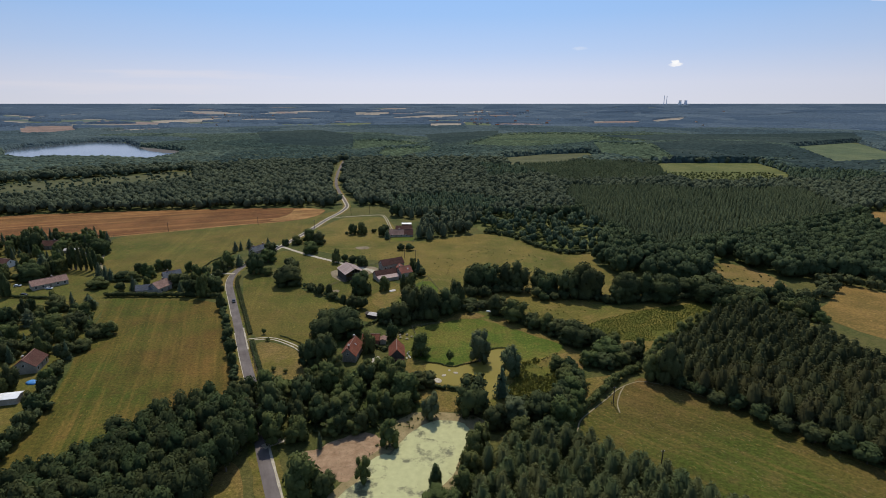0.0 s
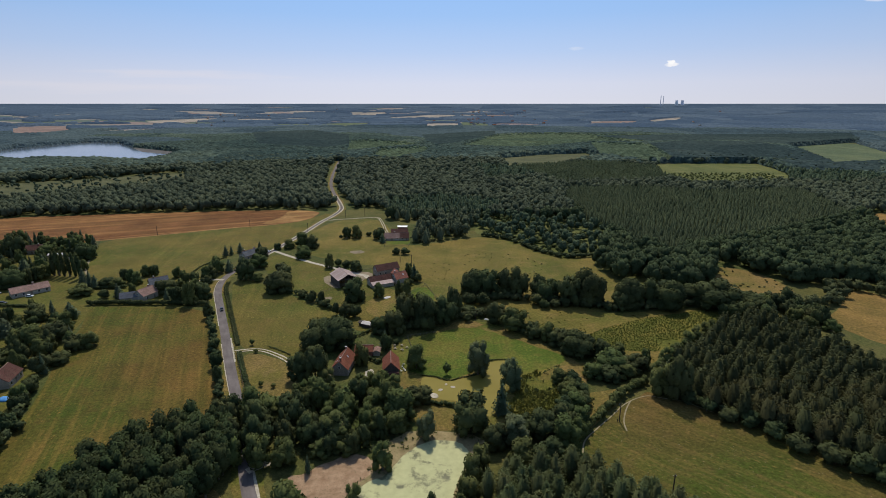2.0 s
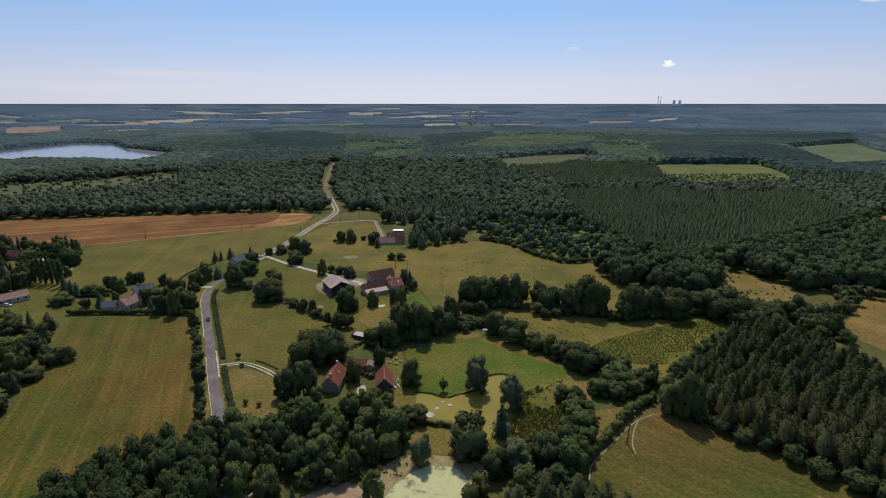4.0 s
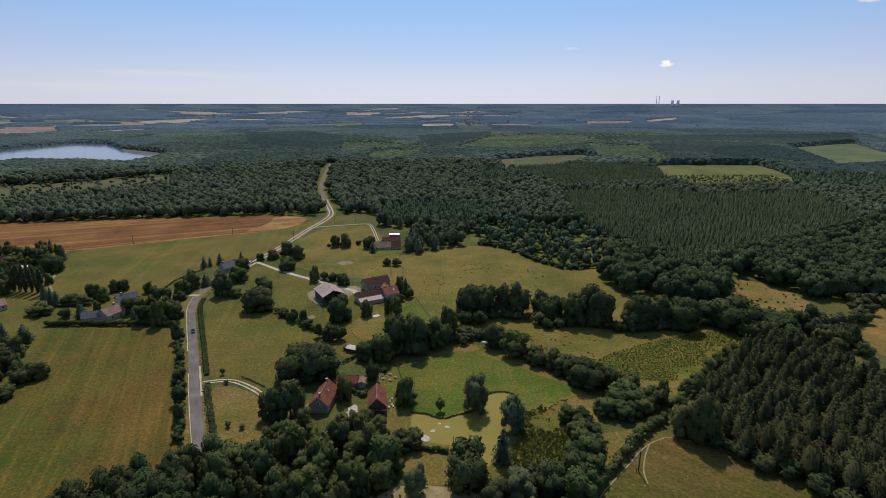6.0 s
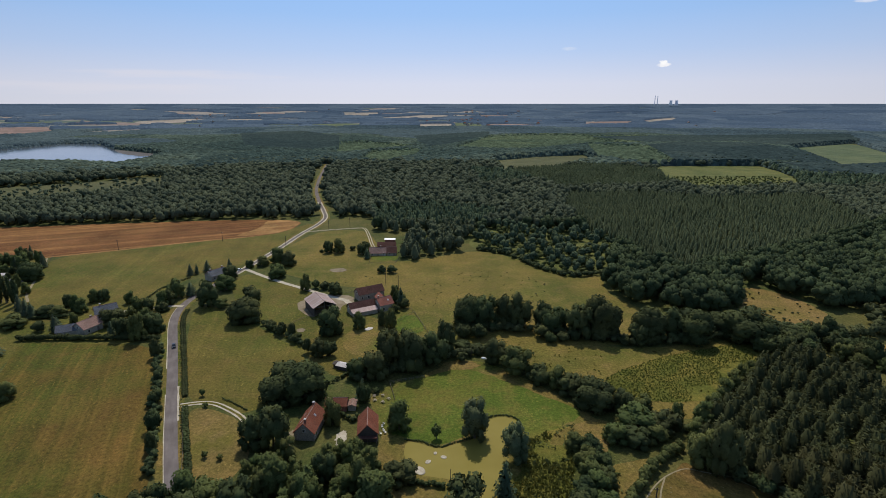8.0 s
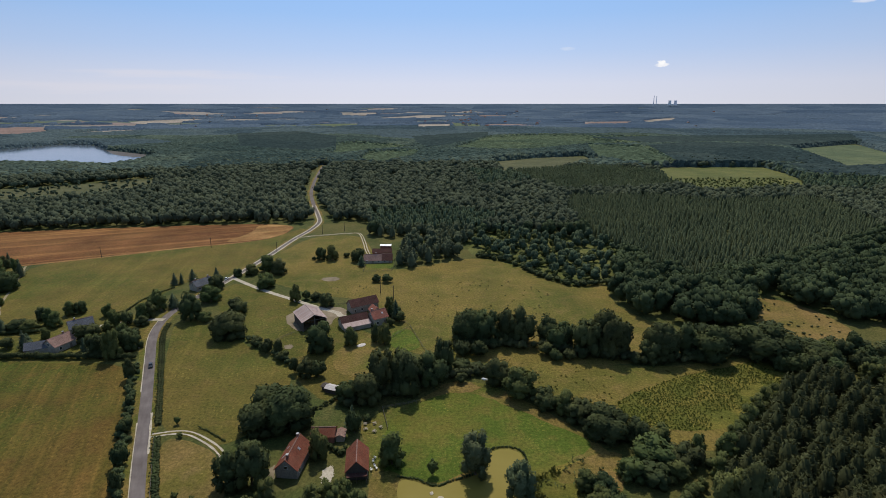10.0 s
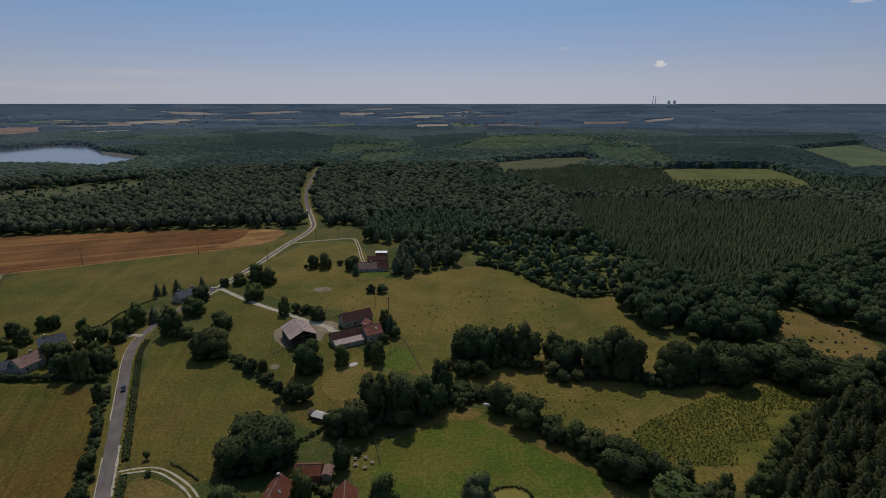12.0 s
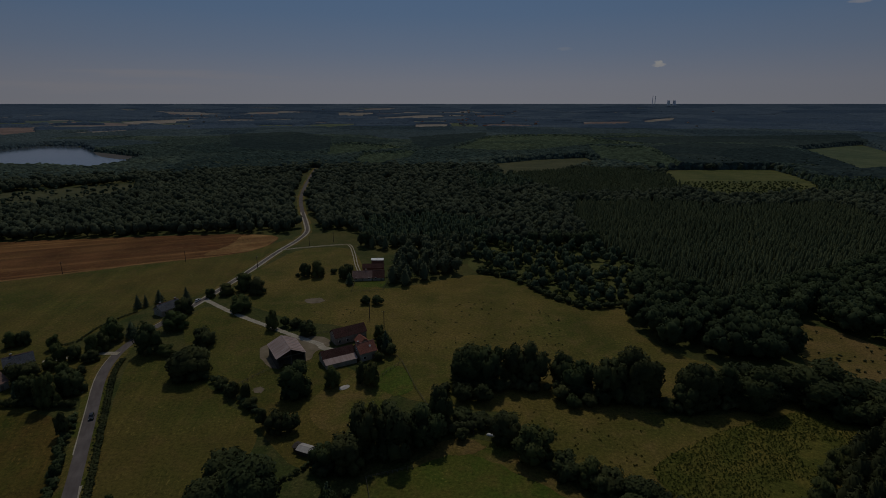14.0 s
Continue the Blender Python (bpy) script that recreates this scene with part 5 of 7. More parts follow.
# the plantation's back rows
x, y = BACK_ROWS[0]
x, y = x[y >= 172], y[y >= 172]
v, f, q = spread_crowns([plume(k, 260, 0.165, 0.02, 4.6, 0.24, 0.3, True, 0.25, 0.85) for k in (141, 144, 145)] + [plume(k, 270, 0.16, 0.02, 4.0, 0.42, 0.34, True, 0.45, 0.75) for k in (142, 143)], x, y, rnd.uniform(7.5, 11.5, len(x)), rnd.uniform(2.8, 4.1, len(x)), rnd)
tagged(new("plantation_back_rows", mesh_of("plantation_back_rows", v, f, q, M_LARCH)), "close rows of feathery grey-green conifers", "forest", kind="stuff")

# young growth in the scrub, on the clearings and along the heath
for name, poly, spacing, hh, rr, protos, mat, label, share in (
        ("scrub_trees", SCRUB, 5.0, (2, 6.5), (1.5, 3.0), NEAR_BROAD, M_LEAF_LIGHT, "young trees and bushes growing up on scrubland", 0.40),
        ("scrub_pines", SCRUB, 6.0, (5.5, 11), (2.4, 4.0), WOOD_BROAD, M_CONIFER, "dark young pines standing in the scrubland", 0.36),
        ("clearing_bushes", SCRUB_CLEARING, 3.6, (0.5, 1.5), (0.4, 1.0), NEAR_BROAD, M_WOOD, "low bushes dotted over the clearing", 0.13),
        ("plantation_saplings", [(345, 790), (500, 790), (453, 675), (368, 654), (311, 654)], 5.6, (1.2, 3.6), (1.2, 2.2), MID_BROAD, M_BIRCH, "rows of planted saplings", 0.7),
        ("heath_bushes", HEATH, 9.0, (2, 7), (1.8, 4.0), MID_BROAD, M_FOREST, "bushes scattered over the heath", 0.42)):
    x, y, rnd = scatter(poly, spacing, int(9 + 10 * spacing), 0.55)
    k = rnd.uniform(0, 1, len(x)) < share
    x, y = x[k], y[k]
    v, f, q = spread_crowns(protos, x, y, rnd.uniform(*hh, len(x)), rnd.uniform(*rr, len(x)), rnd)
    tagged(new(name, mesh_of(name, v, f, q, mat)), label, "bushes", kind="stuff")


def cells(x, y, size, seed):
    """Distance to the nearest tree top of a jittered grid and that tree's own random number."""
    ix, iy = np.floor(x / size), np.floor(y / size)
    best, own = np.full(x.shape, 9.0), np.zeros(x.shape)
    for dx in (-1, 0, 1):
        for dy in (-1, 0, 1):
            cx, cy = ix + dx, iy + dy
            a = np.modf(np.abs(np.sin(cx * 127.1 + cy * 311.7 + seed) * 43758.5453))[0]
            b = np.modf(np.abs(np.sin(cx * 269.5 + cy * 183.3 + seed) * 23421.631))[0]
            d = np.hypot((cx + a) * size - x, (cy + b) * size - y) / size
            nearer = d < best
            best, own = np.where(nearer, d, best), np.where(nearer, np.modf(a * 7 + b * 3)[0], own)
    return best, own


def value_noise(x, y, seed):
    ix, iy = np.floor(x), np.floor(y)
    fx, fy = x - ix, y - iy
    fx, fy = fx * fx * (3 - 2 * fx), fy * fy * (3 - 2 * fy)
    g = lambda a, b: np.modf(np.abs(np.sin(a * 12.9898 + b * 78.233 + seed) * 43758.5453))[0]
    return (g(ix, iy) * (1 - fx) + g(ix + 1, iy) * fx) * (1 - fy) + (g(ix, iy + 1) * (1 - fx) + g(ix + 1, iy + 1) * fx) * fy


# far canopy: a sheet of tree tops that sinks below the ground at clearings, lake and fields
FAR_HOLES = [CLEARCUT, CLEAR_MID, CLEAR_EAST, LAKE, LAKE_MUD]


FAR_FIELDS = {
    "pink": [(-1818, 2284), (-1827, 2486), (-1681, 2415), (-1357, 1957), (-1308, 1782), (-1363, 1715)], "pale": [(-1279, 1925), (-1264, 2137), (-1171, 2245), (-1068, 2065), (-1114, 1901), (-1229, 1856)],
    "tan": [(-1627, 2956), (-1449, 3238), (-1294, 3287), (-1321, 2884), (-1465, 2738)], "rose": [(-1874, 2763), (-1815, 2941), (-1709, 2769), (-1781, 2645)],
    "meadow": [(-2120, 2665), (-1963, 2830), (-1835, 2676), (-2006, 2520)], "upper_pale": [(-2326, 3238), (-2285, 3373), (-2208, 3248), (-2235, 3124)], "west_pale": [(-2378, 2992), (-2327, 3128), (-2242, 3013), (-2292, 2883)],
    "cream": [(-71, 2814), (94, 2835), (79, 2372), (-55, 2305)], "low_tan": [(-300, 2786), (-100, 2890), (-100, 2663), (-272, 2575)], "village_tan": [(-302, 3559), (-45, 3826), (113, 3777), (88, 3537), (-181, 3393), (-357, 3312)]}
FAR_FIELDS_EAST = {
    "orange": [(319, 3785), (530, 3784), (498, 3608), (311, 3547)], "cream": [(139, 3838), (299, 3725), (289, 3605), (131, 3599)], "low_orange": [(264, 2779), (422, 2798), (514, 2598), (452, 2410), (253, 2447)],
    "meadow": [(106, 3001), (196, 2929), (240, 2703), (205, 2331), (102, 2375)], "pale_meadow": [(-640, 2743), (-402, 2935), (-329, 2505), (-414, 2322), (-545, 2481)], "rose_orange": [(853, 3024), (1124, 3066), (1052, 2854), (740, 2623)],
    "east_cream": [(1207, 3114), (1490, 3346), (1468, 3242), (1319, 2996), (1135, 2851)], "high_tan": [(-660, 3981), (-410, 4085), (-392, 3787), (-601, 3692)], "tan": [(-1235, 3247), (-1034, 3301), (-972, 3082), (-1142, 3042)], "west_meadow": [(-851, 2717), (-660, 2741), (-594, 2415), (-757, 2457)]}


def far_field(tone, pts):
    """A field laid over the rising plain, in a tone with distance haze mixed in."""
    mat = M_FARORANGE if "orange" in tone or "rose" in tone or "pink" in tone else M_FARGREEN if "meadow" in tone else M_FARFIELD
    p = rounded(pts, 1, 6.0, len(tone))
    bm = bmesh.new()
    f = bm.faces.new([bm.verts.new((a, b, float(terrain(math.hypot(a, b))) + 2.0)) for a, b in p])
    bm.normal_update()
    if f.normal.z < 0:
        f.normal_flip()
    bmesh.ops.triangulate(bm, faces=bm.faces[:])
    words = {M_FARORANGE: "haze-greyed reddish stubble field far off between woods", M_FARGREEN: "haze-greyed green meadow far off between woods", M_FARFIELD: "haze-paled cream stubble field far off between woods"}
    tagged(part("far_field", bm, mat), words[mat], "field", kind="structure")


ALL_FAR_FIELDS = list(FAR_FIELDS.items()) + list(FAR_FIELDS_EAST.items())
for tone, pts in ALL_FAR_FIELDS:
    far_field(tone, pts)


def open_land(x, y):
    """Farmland between the woods towards the horizon."""
    r = np.hypot(x, y)
    n = 0.55 * value_noise(x / 420, y / 150, 3.1) + 0.45 * value_noise(x / 150, y / 70, 5.7)
    west = np.clip((600 - x) / 1500, -0.9, 0.7)
    free = (r > 2800) & (r < 4650) & (n > 0.645 - 0.10 * west)
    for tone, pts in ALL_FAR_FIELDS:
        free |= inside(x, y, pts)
    return free


def far_canopy():
    cols, ang = 560, radians(49)
    th = np.linspace(-ang, ang, cols)
    r = 930 * np.exp(np.linspace(0, math.log(4930 / 930), 260))
    T, R = np.meshgrid(th, r)
    X, Y = R * np.sin(T), R * np.cos(T)
    d, own = cells(X, Y, 9.0, 0.3)
    d2, own2 = cells(X, Y, 17.0, 0.7)
    blend_far = np.clip((R - 1300) / 900, 0, 1)
    stand = value_noise(X / 160, Y / 160, 9.2)
    top = 5.5 + 2.5 * stand + (1 - blend_far) * (4.0 * (1 - (d / 0.75) ** 2) + 2.2 * own) + blend_far * (3.0 * (1 - (d2 / 0.75) ** 2) + 2.5 * own2)
    top = np.where(R > 4300, 7 + (top - 7) * np.clip((4930 - R) / 630, 0.15, 1), top)
    dark, light = np.zeros(X.shape, bool), np.zeros(X.shape, bool)
    for q in DARK_STANDS:
        dark |= inside(X, Y, q)
    for q in LIGHT_STANDS:
        light |= inside(X, Y, q)
    light &= ~dark
    top = np.where(dark, 9.5 + 0.35 * (top - 6), np.where(light, 2.5 + 0.45 * (top - 5), top))
    shut = open_land(X, Y)
    for q in FAR_HOLES:
        shut |= inside(X, Y, q)
    shut |= (near_line(X, Y, ROAD) < 9)
    fade = np.clip((R - 920) / 40, 0.2, 1)
    Z = terrain(R) + np.where(shut, -3.0, top * fade)
    a = (np.arange(len(r) - 1)[:, None] * cols + np.arange(cols - 1)[None])
    sunk = (shut[:-1, :-1] & shut[1:, :-1] & shut[:-1, 1:] & shut[1:, 1:])
    # Bands by distance pick ever bluer woods: haze painted into their colour
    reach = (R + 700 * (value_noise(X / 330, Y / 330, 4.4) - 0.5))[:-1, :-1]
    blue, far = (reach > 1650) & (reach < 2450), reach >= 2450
    dark, light = dark[:-1, :-1], light[:-1, :-1]
    verts = np.stack([X, Y, Z], 2).reshape(-1, 3)
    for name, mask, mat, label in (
            ("far_forest", ~far & ~blue & ~dark & ~light, M_FARWOOD, "closed forest canopy beyond the farmland"), ("far_forest", blue & ~dark & ~light, M_HAZEWOOD, "closed forest canopy in the distance, blued by painted haze"),
            ("skyline_forest", far & ~dark & ~light, M_SKYLINEWOOD, "far woods running to the horizon, blue haze in their colour"),
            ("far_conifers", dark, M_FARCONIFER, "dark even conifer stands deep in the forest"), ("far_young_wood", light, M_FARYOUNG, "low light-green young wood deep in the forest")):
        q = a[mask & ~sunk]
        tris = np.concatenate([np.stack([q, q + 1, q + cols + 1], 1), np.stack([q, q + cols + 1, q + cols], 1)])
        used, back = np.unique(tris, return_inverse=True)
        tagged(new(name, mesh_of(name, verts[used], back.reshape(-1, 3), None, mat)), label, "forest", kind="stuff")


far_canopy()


# far farmland: a ground of its own over the rising plain
def far_land():
    cols = 260
    th = np.linspace(-radians(50), radians(50), cols)
    r = np.concatenate([np.linspace(1900, 3000, 8), np.linspace(3065, 4945, 30)])
    T, R = np.meshgrid(th, r)
    verts = np.stack([R * np.sin(T), R * np.cos(T), terrain(R) + 0.6], 2).reshape(-1, 3)
    a = (np.arange(len(r) - 1)[:, None] * cols + np.arange(cols - 1)[None]).ravel()
    tris = np.concatenate([np.stack([a, a + 1, a + cols + 1], 1), np.stack([a, a + cols + 1, a + cols], 1)])
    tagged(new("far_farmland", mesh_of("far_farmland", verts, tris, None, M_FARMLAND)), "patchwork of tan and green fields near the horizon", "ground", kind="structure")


m, n, l, b = material("farmland_patchwork", 0.95, 0.1)
c = place_coords(n)
vor = n.new("ShaderNodeTexVoronoi")
vor.inputs["Scale"].default_value = 0.006
g = n.new("ShaderNodeMapping")
g.inputs["Scale"].default_value = (0.55, 0.9, 0.0)
l.new(c, g.inputs["Vector"])
l.new(g.outputs["Vector"], vor.inputs["Vector"])
sep = n.new("ShaderNodeSeparateColor")
l.new(vor.outputs["Color"], sep.inputs["Color"])
# field tones greyed and paled: haze near the horizon is in the colour
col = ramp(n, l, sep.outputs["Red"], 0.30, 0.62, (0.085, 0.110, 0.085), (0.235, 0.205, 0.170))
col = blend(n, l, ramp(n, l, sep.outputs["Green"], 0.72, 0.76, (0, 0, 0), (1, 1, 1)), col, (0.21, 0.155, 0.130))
l.new(blend(n, l, 1.0, col, ramp(n, l, noise_node(n, l, c, 0.03, 4.0), 0.3, 0.7, (0.8, 0.8, 0.8), (1.15, 1.15, 1.15)), "MULTIPLY"), b.inputs["Base Color"])
M_FARMLAND = m
far_land()


# ---- buildings ----
def gable_bm(L, W, eave, ridge):
    """Solid walls with two gables; the ridge runs along x."""
    bm = bmesh.new()
    ends = []
    for x in (-L / 2, L / 2):
        ends.append([bm.verts.new((x, y, z)) for y, z in ((-W / 2, -0.2), (W / 2, -0.2), (W / 2, eave), (0, ridge), (-W / 2, eave))])
    a, b = ends
    bm.faces.new(a[::-1])
    bm.faces.new(b)
    for i in range(5):
        j = (i + 1) % 5
        bm.faces.new((a[i], a[j], b[j], b[i]))
    bmesh.ops.recalc_face_normals(bm, faces=bm.faces[:])
    return bm


def slope_bm(L, y0, z0, y1, z1, t=0.16, over=0.35, sag=0.0):
    """A roof slab from the ridge (y0, z0) down to the eave (y1, z1), with the overhang at eave and ends."""
    d = Vector((y1 - y0, z1 - z0)).normalized()
    y1, z1 = y1 + d.x * over, z1 + d.y * over
    n = Vector((-d.y, d.x))
    n = n if n.y > 0 else -n
    bm = bmesh.new()
    cols = 7
    grid = []
    for i in range(cols):
        x = -L / 2 - over + (L + 2 * over) * i / (cols - 1)
        dip = sag * math.sin(math.pi * i / (cols - 1))
        grid.append([bm.verts.new((x, y0, z0 - dip)), bm.verts.new((x, y1, z1 - dip * 0.4)), bm.verts.new((x, y1 + n.x * t, z1 + n.y * t - dip * 0.4)), bm.verts.new((x, y0 + n.x * t, z0 + n.y * t - dip))])
    for a, b in zip(grid, grid[1:]):
        for k in range(4):
            j = (k + 1) % 4
            bm.faces.new((a[k], a[j], b[j], b[k]))
    bm.faces.new(grid[0])
    bm.faces.new(grid[-1][::-1])
    bmesh.ops.recalc_face_normals(bm, faces=bm.faces[:])
    return bm


def window(parent, x, y, z, w, h, face):
    """A framed window on the wall; face is the wall's outward way (+y, -y, +x, -x)."""
    ax = face[1]
    s = 1 if face[0] == "+" else -1
    def slab(dx, z0, z1, lo, hi):
        if ax == "y":
            return (x - dx, y + min(s * lo, s * hi), z0), (x + dx, y + max(s * lo, s * hi), z1)
        return (x + min(s * lo, s * hi), y - dx, z0), (x + max(s * lo, s * hi), y + dx, z1)
    f = part("window_frame", box_bm(*slab(w / 2 + 0.08, z - 0.08, z + h + 0.08, -0.05, 0.04)), M_FRAME, parent)
    part("pane", box_bm(*slab(w / 2, z, z + h, 0.0, 0.05)), M_GLASS, f)
    return f


def house(name, label, x, y, turn, L, W, eave, ridge, wall, roof, category="house", chimneys=(), skylights=(), windows=True, front_roof=None, cap=True, group="", sag=0.06):
    """A gabled building with roof slopes, ridge cap, chimneys, windows and a door."""
    t = thing(name, x, y, turn)
    part("wall", gable_bm(L, W, eave, ridge), wall, t)
    part("roof_slope", slope_bm(L, 0, ridge, W / 2, eave, sag=sag), roof, t)
    part("roof_slope", slope_bm(L, 0, ridge, -W / 2, eave, sag=sag), front_roof or roof, t)
    if cap:
        part("ridge_cap", rod_bm((-L / 2 - 0.3, 0, ridge + 0.12), (L / 2 + 0.3, 0, ridge + 0.12), 0.16, 0.16, 6), M_PINKTILE, t, "pale mortared ridge tiles")
    for cx, cy in chimneys:
        top = ridge + 0.9
        c = part("chimney", box_bm((cx - 0.35, cy - 0.3, ridge - 1.3), (cx + 0.35, cy + 0.3, top), 0.03), M_BRICK, t, "brick chimney")
        part("chimney_cap", box_bm((cx - 0.42, cy - 0.37, top), (cx + 0.42, cy + 0.37, top + 0.12)), M_CONCRETE, c)
    for sx, side, k in skylights:
        zz, yy = ridge + (eave - ridge) * k, side * W / 2 * k
        a = math.atan2(ridge - eave, W / 2)
        bm = bmesh.new()
        bmesh.ops.create_cube(bm, size=1, matrix=Matrix.Translation((sx, yy, zz + 0.2)) @ Euler((-side * a, 0, 0)).to_matrix().to_4x4() @ Matrix.Diagonal((0.8, 1.0, 0.12, 1)))
        part("skylight", bm, M_METAL, t, "pale roof window")
    if windows:
        n = max(2, int(L / 3.2))
        for i in range(n):
            wx = -L / 2 + L * (i + 0.5) / n
            for side, face in ((1, "+y"), (-1, "-y")):
                if i == n // 2 and side < 0:
                    d = part("door", box_bm((wx - 0.5, -W / 2 - 0.05, 0), (wx + 0.5, -W / 2 + 0.02, 2.1), 0.02), M_SHUTTER, t, "wooden front door")
                    part("door_handle", box_bm((wx + 0.34, -W / 2 - 0.1, 1.0), (wx + 0.42, -W / 2 - 0.04, 1.06)), M_METAL, d)
                else:
                    window(t, wx, side * W / 2, 0.95, 1.0, 1.2, face)
        for side, face in ((1, "+x"), (-1, "-x")):
            window(t, side * L / 2, 0, eave + 0.1, 0.8, 0.9, face)
    return tagged(t, label, category, group)


def open_barn():
    """A field barn under a wide sheet roof, boarded on three sides and open at the front gable."""
    L, W, eave, ridge = 14.6, 11.2, 4.8, 7.4
    t = thing("hay_barn", -56.5, 295.5, -60.5)
    part("back_wall", box_bm((-L / 2, -W / 2, -0.1), (-L / 2 + 0.15, W / 2, eave)), M_DARKWOOD, t, "dark boarded back wall")
    for side in (-1, 1):
        part("side_wall", box_bm((-L / 2 + 0.15, side * W / 2 - 0.08, -0.1), (L / 2, side * W / 2 + 0.08, eave - 0.3)), M_DARKWOOD, t, "dark boarded side wall")
    for px in (-L / 2 + 0.3, -L / 6, L / 6, L / 2 - 0.2):
        for py in (-W / 2 + 0.25, 0, W / 2 - 0.25):
            part("post", box_bm((px - 0.12, py - 0.12, -0.2), (px + 0.12, py + 0.12, eave if py else ridge - 0.1)), M_FENCE, t)
    for px in (-L / 2 + 0.3, L / 2 - 0.2):
        part("tie_beam", box_bm((px - 0.1, -W / 2, eave - 0.3), (px + 0.1, W / 2, eave - 0.05)), M_FENCE, t)
    for side in (-1, 1):
        s = part("roof_slope", slope_bm(L, 0, ridge, side * W / 2, eave, 0.1, 0.5, 0.05), M_SHEET, t, "weathered pinkish-grey sheet roof")
        for i in range(8):
            xx = -L / 2 + L * (i + 0.5) / 8
            d = Vector((xx, side * W / 2, eave))
            bm = rod_bm((xx, side * 0.1, ridge + 0.12), (xx, side * (W / 2 + 0.3), eave), 0.05, 0.05, 4)
            part("roof_batten", bm, M_PALEROOF if i % 3 == 0 else M_SHEET, s)
    part("ridge_cap", rod_bm((-L / 2 - 0.5, 0, ridge + 0.1), (L / 2 + 0.5, 0, ridge + 0.1), 0.14, 0.14, 6), M_SHEET, t)
    part("back_gable", gable_bm(0.14, W - 0.3, eave - 0.1, ridge - 0.2), M_DARKWOOD, t).matrix_basis = pose(-L / 2 + 0.3, 0, 0)
    tagged(t, "open wooden barn with a weathered sheet roof beside the farmyard", "barn")
    roll = mesh_from_bm("hay_roll", rod_bm((0, -0.62, 0), (0, 0.62, 0), 0.72, 0.72, 14), M_STRAW)
    for i in range(4):
        for j in range(3):
            for k in range(2):
                tagged(shared("hay_roll", roll, None, pose(-56.5, 295.5, 0, 0, 0, -60.5) @ pose(-L / 2 + 1.6 + i * 1.5, -1.6 + 1.35 * j, 0.70 + 1.36 * k)), "rolled straw-coloured hay stacked inside the barn", "hay", "hay rolls")


open_barn()
house("cow_shed", "long stone farm building with a brown tiled roof", -33.8, 313.5, 31, 14.6, 6.6, 3.6, 6.4, M_STONE, M_BROWNTILE, "farm building", windows=True, cap=False)
farm = house("farmhouse", "long low farmhouse with brown tiles and a pale lean-to roof", -35.6, 293.8, 28, 13, 6.2, 2.7, 5.4, M_RENDER, M_BROWNTILE, "farmhouse", windows=True, cap=False)
part("lean_to_wall", box_bm((-6.3, -6.3, -0.2), (6.3, -3.1, 2.0)), M_RENDER, farm, "pale rendered lean-to wall")
part("lean_to_roof", slope_bm(12.8, -3.0, 3.0, -6.3, 2.1, 0.12, 0.3), M_SHEET, farm, "weathered pinkish-grey lean-to roof")
house("red_roofed_house", "two-storey farm dwelling under warm red tiles", -24.4, 296.6, 32, 7.4, 7.4, 3.7, 6.6, M_RENDER, M_FADEDTILE, "house", [(-2.8, 0.4)], [(1.5, -1, 0.5)])
house("small_outhouse", "small outhouse with a red tiled roof behind the farmhouse", -26.8, 306.5, 122, 5.2, 4.6, 2.6, 4.6, M_STONE, M_FADEDTILE, "outhouse", windows=False, cap=False)
house("red_tiled_cottage", "long cottage with a red tiled roof and pale ridge line", -38.6, 194.4, 84, 11.8, 6.4, 2.9, 6.0, M_STONE, M_REDTILE, "house", [(5.0, 0.3), (-4.6, -0.2)], [(1.0, -1, 0.45), (2.2, 1, 0.7), (-2.6, 1, 0.6)])
cot = house("red_tiled_cottage", "cottage with a red tiled roof and a dark gable panel", -19.8, 192.4, 96, 9.6, 6.0, 2.9, 6.0, M_STONE, M_REDTILE, "house")
# Dark panel over the whole gable end
part("gable_panel", gable_bm(0.12, 5.7, 2.8, 5.7), M_DARKWOOD, cot, "dark gable panel").matrix_basis = pose(-4.87, 0, 0.05)
part("porch_roof", box_bm((-6.6, -2.9, 2.2), (-4.9, 2.9, 2.36), 0.03), M_BROWNTILE, cot, "brown tiled porch roof")
for py in (-2.6, 0, 2.6):
    part("porch_post", box_bm((-6.45, py - 0.07, -0.1), (-6.31, py + 0.07, 2.2)), M_FENCE, cot)
house("garden_shed", "small barn with a dark red-brown roof", -32.2, 206.6, 0, 7.0, 5.0, 2.4, 4.0, M_BRICK, M_REDTILE, "shed", windows=False, cap=True)
house("lean_to_shed", "little shed with a faded roof", -27.0, 206.5, 90, 3.6, 2.6, 1.9, 2.5, M_RENDER, M_PINKTILE, "shed", windows=False, cap=False)
house("northern_farmhouse", "low farmhouse with a faded pinkish tiled roof", -37.6, 396.5, 4, 11.5, 7.4, 2.0, 5.2, M_RENDER, M_PINKTILE, "farmhouse", [(2.0, 0.3)])
house("northern_farm_wing", "wing of the low farmhouse under faded tiles", -28.2, 397.3, 4, 6.6, 7.8, 2.0, 5.4, M_RENDER, M_BROWNTILE, "house")
house("brick_store", "brick store with a dark tiled roof", -33.0, 413.0, 2, 13, 5.5, 2.6, 4.6, M_BRICK, M_BROWNTILE, "store", windows=False, cap=False)
house("white_roofed_shed", "brick shed with a bright white sheet roof", -31.8, 428.5, -1, 7.6, 4.6, 2.9, 3.5, M_BRICK, M_WHITEROOF, "shed", windows=False, cap=False)
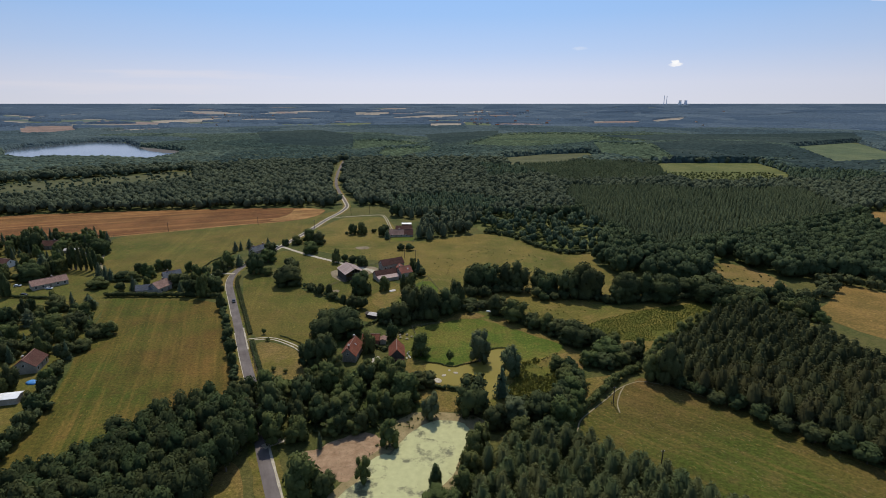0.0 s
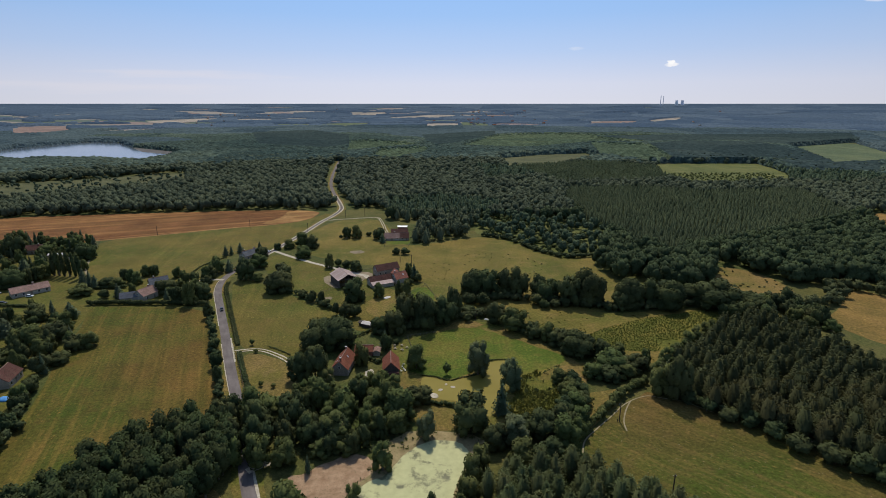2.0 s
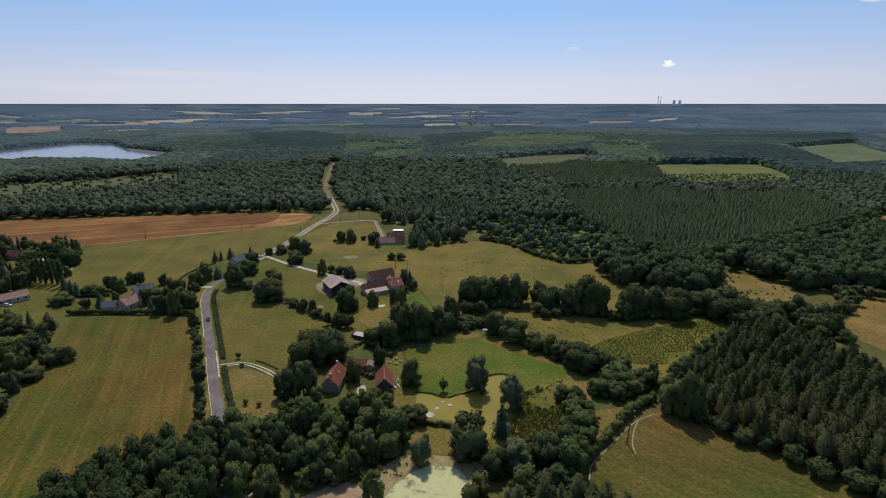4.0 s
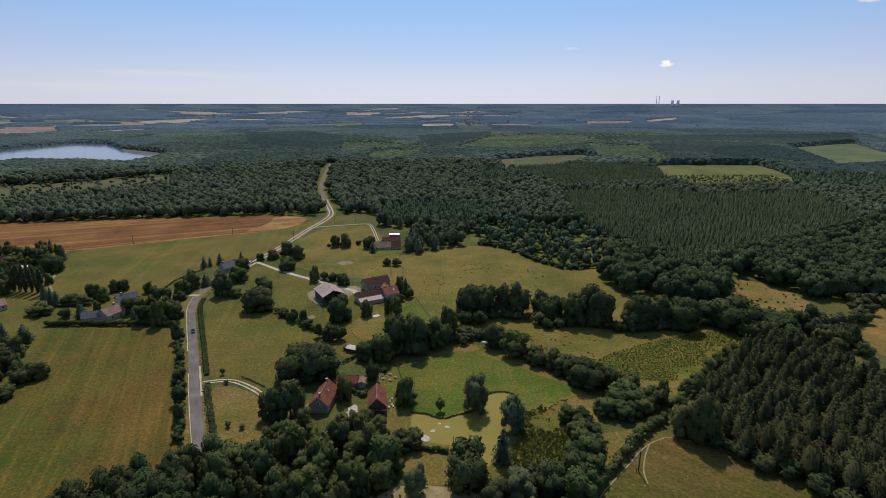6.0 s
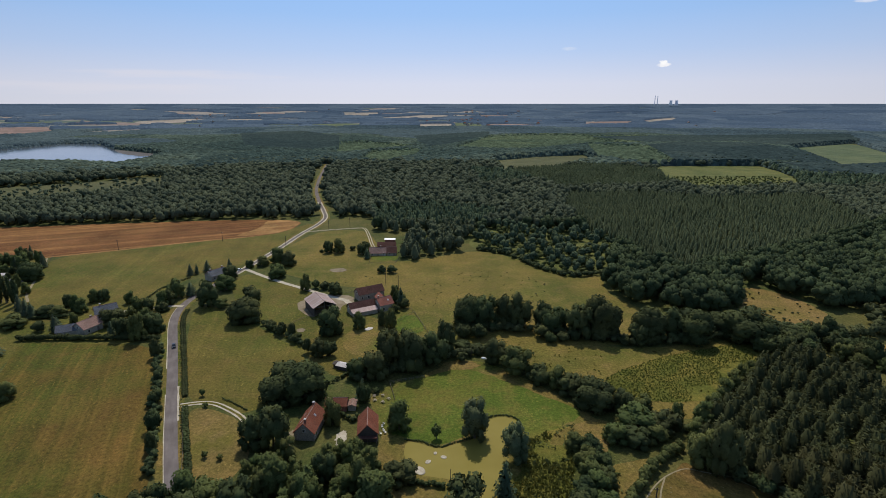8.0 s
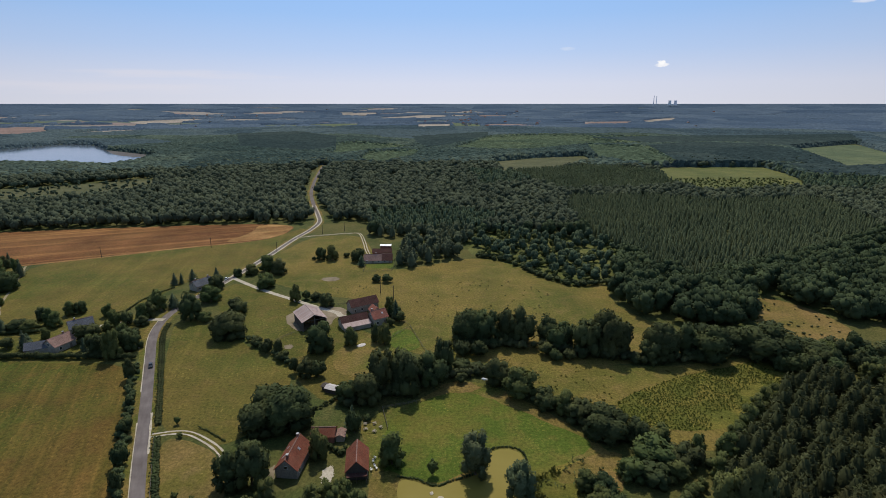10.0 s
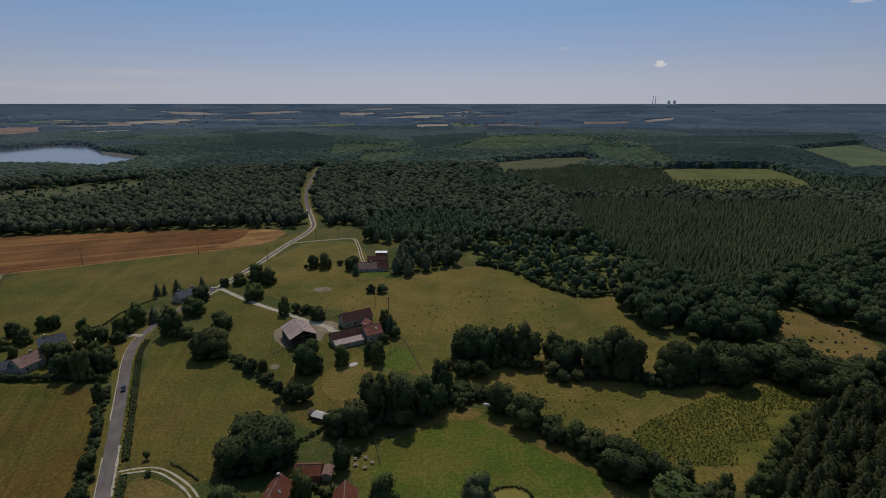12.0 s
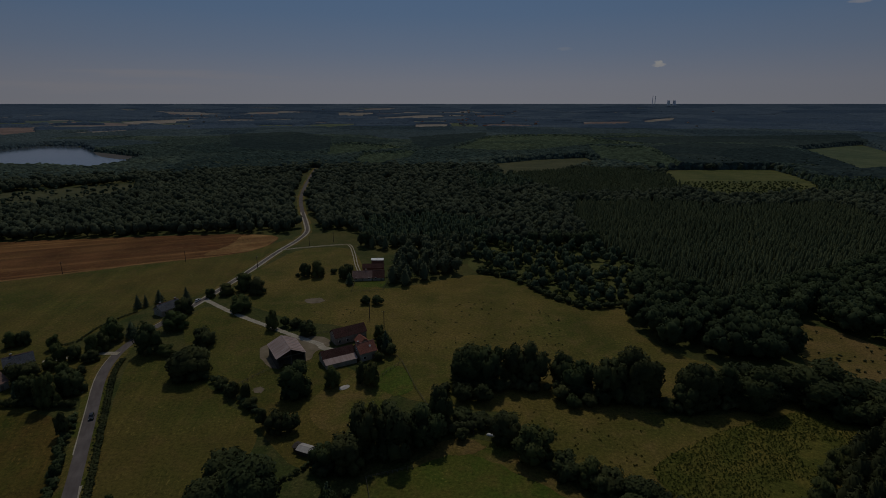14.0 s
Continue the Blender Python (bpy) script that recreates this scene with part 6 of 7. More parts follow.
house("hamlet_bungalow", "long bungalow with a faded pink-brown roof on a lawn", -227, 280, 48, 17, 8.0, 2.6, 4.8, M_RENDER, M_PINKTILE, "house", [(2, 0.4)])
house("hamlet_house", "house with a faded tiled roof behind a clipped hedge", -158.8, 272.0, 70, 9.0, 7.4, 3.0, 5.8, M_RENDER, M_PINKTILE, "house", [(2.5, 0.3)])
house("slate_annexe", "low annexe with a blue-grey slate roof", -165.2, 269.2, 24, 9.5, 5.6, 2.4, 4.6, M_RENDER, M_SLATE, "house", windows=False, cap=False)
house("hamlet_house", "grey-roofed house half hidden by trees", -161.5, 290.5, 40, 9.5, 7.0, 2.8, 5.6, M_RENDER, M_PINKTILE, "house", [(-2, 0.3)], front_roof=M_SLATE)
house("hamlet_house", "red-brown roofed house among tall trees", -284.5, 360.5, 10, 11, 7.5, 3.0, 5.6, M_RENDER, M_BROWNTILE, "house", [(3, 0.3)])
house("hamlet_house", "brown roofed house with a white gable", -283, 317, -14, 12, 7.5, 2.8, 5.2, M_FRAME, M_BROWNTILE, "house")
house("dark_red_house", "house with a dark red tiled roof beside the hedge", -163.5, 183.4, 104, 9.8, 8.2, 2.9, 6.0, M_RENDER, M_REDTILE, "house", [(-3, 0.4)], front_roof=M_BROWNTILE)
house("white_roofed_shed", "shed with a white sheet roof", -152.4, 159.4, 14, 6.5, 4.4, 2.4, 2.8, M_RENDER, M_WHITEROOF, "shed", windows=False, cap=False)
house("roadside_house", "grey-roofed house with a pale gable by the road", -129.8, 347.2, 58, 11, 6.8, 3.0, 5.6, M_RENDER, M_PINKTILE, "house", [(4.4, 0.2), (-3.5, 0.2)], front_roof=M_SLATE)
house("tin_shed", "little field shed with a bright metal roof", -34.6, 234.2, -24, 4.6, 3.0, 1.8, 2.3, M_DARKWOOD, M_PALEROOF, "shed", windows=False, cap=False)
house("tool_shed", "dark low shed beside the field shed", -37.2, 236.0, -24, 2.6, 2.4, 1.6, 2.0, M_DARKWOOD, M_DARKWOOD, "shed", windows=False, cap=False)
house("glasshouse_shed", "pale roofed outbuilding in the hamlet gardens", -262, 350, 10, 9, 4.0, 2.0, 2.8, M_RENDER, M_PALEROOF, "shed", windows=False, cap=False)
house("glasshouse_shed", "pale roofed outbuilding in the hamlet gardens", -243, 341, 14, 7, 4.0, 2.0, 2.8, M_RENDER, M_SLATE, "shed", windows=False, cap=False)


# ---- vehicles ----
def car(x, y, turn, paint, label):
    t = thing("car", x, y, turn, LIFT[0])
    t.scale = (0.88, 0.88, 0.92)
    bm = box_bm((-2.05, -0.85, 0.30), (2.05, 0.85, 0.88), 0.12)
    part("body", bm, paint, t)
    bm = bmesh.new()
    lo = [bm.verts.new((a, b, 0.86)) for a, b in ((-1.75, -0.78), (1.05, -0.78), (1.05, 0.78), (-1.75, 0.78))]
    hi = [bm.verts.new((a, b, 1.42)) for a, b in ((-1.35, -0.64), (0.35, -0.64), (0.35, 0.64), (-1.35, 0.64))]
    for i in range(4):
        j = (i + 1) % 4
        bm.faces.new((lo[i], lo[j], hi[j], hi[i]))
    bm.faces.new(hi)
    part("cabin_glass", bm, M_GLASS, t, "dark car windows")
    part("roof", box_bm((-1.33, -0.63, 1.40), (0.33, 0.63, 1.46), 0.02), paint, t)
    for wx in (-1.3, 1.3):
        for wy in (-0.78, 0.78):
            w = part("wheel", rod_bm((wx, wy - 0.1, 0.31), (wx, wy + 0.1, 0.31), 0.31, 0.31, 12), M_RUBBER, t)
            part("rim", rod_bm((wx, wy - 0.11, 0.31), (wx, wy + 0.11, 0.31), 0.18, 0.18, 8), M_METAL, w)
    for wy in (-0.6, 0.6):
        part("headlight", box_bm((2.0, wy - 0.18, 0.6), (2.08, wy + 0.18, 0.76)), M_FRAME, t)
    return tagged(t, label, "car")


car(-111.2, 254.6, -64, M_CARDARK, "dark car on the grey country road")
car(-121.5, 362.0, 80, M_CARWHITE, "white car at the farm lane junction")
car(-244.0, 278.5, 20, M_CARWHITE, "white car parked beside the bungalow")
car(-222.6, 273.9, 10, M_CARWHITE, "white car parked on the bungalow's lawn")
car(-229.0, 264.0, 0, M_CARDARK, "dark car parked near the garden hedge")


# ---- poles, fences, garden things ----
def utility_pole(x, y, h=7.4, turn=0):
    t = thing("utility_pole", x, y, turn)
    part("pole", rod_bm((0, 0, -0.4), (0.06, 0, h), 0.19, 0.14, 8), M_POLE, t)
    part("cross_arm", box_bm((-0.55, -0.06, h - 0.55), (0.55, 0.06, h - 0.43)), M_POLE, t)
    for dx in (-0.45, 0, 0.45):
        part("insulator", rod_bm((dx, 0, h - 0.43), (dx, 0, h - 0.26), 0.05, 0.035, 6), M_FRAME, t)
    tagged(t, "dark wooden utility pole standing in grass", "pole", "utility poles")


for x, y, h, turn in ((-225.5, 411, 7.6, 10), (-160, 434, 7.6, 10), (-108.4, 421, 7.6, 40), (-87, 474.5, 7.8, 0), (-71, 485, 7.8, 0), (-27, 337, 8.5, 20), (-18.9, 325.5, 8.5, 20), (58.3, 158.2, 6.9, 5), (61.4, 124.8, 6.5, 5)):
    utility_pole(x, y, h, turn)
guy = thing("pole_stay", 57.6, 158.0)
part("stub_post", rod_bm((0, 0, -0.2), (0.05, 0, 1.2), 0.12, 0.1, 6), M_POLE, guy)
tagged(guy, "short dark stub post beside the utility pole", "post")


def fence(line, label, every=2.6, h=1.15, rails=2):
    pts = [Vector(p) for p in line]
    t = new("fence")
    spots = []
    for a, b in zip(pts, pts[1:]):
        k = max(1, round((b - a).length / every))
        spots += [a.lerp(b, i / k) for i in range(k)]
    spots.append(pts[-1])
    for p in spots:
        part("post", rod_bm((p.x, p.y, -0.3), (p.x, p.y, h), 0.07, 0.06, 5), M_FENCE, t)
    for a, b in zip(spots, spots[1:]):
        for k in range(rails):
            z = h * (0.5 + 0.4 * k)
            part("rail", rod_bm((a.x, a.y, z), (b.x, b.y, z), 0.04, 0.04, 4), M_FENCE, t)
    tagged(t, label, "fence", "field fences")


fence([(-24, 276), (-15.7, 280.2), (-8.7, 291.3), (-13.1, 299.7), (-17, 306)], "grey post and rail garden fence")
fence([(-8.7, 291.3), (-2.7, 270.8), (2, 258)], "grey post and rail pasture fence")
fence([(-72, 270), (-65.6, 279.8), (-57.9, 290)], "dark paddock fence near the barn")
fence([(-42, 396), (-41.4, 374), (-23.8, 376), (-22, 392)], "garden fence of the northern farm")
fence([(-12.6, 210.8), (-14.0, 216.8), (-15.4, 222.6), (-9.5, 224.5), (-2.4, 226.7)], "short wooden post fence beside the picnic tables", 1.6, 1.1)
fence([(-50, 318), (-42, 321), (-40, 316)], "yard fence behind the barn")
fence([(-86, 208), (-80, 195), (-73, 180), (-68, 168)], "low roadside wire fence on wooden posts", 3.2, 1.0)
fence([(-260, 394), (-248, 368), (-238, 345)], "fence between pasture and hamlet", 4.0, 1.1)


def picnic_table(x, y, turn, top):
    t = thing("picnic_table", x, y, turn, LIFT[0])
    t.scale = (0.62, 0.62, 0.8)
    part("tabletop", box_bm((-0.9, -0.55, 0.70), (0.9, 0.55, 0.78), 0.02), top, t)
    for side in (-1, 1):
        part("bench", box_bm((-0.9, side * 0.95 - 0.15, 0.40), (0.9, side * 0.95 + 0.15, 0.46), 0.01), M_TABLE, t)
        part("leg", rod_bm((side * 0.6, -0.9, 0), (side * 0.6, 0.3, 0.72), 0.05, 0.05, 5), M_TABLE, t)
        part("leg", rod_bm((side * 0.6, 0.9, 0), (side * 0.6, -0.3, 0.72), 0.05, 0.05, 5), M_TABLE, t)
    tagged(t, "wooden picnic table with benches on worn grass", "table", "picnic tables")


for i, (x, y) in enumerate(((-20.2, 213.5), (-17.2, 213.8), (-14.9, 211.6), (-16.8, 209.4), (-19.7, 210.6))):
    picnic_table(x, y, 25 * i, M_TABLE)


def garden_chair(x, y, turn):
    t = thing("garden_chair", x, y, turn, LIFT[0])
    part("seat", box_bm((-0.3, -0.3, 0.40), (0.3, 0.3, 0.46), 0.02), M_WHITE, t)
    part("backrest", box_bm((-0.3, 0.26, 0.46), (0.3, 0.34, 0.95), 0.02), M_WHITE, t)
    for sx in (-0.26, 0.26):
        for sy in (-0.26, 0.26):
            part("leg", rod_bm((sx, sy, 0), (sx, sy, 0.42), 0.03, 0.03, 5), M_WHITE, t)
        part("armrest", box_bm((sx - 0.03, -0.28, 0.62), (sx + 0.03, 0.3, 0.66)), M_WHITE, t)
    tagged(t, "white plastic garden chair beside the cottage", "chair", "white garden chairs")


for i, (x, y) in enumerate(((-15.6, 194.9), (-14.9, 192.9), (-15.7, 191.2), (-14.3, 191.8), (-15.2, 196.6))):
    garden_chair(x, y, 40 * i)


def mound(name, x, y, rx, ry, h, mat, label, category, z=0.0, seed=0):
    """A low irregular heap or patch with depth."""
    rnd = random.Random(seed)
    bm = bmesh.new()
    bmesh.ops.create_uvsphere(bm, u_segments=16, v_segments=8, radius=1)
    for v in bm.verts:
        k = 1 + 0.18 * noise.noise(v.co * 2.3 + Vector((seed, 0, 0)))
        v.co = Vector((v.co.x * rx * k, v.co.y * ry * k, max(v.co.z, -0.2) * h * k))
    ob = part(name, bm, mat, None, "", True)
    ob.matrix_basis = pose(x, y, z, 0, 0, rnd.uniform(0, 360))
    return tagged(ob, label, category)


for i, (x, y, rx) in enumerate(((-2.9, 174.1, 2.0), (-0.5, 177.9, 1.0), (4.1, 179.9, 1.0), (1.6, 181.8, 0.7))):
    mound("water_lily_mat", x, y, rx, rx * 0.75, 0.12, M_GRAVEL, "pale floating mat of water plants on the pond", "water plants", LIFT[0], i)["group"] = "floating mats"
mound("pool_cover", -29.2, 272.0, 2.3, 1.5, 0.16, M_PALEROOF, "pale oval pool cover on the farm lawn", "pool", LIFT[0] - 0.02, 5)


def blob(x, y, rx, ry, seed):
    r = np.random.RandomState(seed)
    return [(x + rx * math.cos(a) * k, y + ry * math.sin(a) * k) for a, k in zip(np.linspace(0, 2 * math.pi, 12, endpoint=False), r.uniform(0.82, 1.1, 12))]


for x, y, rx, ry, mat, label, seed in (
        (-59.4, 361.5, 5.5, 4.5, M_DIRT, "trodden bare hollow in the meadow", 6), (-60.6, 271, 2.2, 2.2, M_DIRT, "trodden bare patch in the paddock", 7),
        (-28.0, 189.5, 1.9, 4.6, M_GRAVEL, "pale sandy forecourt between the cottages", 9),
        (-44.4, 189, 1.6, 5, M_DIRT, "sandy strip beside the cottage", 10), (-17, 212, 4.6, 3.2, M_PONDGRASS, "worn grass around the picnic tables", 11),
        (12, 236, 8, 4, M_DRY, "dry worn grass at the lawn's upper edge", 13),
        (50, 186, 6, 5, M_DRY, "dry rough grass beside the thicket", 14)):
    sheet("worn_ground", blob(x, y, rx, ry, seed), mat, label, "ground patch")
sheet("worn_ground", [(-71.8, 305), (-67.8, 310.7), (-64, 301), (-60, 293), (-56, 290), (-58.4, 285.5), (-65.4, 292)], M_DIRT, "trodden dirt around the barn's open end", "ground patch")
sheet("farm_green", [(-17, 285.5), (-9, 290), (-1.8, 269.2), (-11.2, 265), (-17.3, 272)], M_LAWN, "bright lawn inside the farm's wire fence", "lawn")
mound("white_trough", 21.9, 241.8, 1.4, 0.6, 0.6, M_WHITE, "white trough at the pasture's corner", "trough", 0.0, 11)
mound("blue_pool_cover", -154.6, 172.4, 2.6, 1.7, 0.9, M_BLUE, "bright blue covered garden pool", "pool", 0.0, 12)
mound("blue_awning", -224.6, 284.0, 1.8, 1.2, 2.2, M_BLUE, "blue tarpaulin beside the bungalow", "tarpaulin", 0.0, 13)
trunk = thing("dead_tree", 16.5, 242.1)
part("trunk", rod_bm((0, 0, -0.2), (0.2, 0, 4.6), 0.14, 0.05, 6), M_POLE, trunk)
for dx, dz in ((0.9, 3.4), (-0.8, 3.0), (0.6, 4.2)):
    part("branch", rod_bm((0.1, 0, dz - 1), (dx, 0.2, dz), 0.05, 0.02, 5), M_POLE, trunk)
tagged(trunk, "thin dead tree at the lawn's upper edge", "tree")
stake = thing("pond_stake", 5.8, 169.5)
part("stake", rod_bm((0, 0, -0.3), (0.05, 0, 4.2), 0.10, 0.07, 6), M_POLE, stake)
tagged(stake, "dark wooden stake standing at the pond's edge", "post")


# ---- hedges, reeds, tussocks ----
SHRUB = [lobed_crown(s, 2, 75, 0.21, 0.04, ICO1, 0.5, (0.45, 0.6)) for s in (161, 162, 163)]


ARCH = [(-30.7, 202.7), (-27.4, 199.6), (-25.3, 198.5), (-24.5, 201.0)]


def hedge(name, line, spacing, h, r, mat, label, seed, jitter=0.25, kind=""):
    pts = smooth_line(line, spacing)
    rnd = np.random.RandomState(seed)
    p = np.array(pts) + rnd.normal(0, jitter, (len(pts), 2))
    v, f, q = spread_crowns(SHRUB, p[:, 0], p[:, 1], h * rnd.uniform(0.85, 1.12, len(p)), r * rnd.uniform(0.85, 1.15, len(p)), rnd)
    t = new(name)
    shared("foliage", mesh_of("foliage", v, f, q, mat), t)
    tagged(t, label, "hedge")


hedge("clipped_hedge", [(-183, 262), (-160, 262.5), (-121, 261)], 0.9, 2.9, 1.45, M_DARKOAK, "long dark clipped hedge between hay field and gardens", 1, 0.06)
hedge("clipped_hedge", [(-194, 286), (-179, 288)], 1.3, 2.2, 1.2, M_LEAF, "dark clipped garden hedge", 2, 0.1)
hedge("clipped_hedge", [(-241, 262), (-212, 259)], 1.3, 1.8, 1.2, M_LEAF, "dark garden hedge below the bungalow", 3, 0.1)
for lo, hi in ((212, 296), (150, 207)):
    for off in (3.9, 4.8):
        hedge("ditch_hedge", beside(ROAD, off, lo, hi), 0.8, 1.15, 0.8, M_LEAF, "low continuous green hedge beside the roadside ditch", int(lo + off), 0.07)
hedge("roadside_hedge", [(-117, 254), (-110, 238), (-103, 225), (-97, 211), (-90, 196), (-84.5, 184), (-79, 173)], 1.5, 2.8, 1.5, M_WOOD, "loose roadside hedge between road and hay field", 17, 0.6)
hedge("ditch_weeds", beside(ROAD, 2.9, 170, 292), 1.6, 0.45, 0.3, M_WOOD, "thin dark line of weeds in the roadside ditch", 44, 0.25)
hedge("pasture_hedge", [(-158.9, 309.6), (-154, 313.3), (-153.7, 326.6), (-150.9, 337.4), (-145.6, 347.7)], 1.0, 1.1, 0.6, M_WOOD, "thin dark hedge between pasture and gardens", 46, 0.2)
hedge("drive_hedge", [(-74, 213), (-69, 210), (-63, 205.5)], 0.8, 0.7, 0.45, M_LEAF, "short low hedge beside the cottage drive", 45, 0.1)
hedge("field_hedge", [(-100, 296), (-92, 284), (-82, 279), (-74, 272), (-64, 263), (-56, 255)], 2.2, 3.2, 1.7, M_WOOD, "bushy hedge between two pastures", 6, 0.6)
hedge("garden_hedge", [(-40, 221), (-35, 226), (-31, 232)], 1.2, 1.6, 0.9, M_LEAF, "low garden hedge behind the cottages", 7, 0.2)
hedge("arched_hedge", ARCH, 0.8, 1.9, 0.9, M_DARKOAK, "dark curved hedge around the cottage forecourt", 48, 0.1)
hedge("pond_hedge", [(-6, 168.5), (3, 167.5), (8, 166)], 0.8, 1.7, 0.9, M_LEAF, "dark hedge along the pond's bank", 8, 0.2)
hedge("pond_plants", [(-8, 188.5), (-2.7, 187.3), (2.8, 184.6), (7, 186.4), (13, 188.9), (16, 192.5), (17.4, 198), (21, 200.6), (26, 200.8), (29, 198.5), (29.8, 194)], 0.5, 0.6, 0.42, M_LEAF, "dark fringe of plants along the pond's bank", 16, 0.15)
hedge("belt_undergrowth", [(8, 268), (30, 269), (50, 266), (68, 260), (90, 254), (112, 255), (132, 259)], 2.2, 4.4, 2.7, M_WOOD, "thick undergrowth below the oak belt", 9, 0.9)
hedge("belt_undergrowth", [(-28, 224), (-16, 229), (-5, 232), (8, 243), (22, 246)], 2.2, 4.0, 2.4, M_WOOD, "thick undergrowth below the tree belt", 10, 0.8)
hedge("belt_undergrowth", [(30, 233), (44, 221), (54, 210), (68, 200), (82, 192)], 2.3, 3.0, 1.9, M_WOOD, "thick undergrowth along the hedgerow", 11, 0.8)
hedge("belt_undergrowth", [(84, 171), (96, 162), (110, 148), (124, 130), (136, 112)], 2.2, 3.4, 2.1, M_WOOD, "bushes along the plantation's edge", 12, 0.7)
hedge("forest_fringe", [(34, 406), (54, 392), (68, 364), (86, 347), (106, 350)], 2.4, 3.6, 2.4, M_WOOD, "bushy fringe of the scrubland", 13, 0.9)
hedge("forest_fringe", [(140, 268), (160, 262), (180, 262), (205, 262), (222, 285), (245, 276)], 2.6, 6.5, 3.3, M_WOOD, "bushy belt below the woodland clearing", 14, 1.8)
hedge("hamlet_hedge", [(-150, 178), (-141, 160), (-134, 146), (-134, 132), (-140, 118)], 1.9, 4.5, 2.3, M_WOOD, "overgrown hedge between hay field and gardens", 15, 0.9)

TUFT = [clumps(np.random.RandomState(s), np.random.RandomState(s).normal(0, 0.45, (9, 3)) * [1, 1, 0.3] + [0, 0, 0.45], np.random.RandomState(s + 1).normal(0, 1, (9, 3)), 0.4) for s in (201, 202)]


def tufts(name, poly, spacing, share, size, height, mat, label, seed, patchy=0.35):
    x, y, rnd = scatter(poly, spacing, seed, 0.5)
    k = (rnd.uniform(0, 1, len(x)) < share) & ~inside(x, y, rounded(NEAR_POND)) & ~inside(x, y, rounded(POND)) & (value_noise(x / 9, y / 9, seed) > patchy)
    x, y = x[k], y[k]
    v, f, q = spread_crowns(TUFT, x, y, rnd.uniform(*height, len(x)), rnd.uniform(*size, len(x)), rnd)
    tagged(new(name, mesh_of(name, v, f, q, mat)), label, "plants", kind="stuff")


hedge("path_hedge", [(43, 149), (49.5, 157.5), (56.5, 165.5), (64, 173), (71, 179), (76, 182)], 1.7, 3.7, 1.8, M_LEAF_LIGHT, "bushy hedge beside the trodden path", 19, 0.45)
tufts("tall_reeds", REED_BED, 1.0, 0.9, (0.5, 0.9), (0.8, 1.8), M_SEDGE, "tall olive reeds beside the fish pond", 28)
tufts("reed_bushes", REED_BED, 3.2, 0.5, (0.9, 1.7), (0.8, 2.2), M_LEAF_LIGHT, "low green bushes among the reeds", 29)
tufts("straw_wisps", MOWN, 1.7, 0.4, (0.15, 0.4), (0.05, 0.12), M_WISP, "pale wisps of cut hay lying in rows", 30)
tufts("reed_tufts", REEDS, 0.9, 0.9, (0.22, 0.5), (0.4, 0.85), M_SEDGE, "dark tufts of reed and sedge in the damp meadow", 21, 0.24)
tufts("sedge_tufts", MARSH, 2.4, 0.4, (0.3, 0.6), (0.4, 0.8), M_SEDGE, "scattered sedge tufts in the damp meadow", 22)
tufts("meadow_tussocks", [(-10, 340), (30, 360), (70, 345), (60, 300), (-5, 300)], 4.0, 0.35, (0.4, 0.8), (0.4, 0.8), M_WOOD, "dark tussocks dotted over the meadow", 23)
tufts("meadow_tussocks", [(-60, 352), (-30, 350), (-25, 330), (-55, 335)], 4.0, 0.3, (0.3, 0.7), (0.4, 0.8), M_WOOD, "dark tussocks dotted over the farm meadow", 24)
tufts("bank_plants", BANK, 1.8, 0.35, (0.4, 1.0), (0.5, 1.4), M_LEAF_LIGHT, "weeds along the pond's bank", 25)
tufts("thicket_undergrowth", [(42, 186), (52, 184), (53, 172), (50, 160), (44, 150), (30, 148), (26, 154), (38, 158), (43, 170)], 2.0, 0.75, (0.9, 1.8), (1.0, 2.4), M_LEAF_LIGHT, "rough overgrown thicket of brambles and saplings", 26)
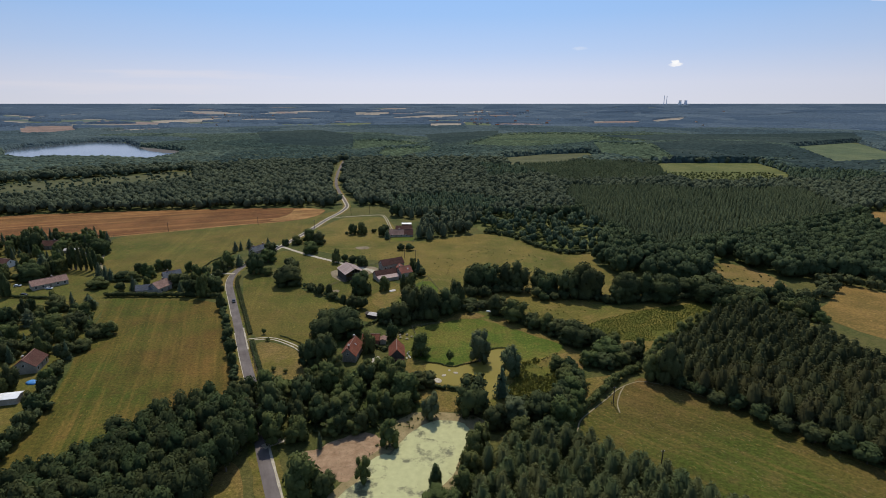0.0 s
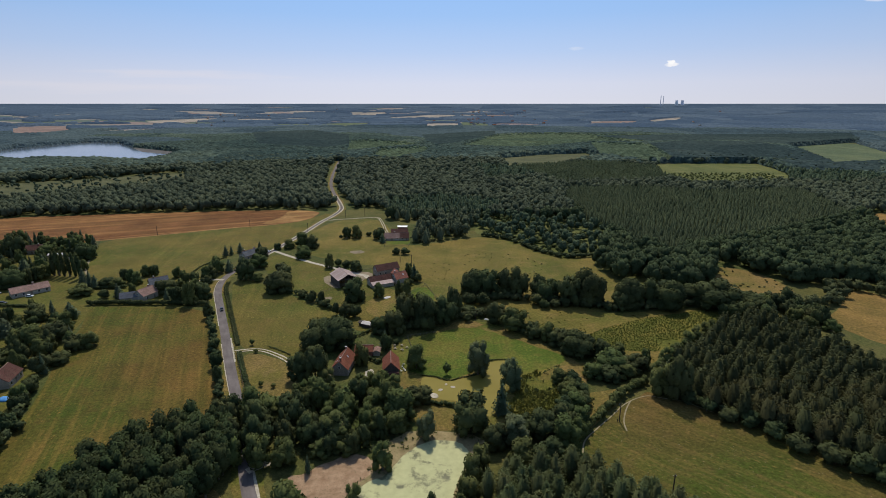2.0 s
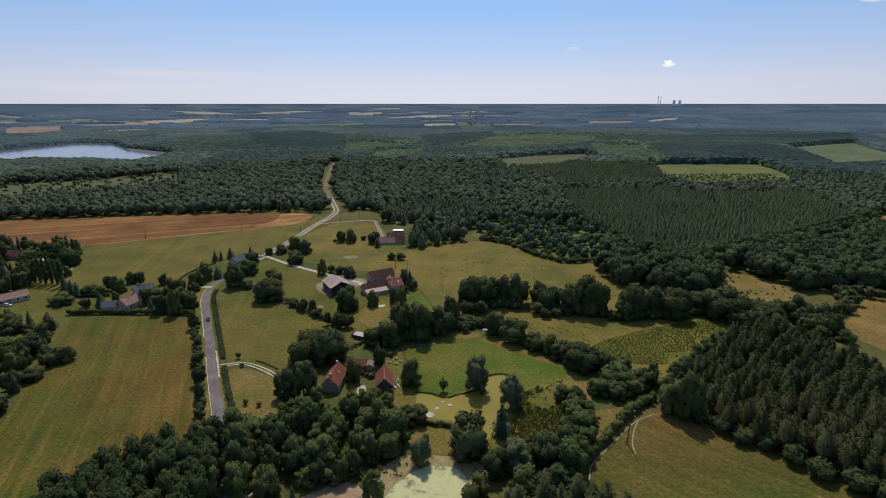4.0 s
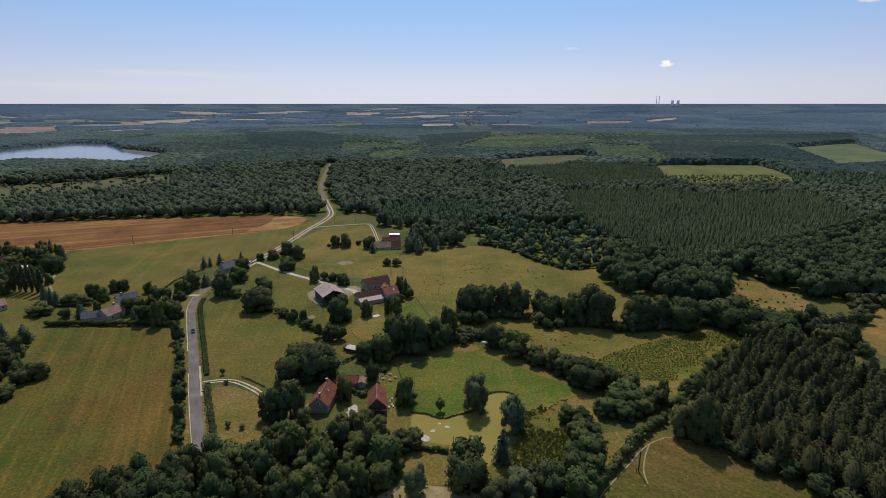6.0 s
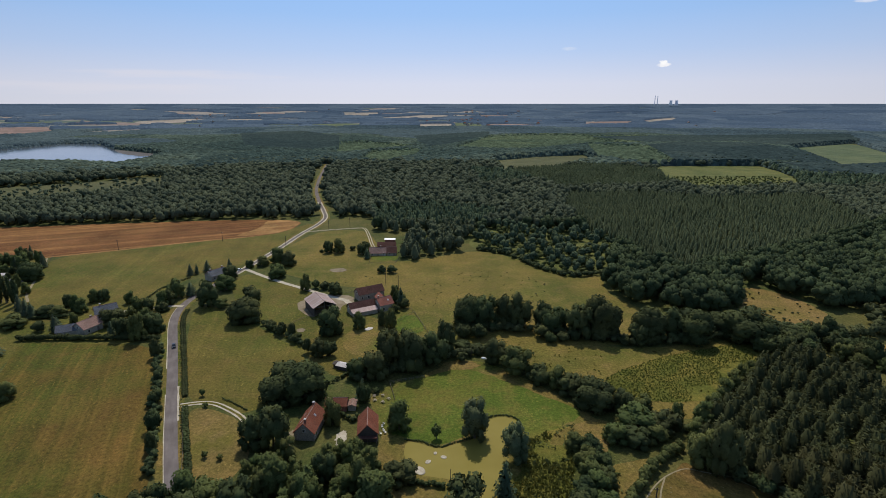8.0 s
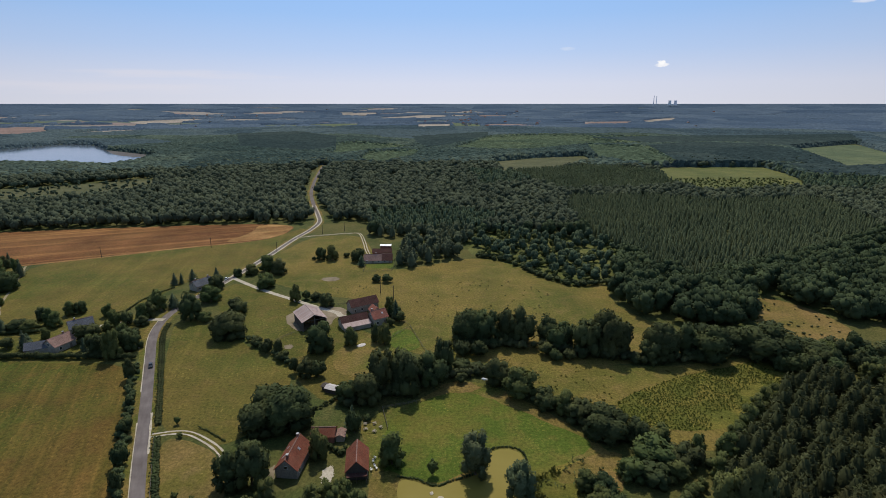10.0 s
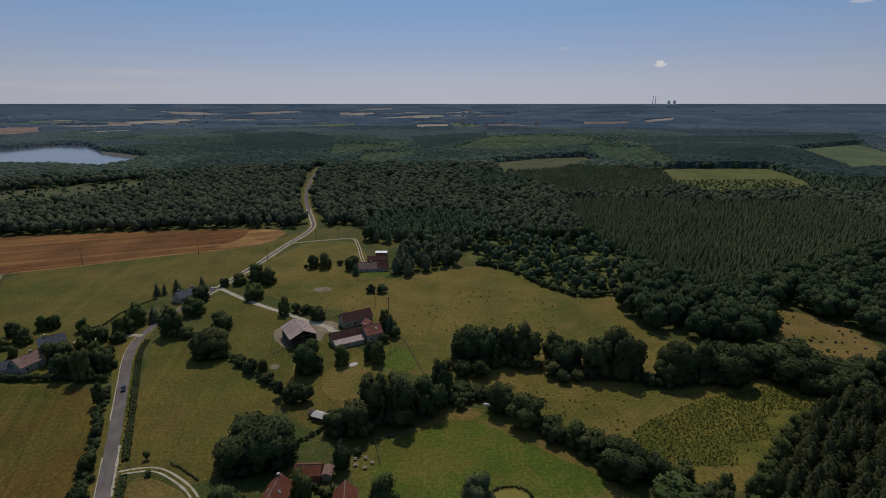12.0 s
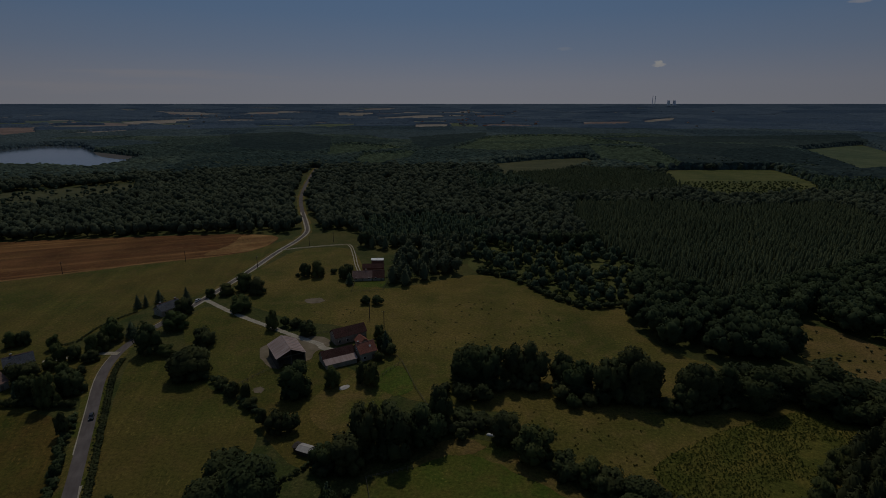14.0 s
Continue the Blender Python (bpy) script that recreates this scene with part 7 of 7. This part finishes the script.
tufts("grove_undergrowth", [(-62, 160), (-40, 176), (-12, 168), (-6, 156), (-18, 144), (-48, 140)], 2.2, 0.7, (0.8, 1.7), (0.8, 2.0), M_WOOD, "undergrowth beneath the grove", 27)


# ---- skyline ----
def cooling_tower(x, y, z, h, r):
    bm = bmesh.new()
    rows = []
    for i in range(9):
        k = i / 8
        rr = r * (0.62 + 0.38 * (1 - k) ** 2 + 0.10 * max(0, k - 0.75) * 4)
        rows.append([bm.verts.new((rr * math.cos(2 * math.pi * j / 20), rr * math.sin(2 * math.pi * j / 20), h * k)) for j in range(20)])
    for a, b in zip(rows, rows[1:]):
        for j in range(20):
            bm.faces.new((a[j], a[(j + 1) % 20], b[(j + 1) % 20], b[j]))
    t = thing("cooling_tower", x, y, 0, z)
    part("shell", bm, M_FARTOWER, t, "", True)
    part("rim", rod_bm((0, 0, h - 2), (0, 0, h + 0.5), r * 0.74, r * 0.74, 20), M_FARTOWER, t)
    tagged(t, "grey concrete cooling tower on the far skyline", "tower", "power station towers")


def stack(x, y, z, h):
    t = thing("power_station_chimney", x, y, 0, z)
    part("shaft", rod_bm((0, 0, 0), (0, 0, h), 3.0, 2.0, 10), M_FARTOWER, t)
    part("top_band", rod_bm((0, 0, h - 6), (0, 0, h), 2.4, 2.4, 10), M_FARTOWER, t)
    tagged(t, "slender haze-paled chimney on the far skyline", "chimney", "power station chimneys")


stack(1778, 4350, 91, 74)
stack(1796, 4343, 91, 70)
cooling_tower(1888, 4304, 91, 36, 15)
cooling_tower(1926, 4287, 91, 36, 15)


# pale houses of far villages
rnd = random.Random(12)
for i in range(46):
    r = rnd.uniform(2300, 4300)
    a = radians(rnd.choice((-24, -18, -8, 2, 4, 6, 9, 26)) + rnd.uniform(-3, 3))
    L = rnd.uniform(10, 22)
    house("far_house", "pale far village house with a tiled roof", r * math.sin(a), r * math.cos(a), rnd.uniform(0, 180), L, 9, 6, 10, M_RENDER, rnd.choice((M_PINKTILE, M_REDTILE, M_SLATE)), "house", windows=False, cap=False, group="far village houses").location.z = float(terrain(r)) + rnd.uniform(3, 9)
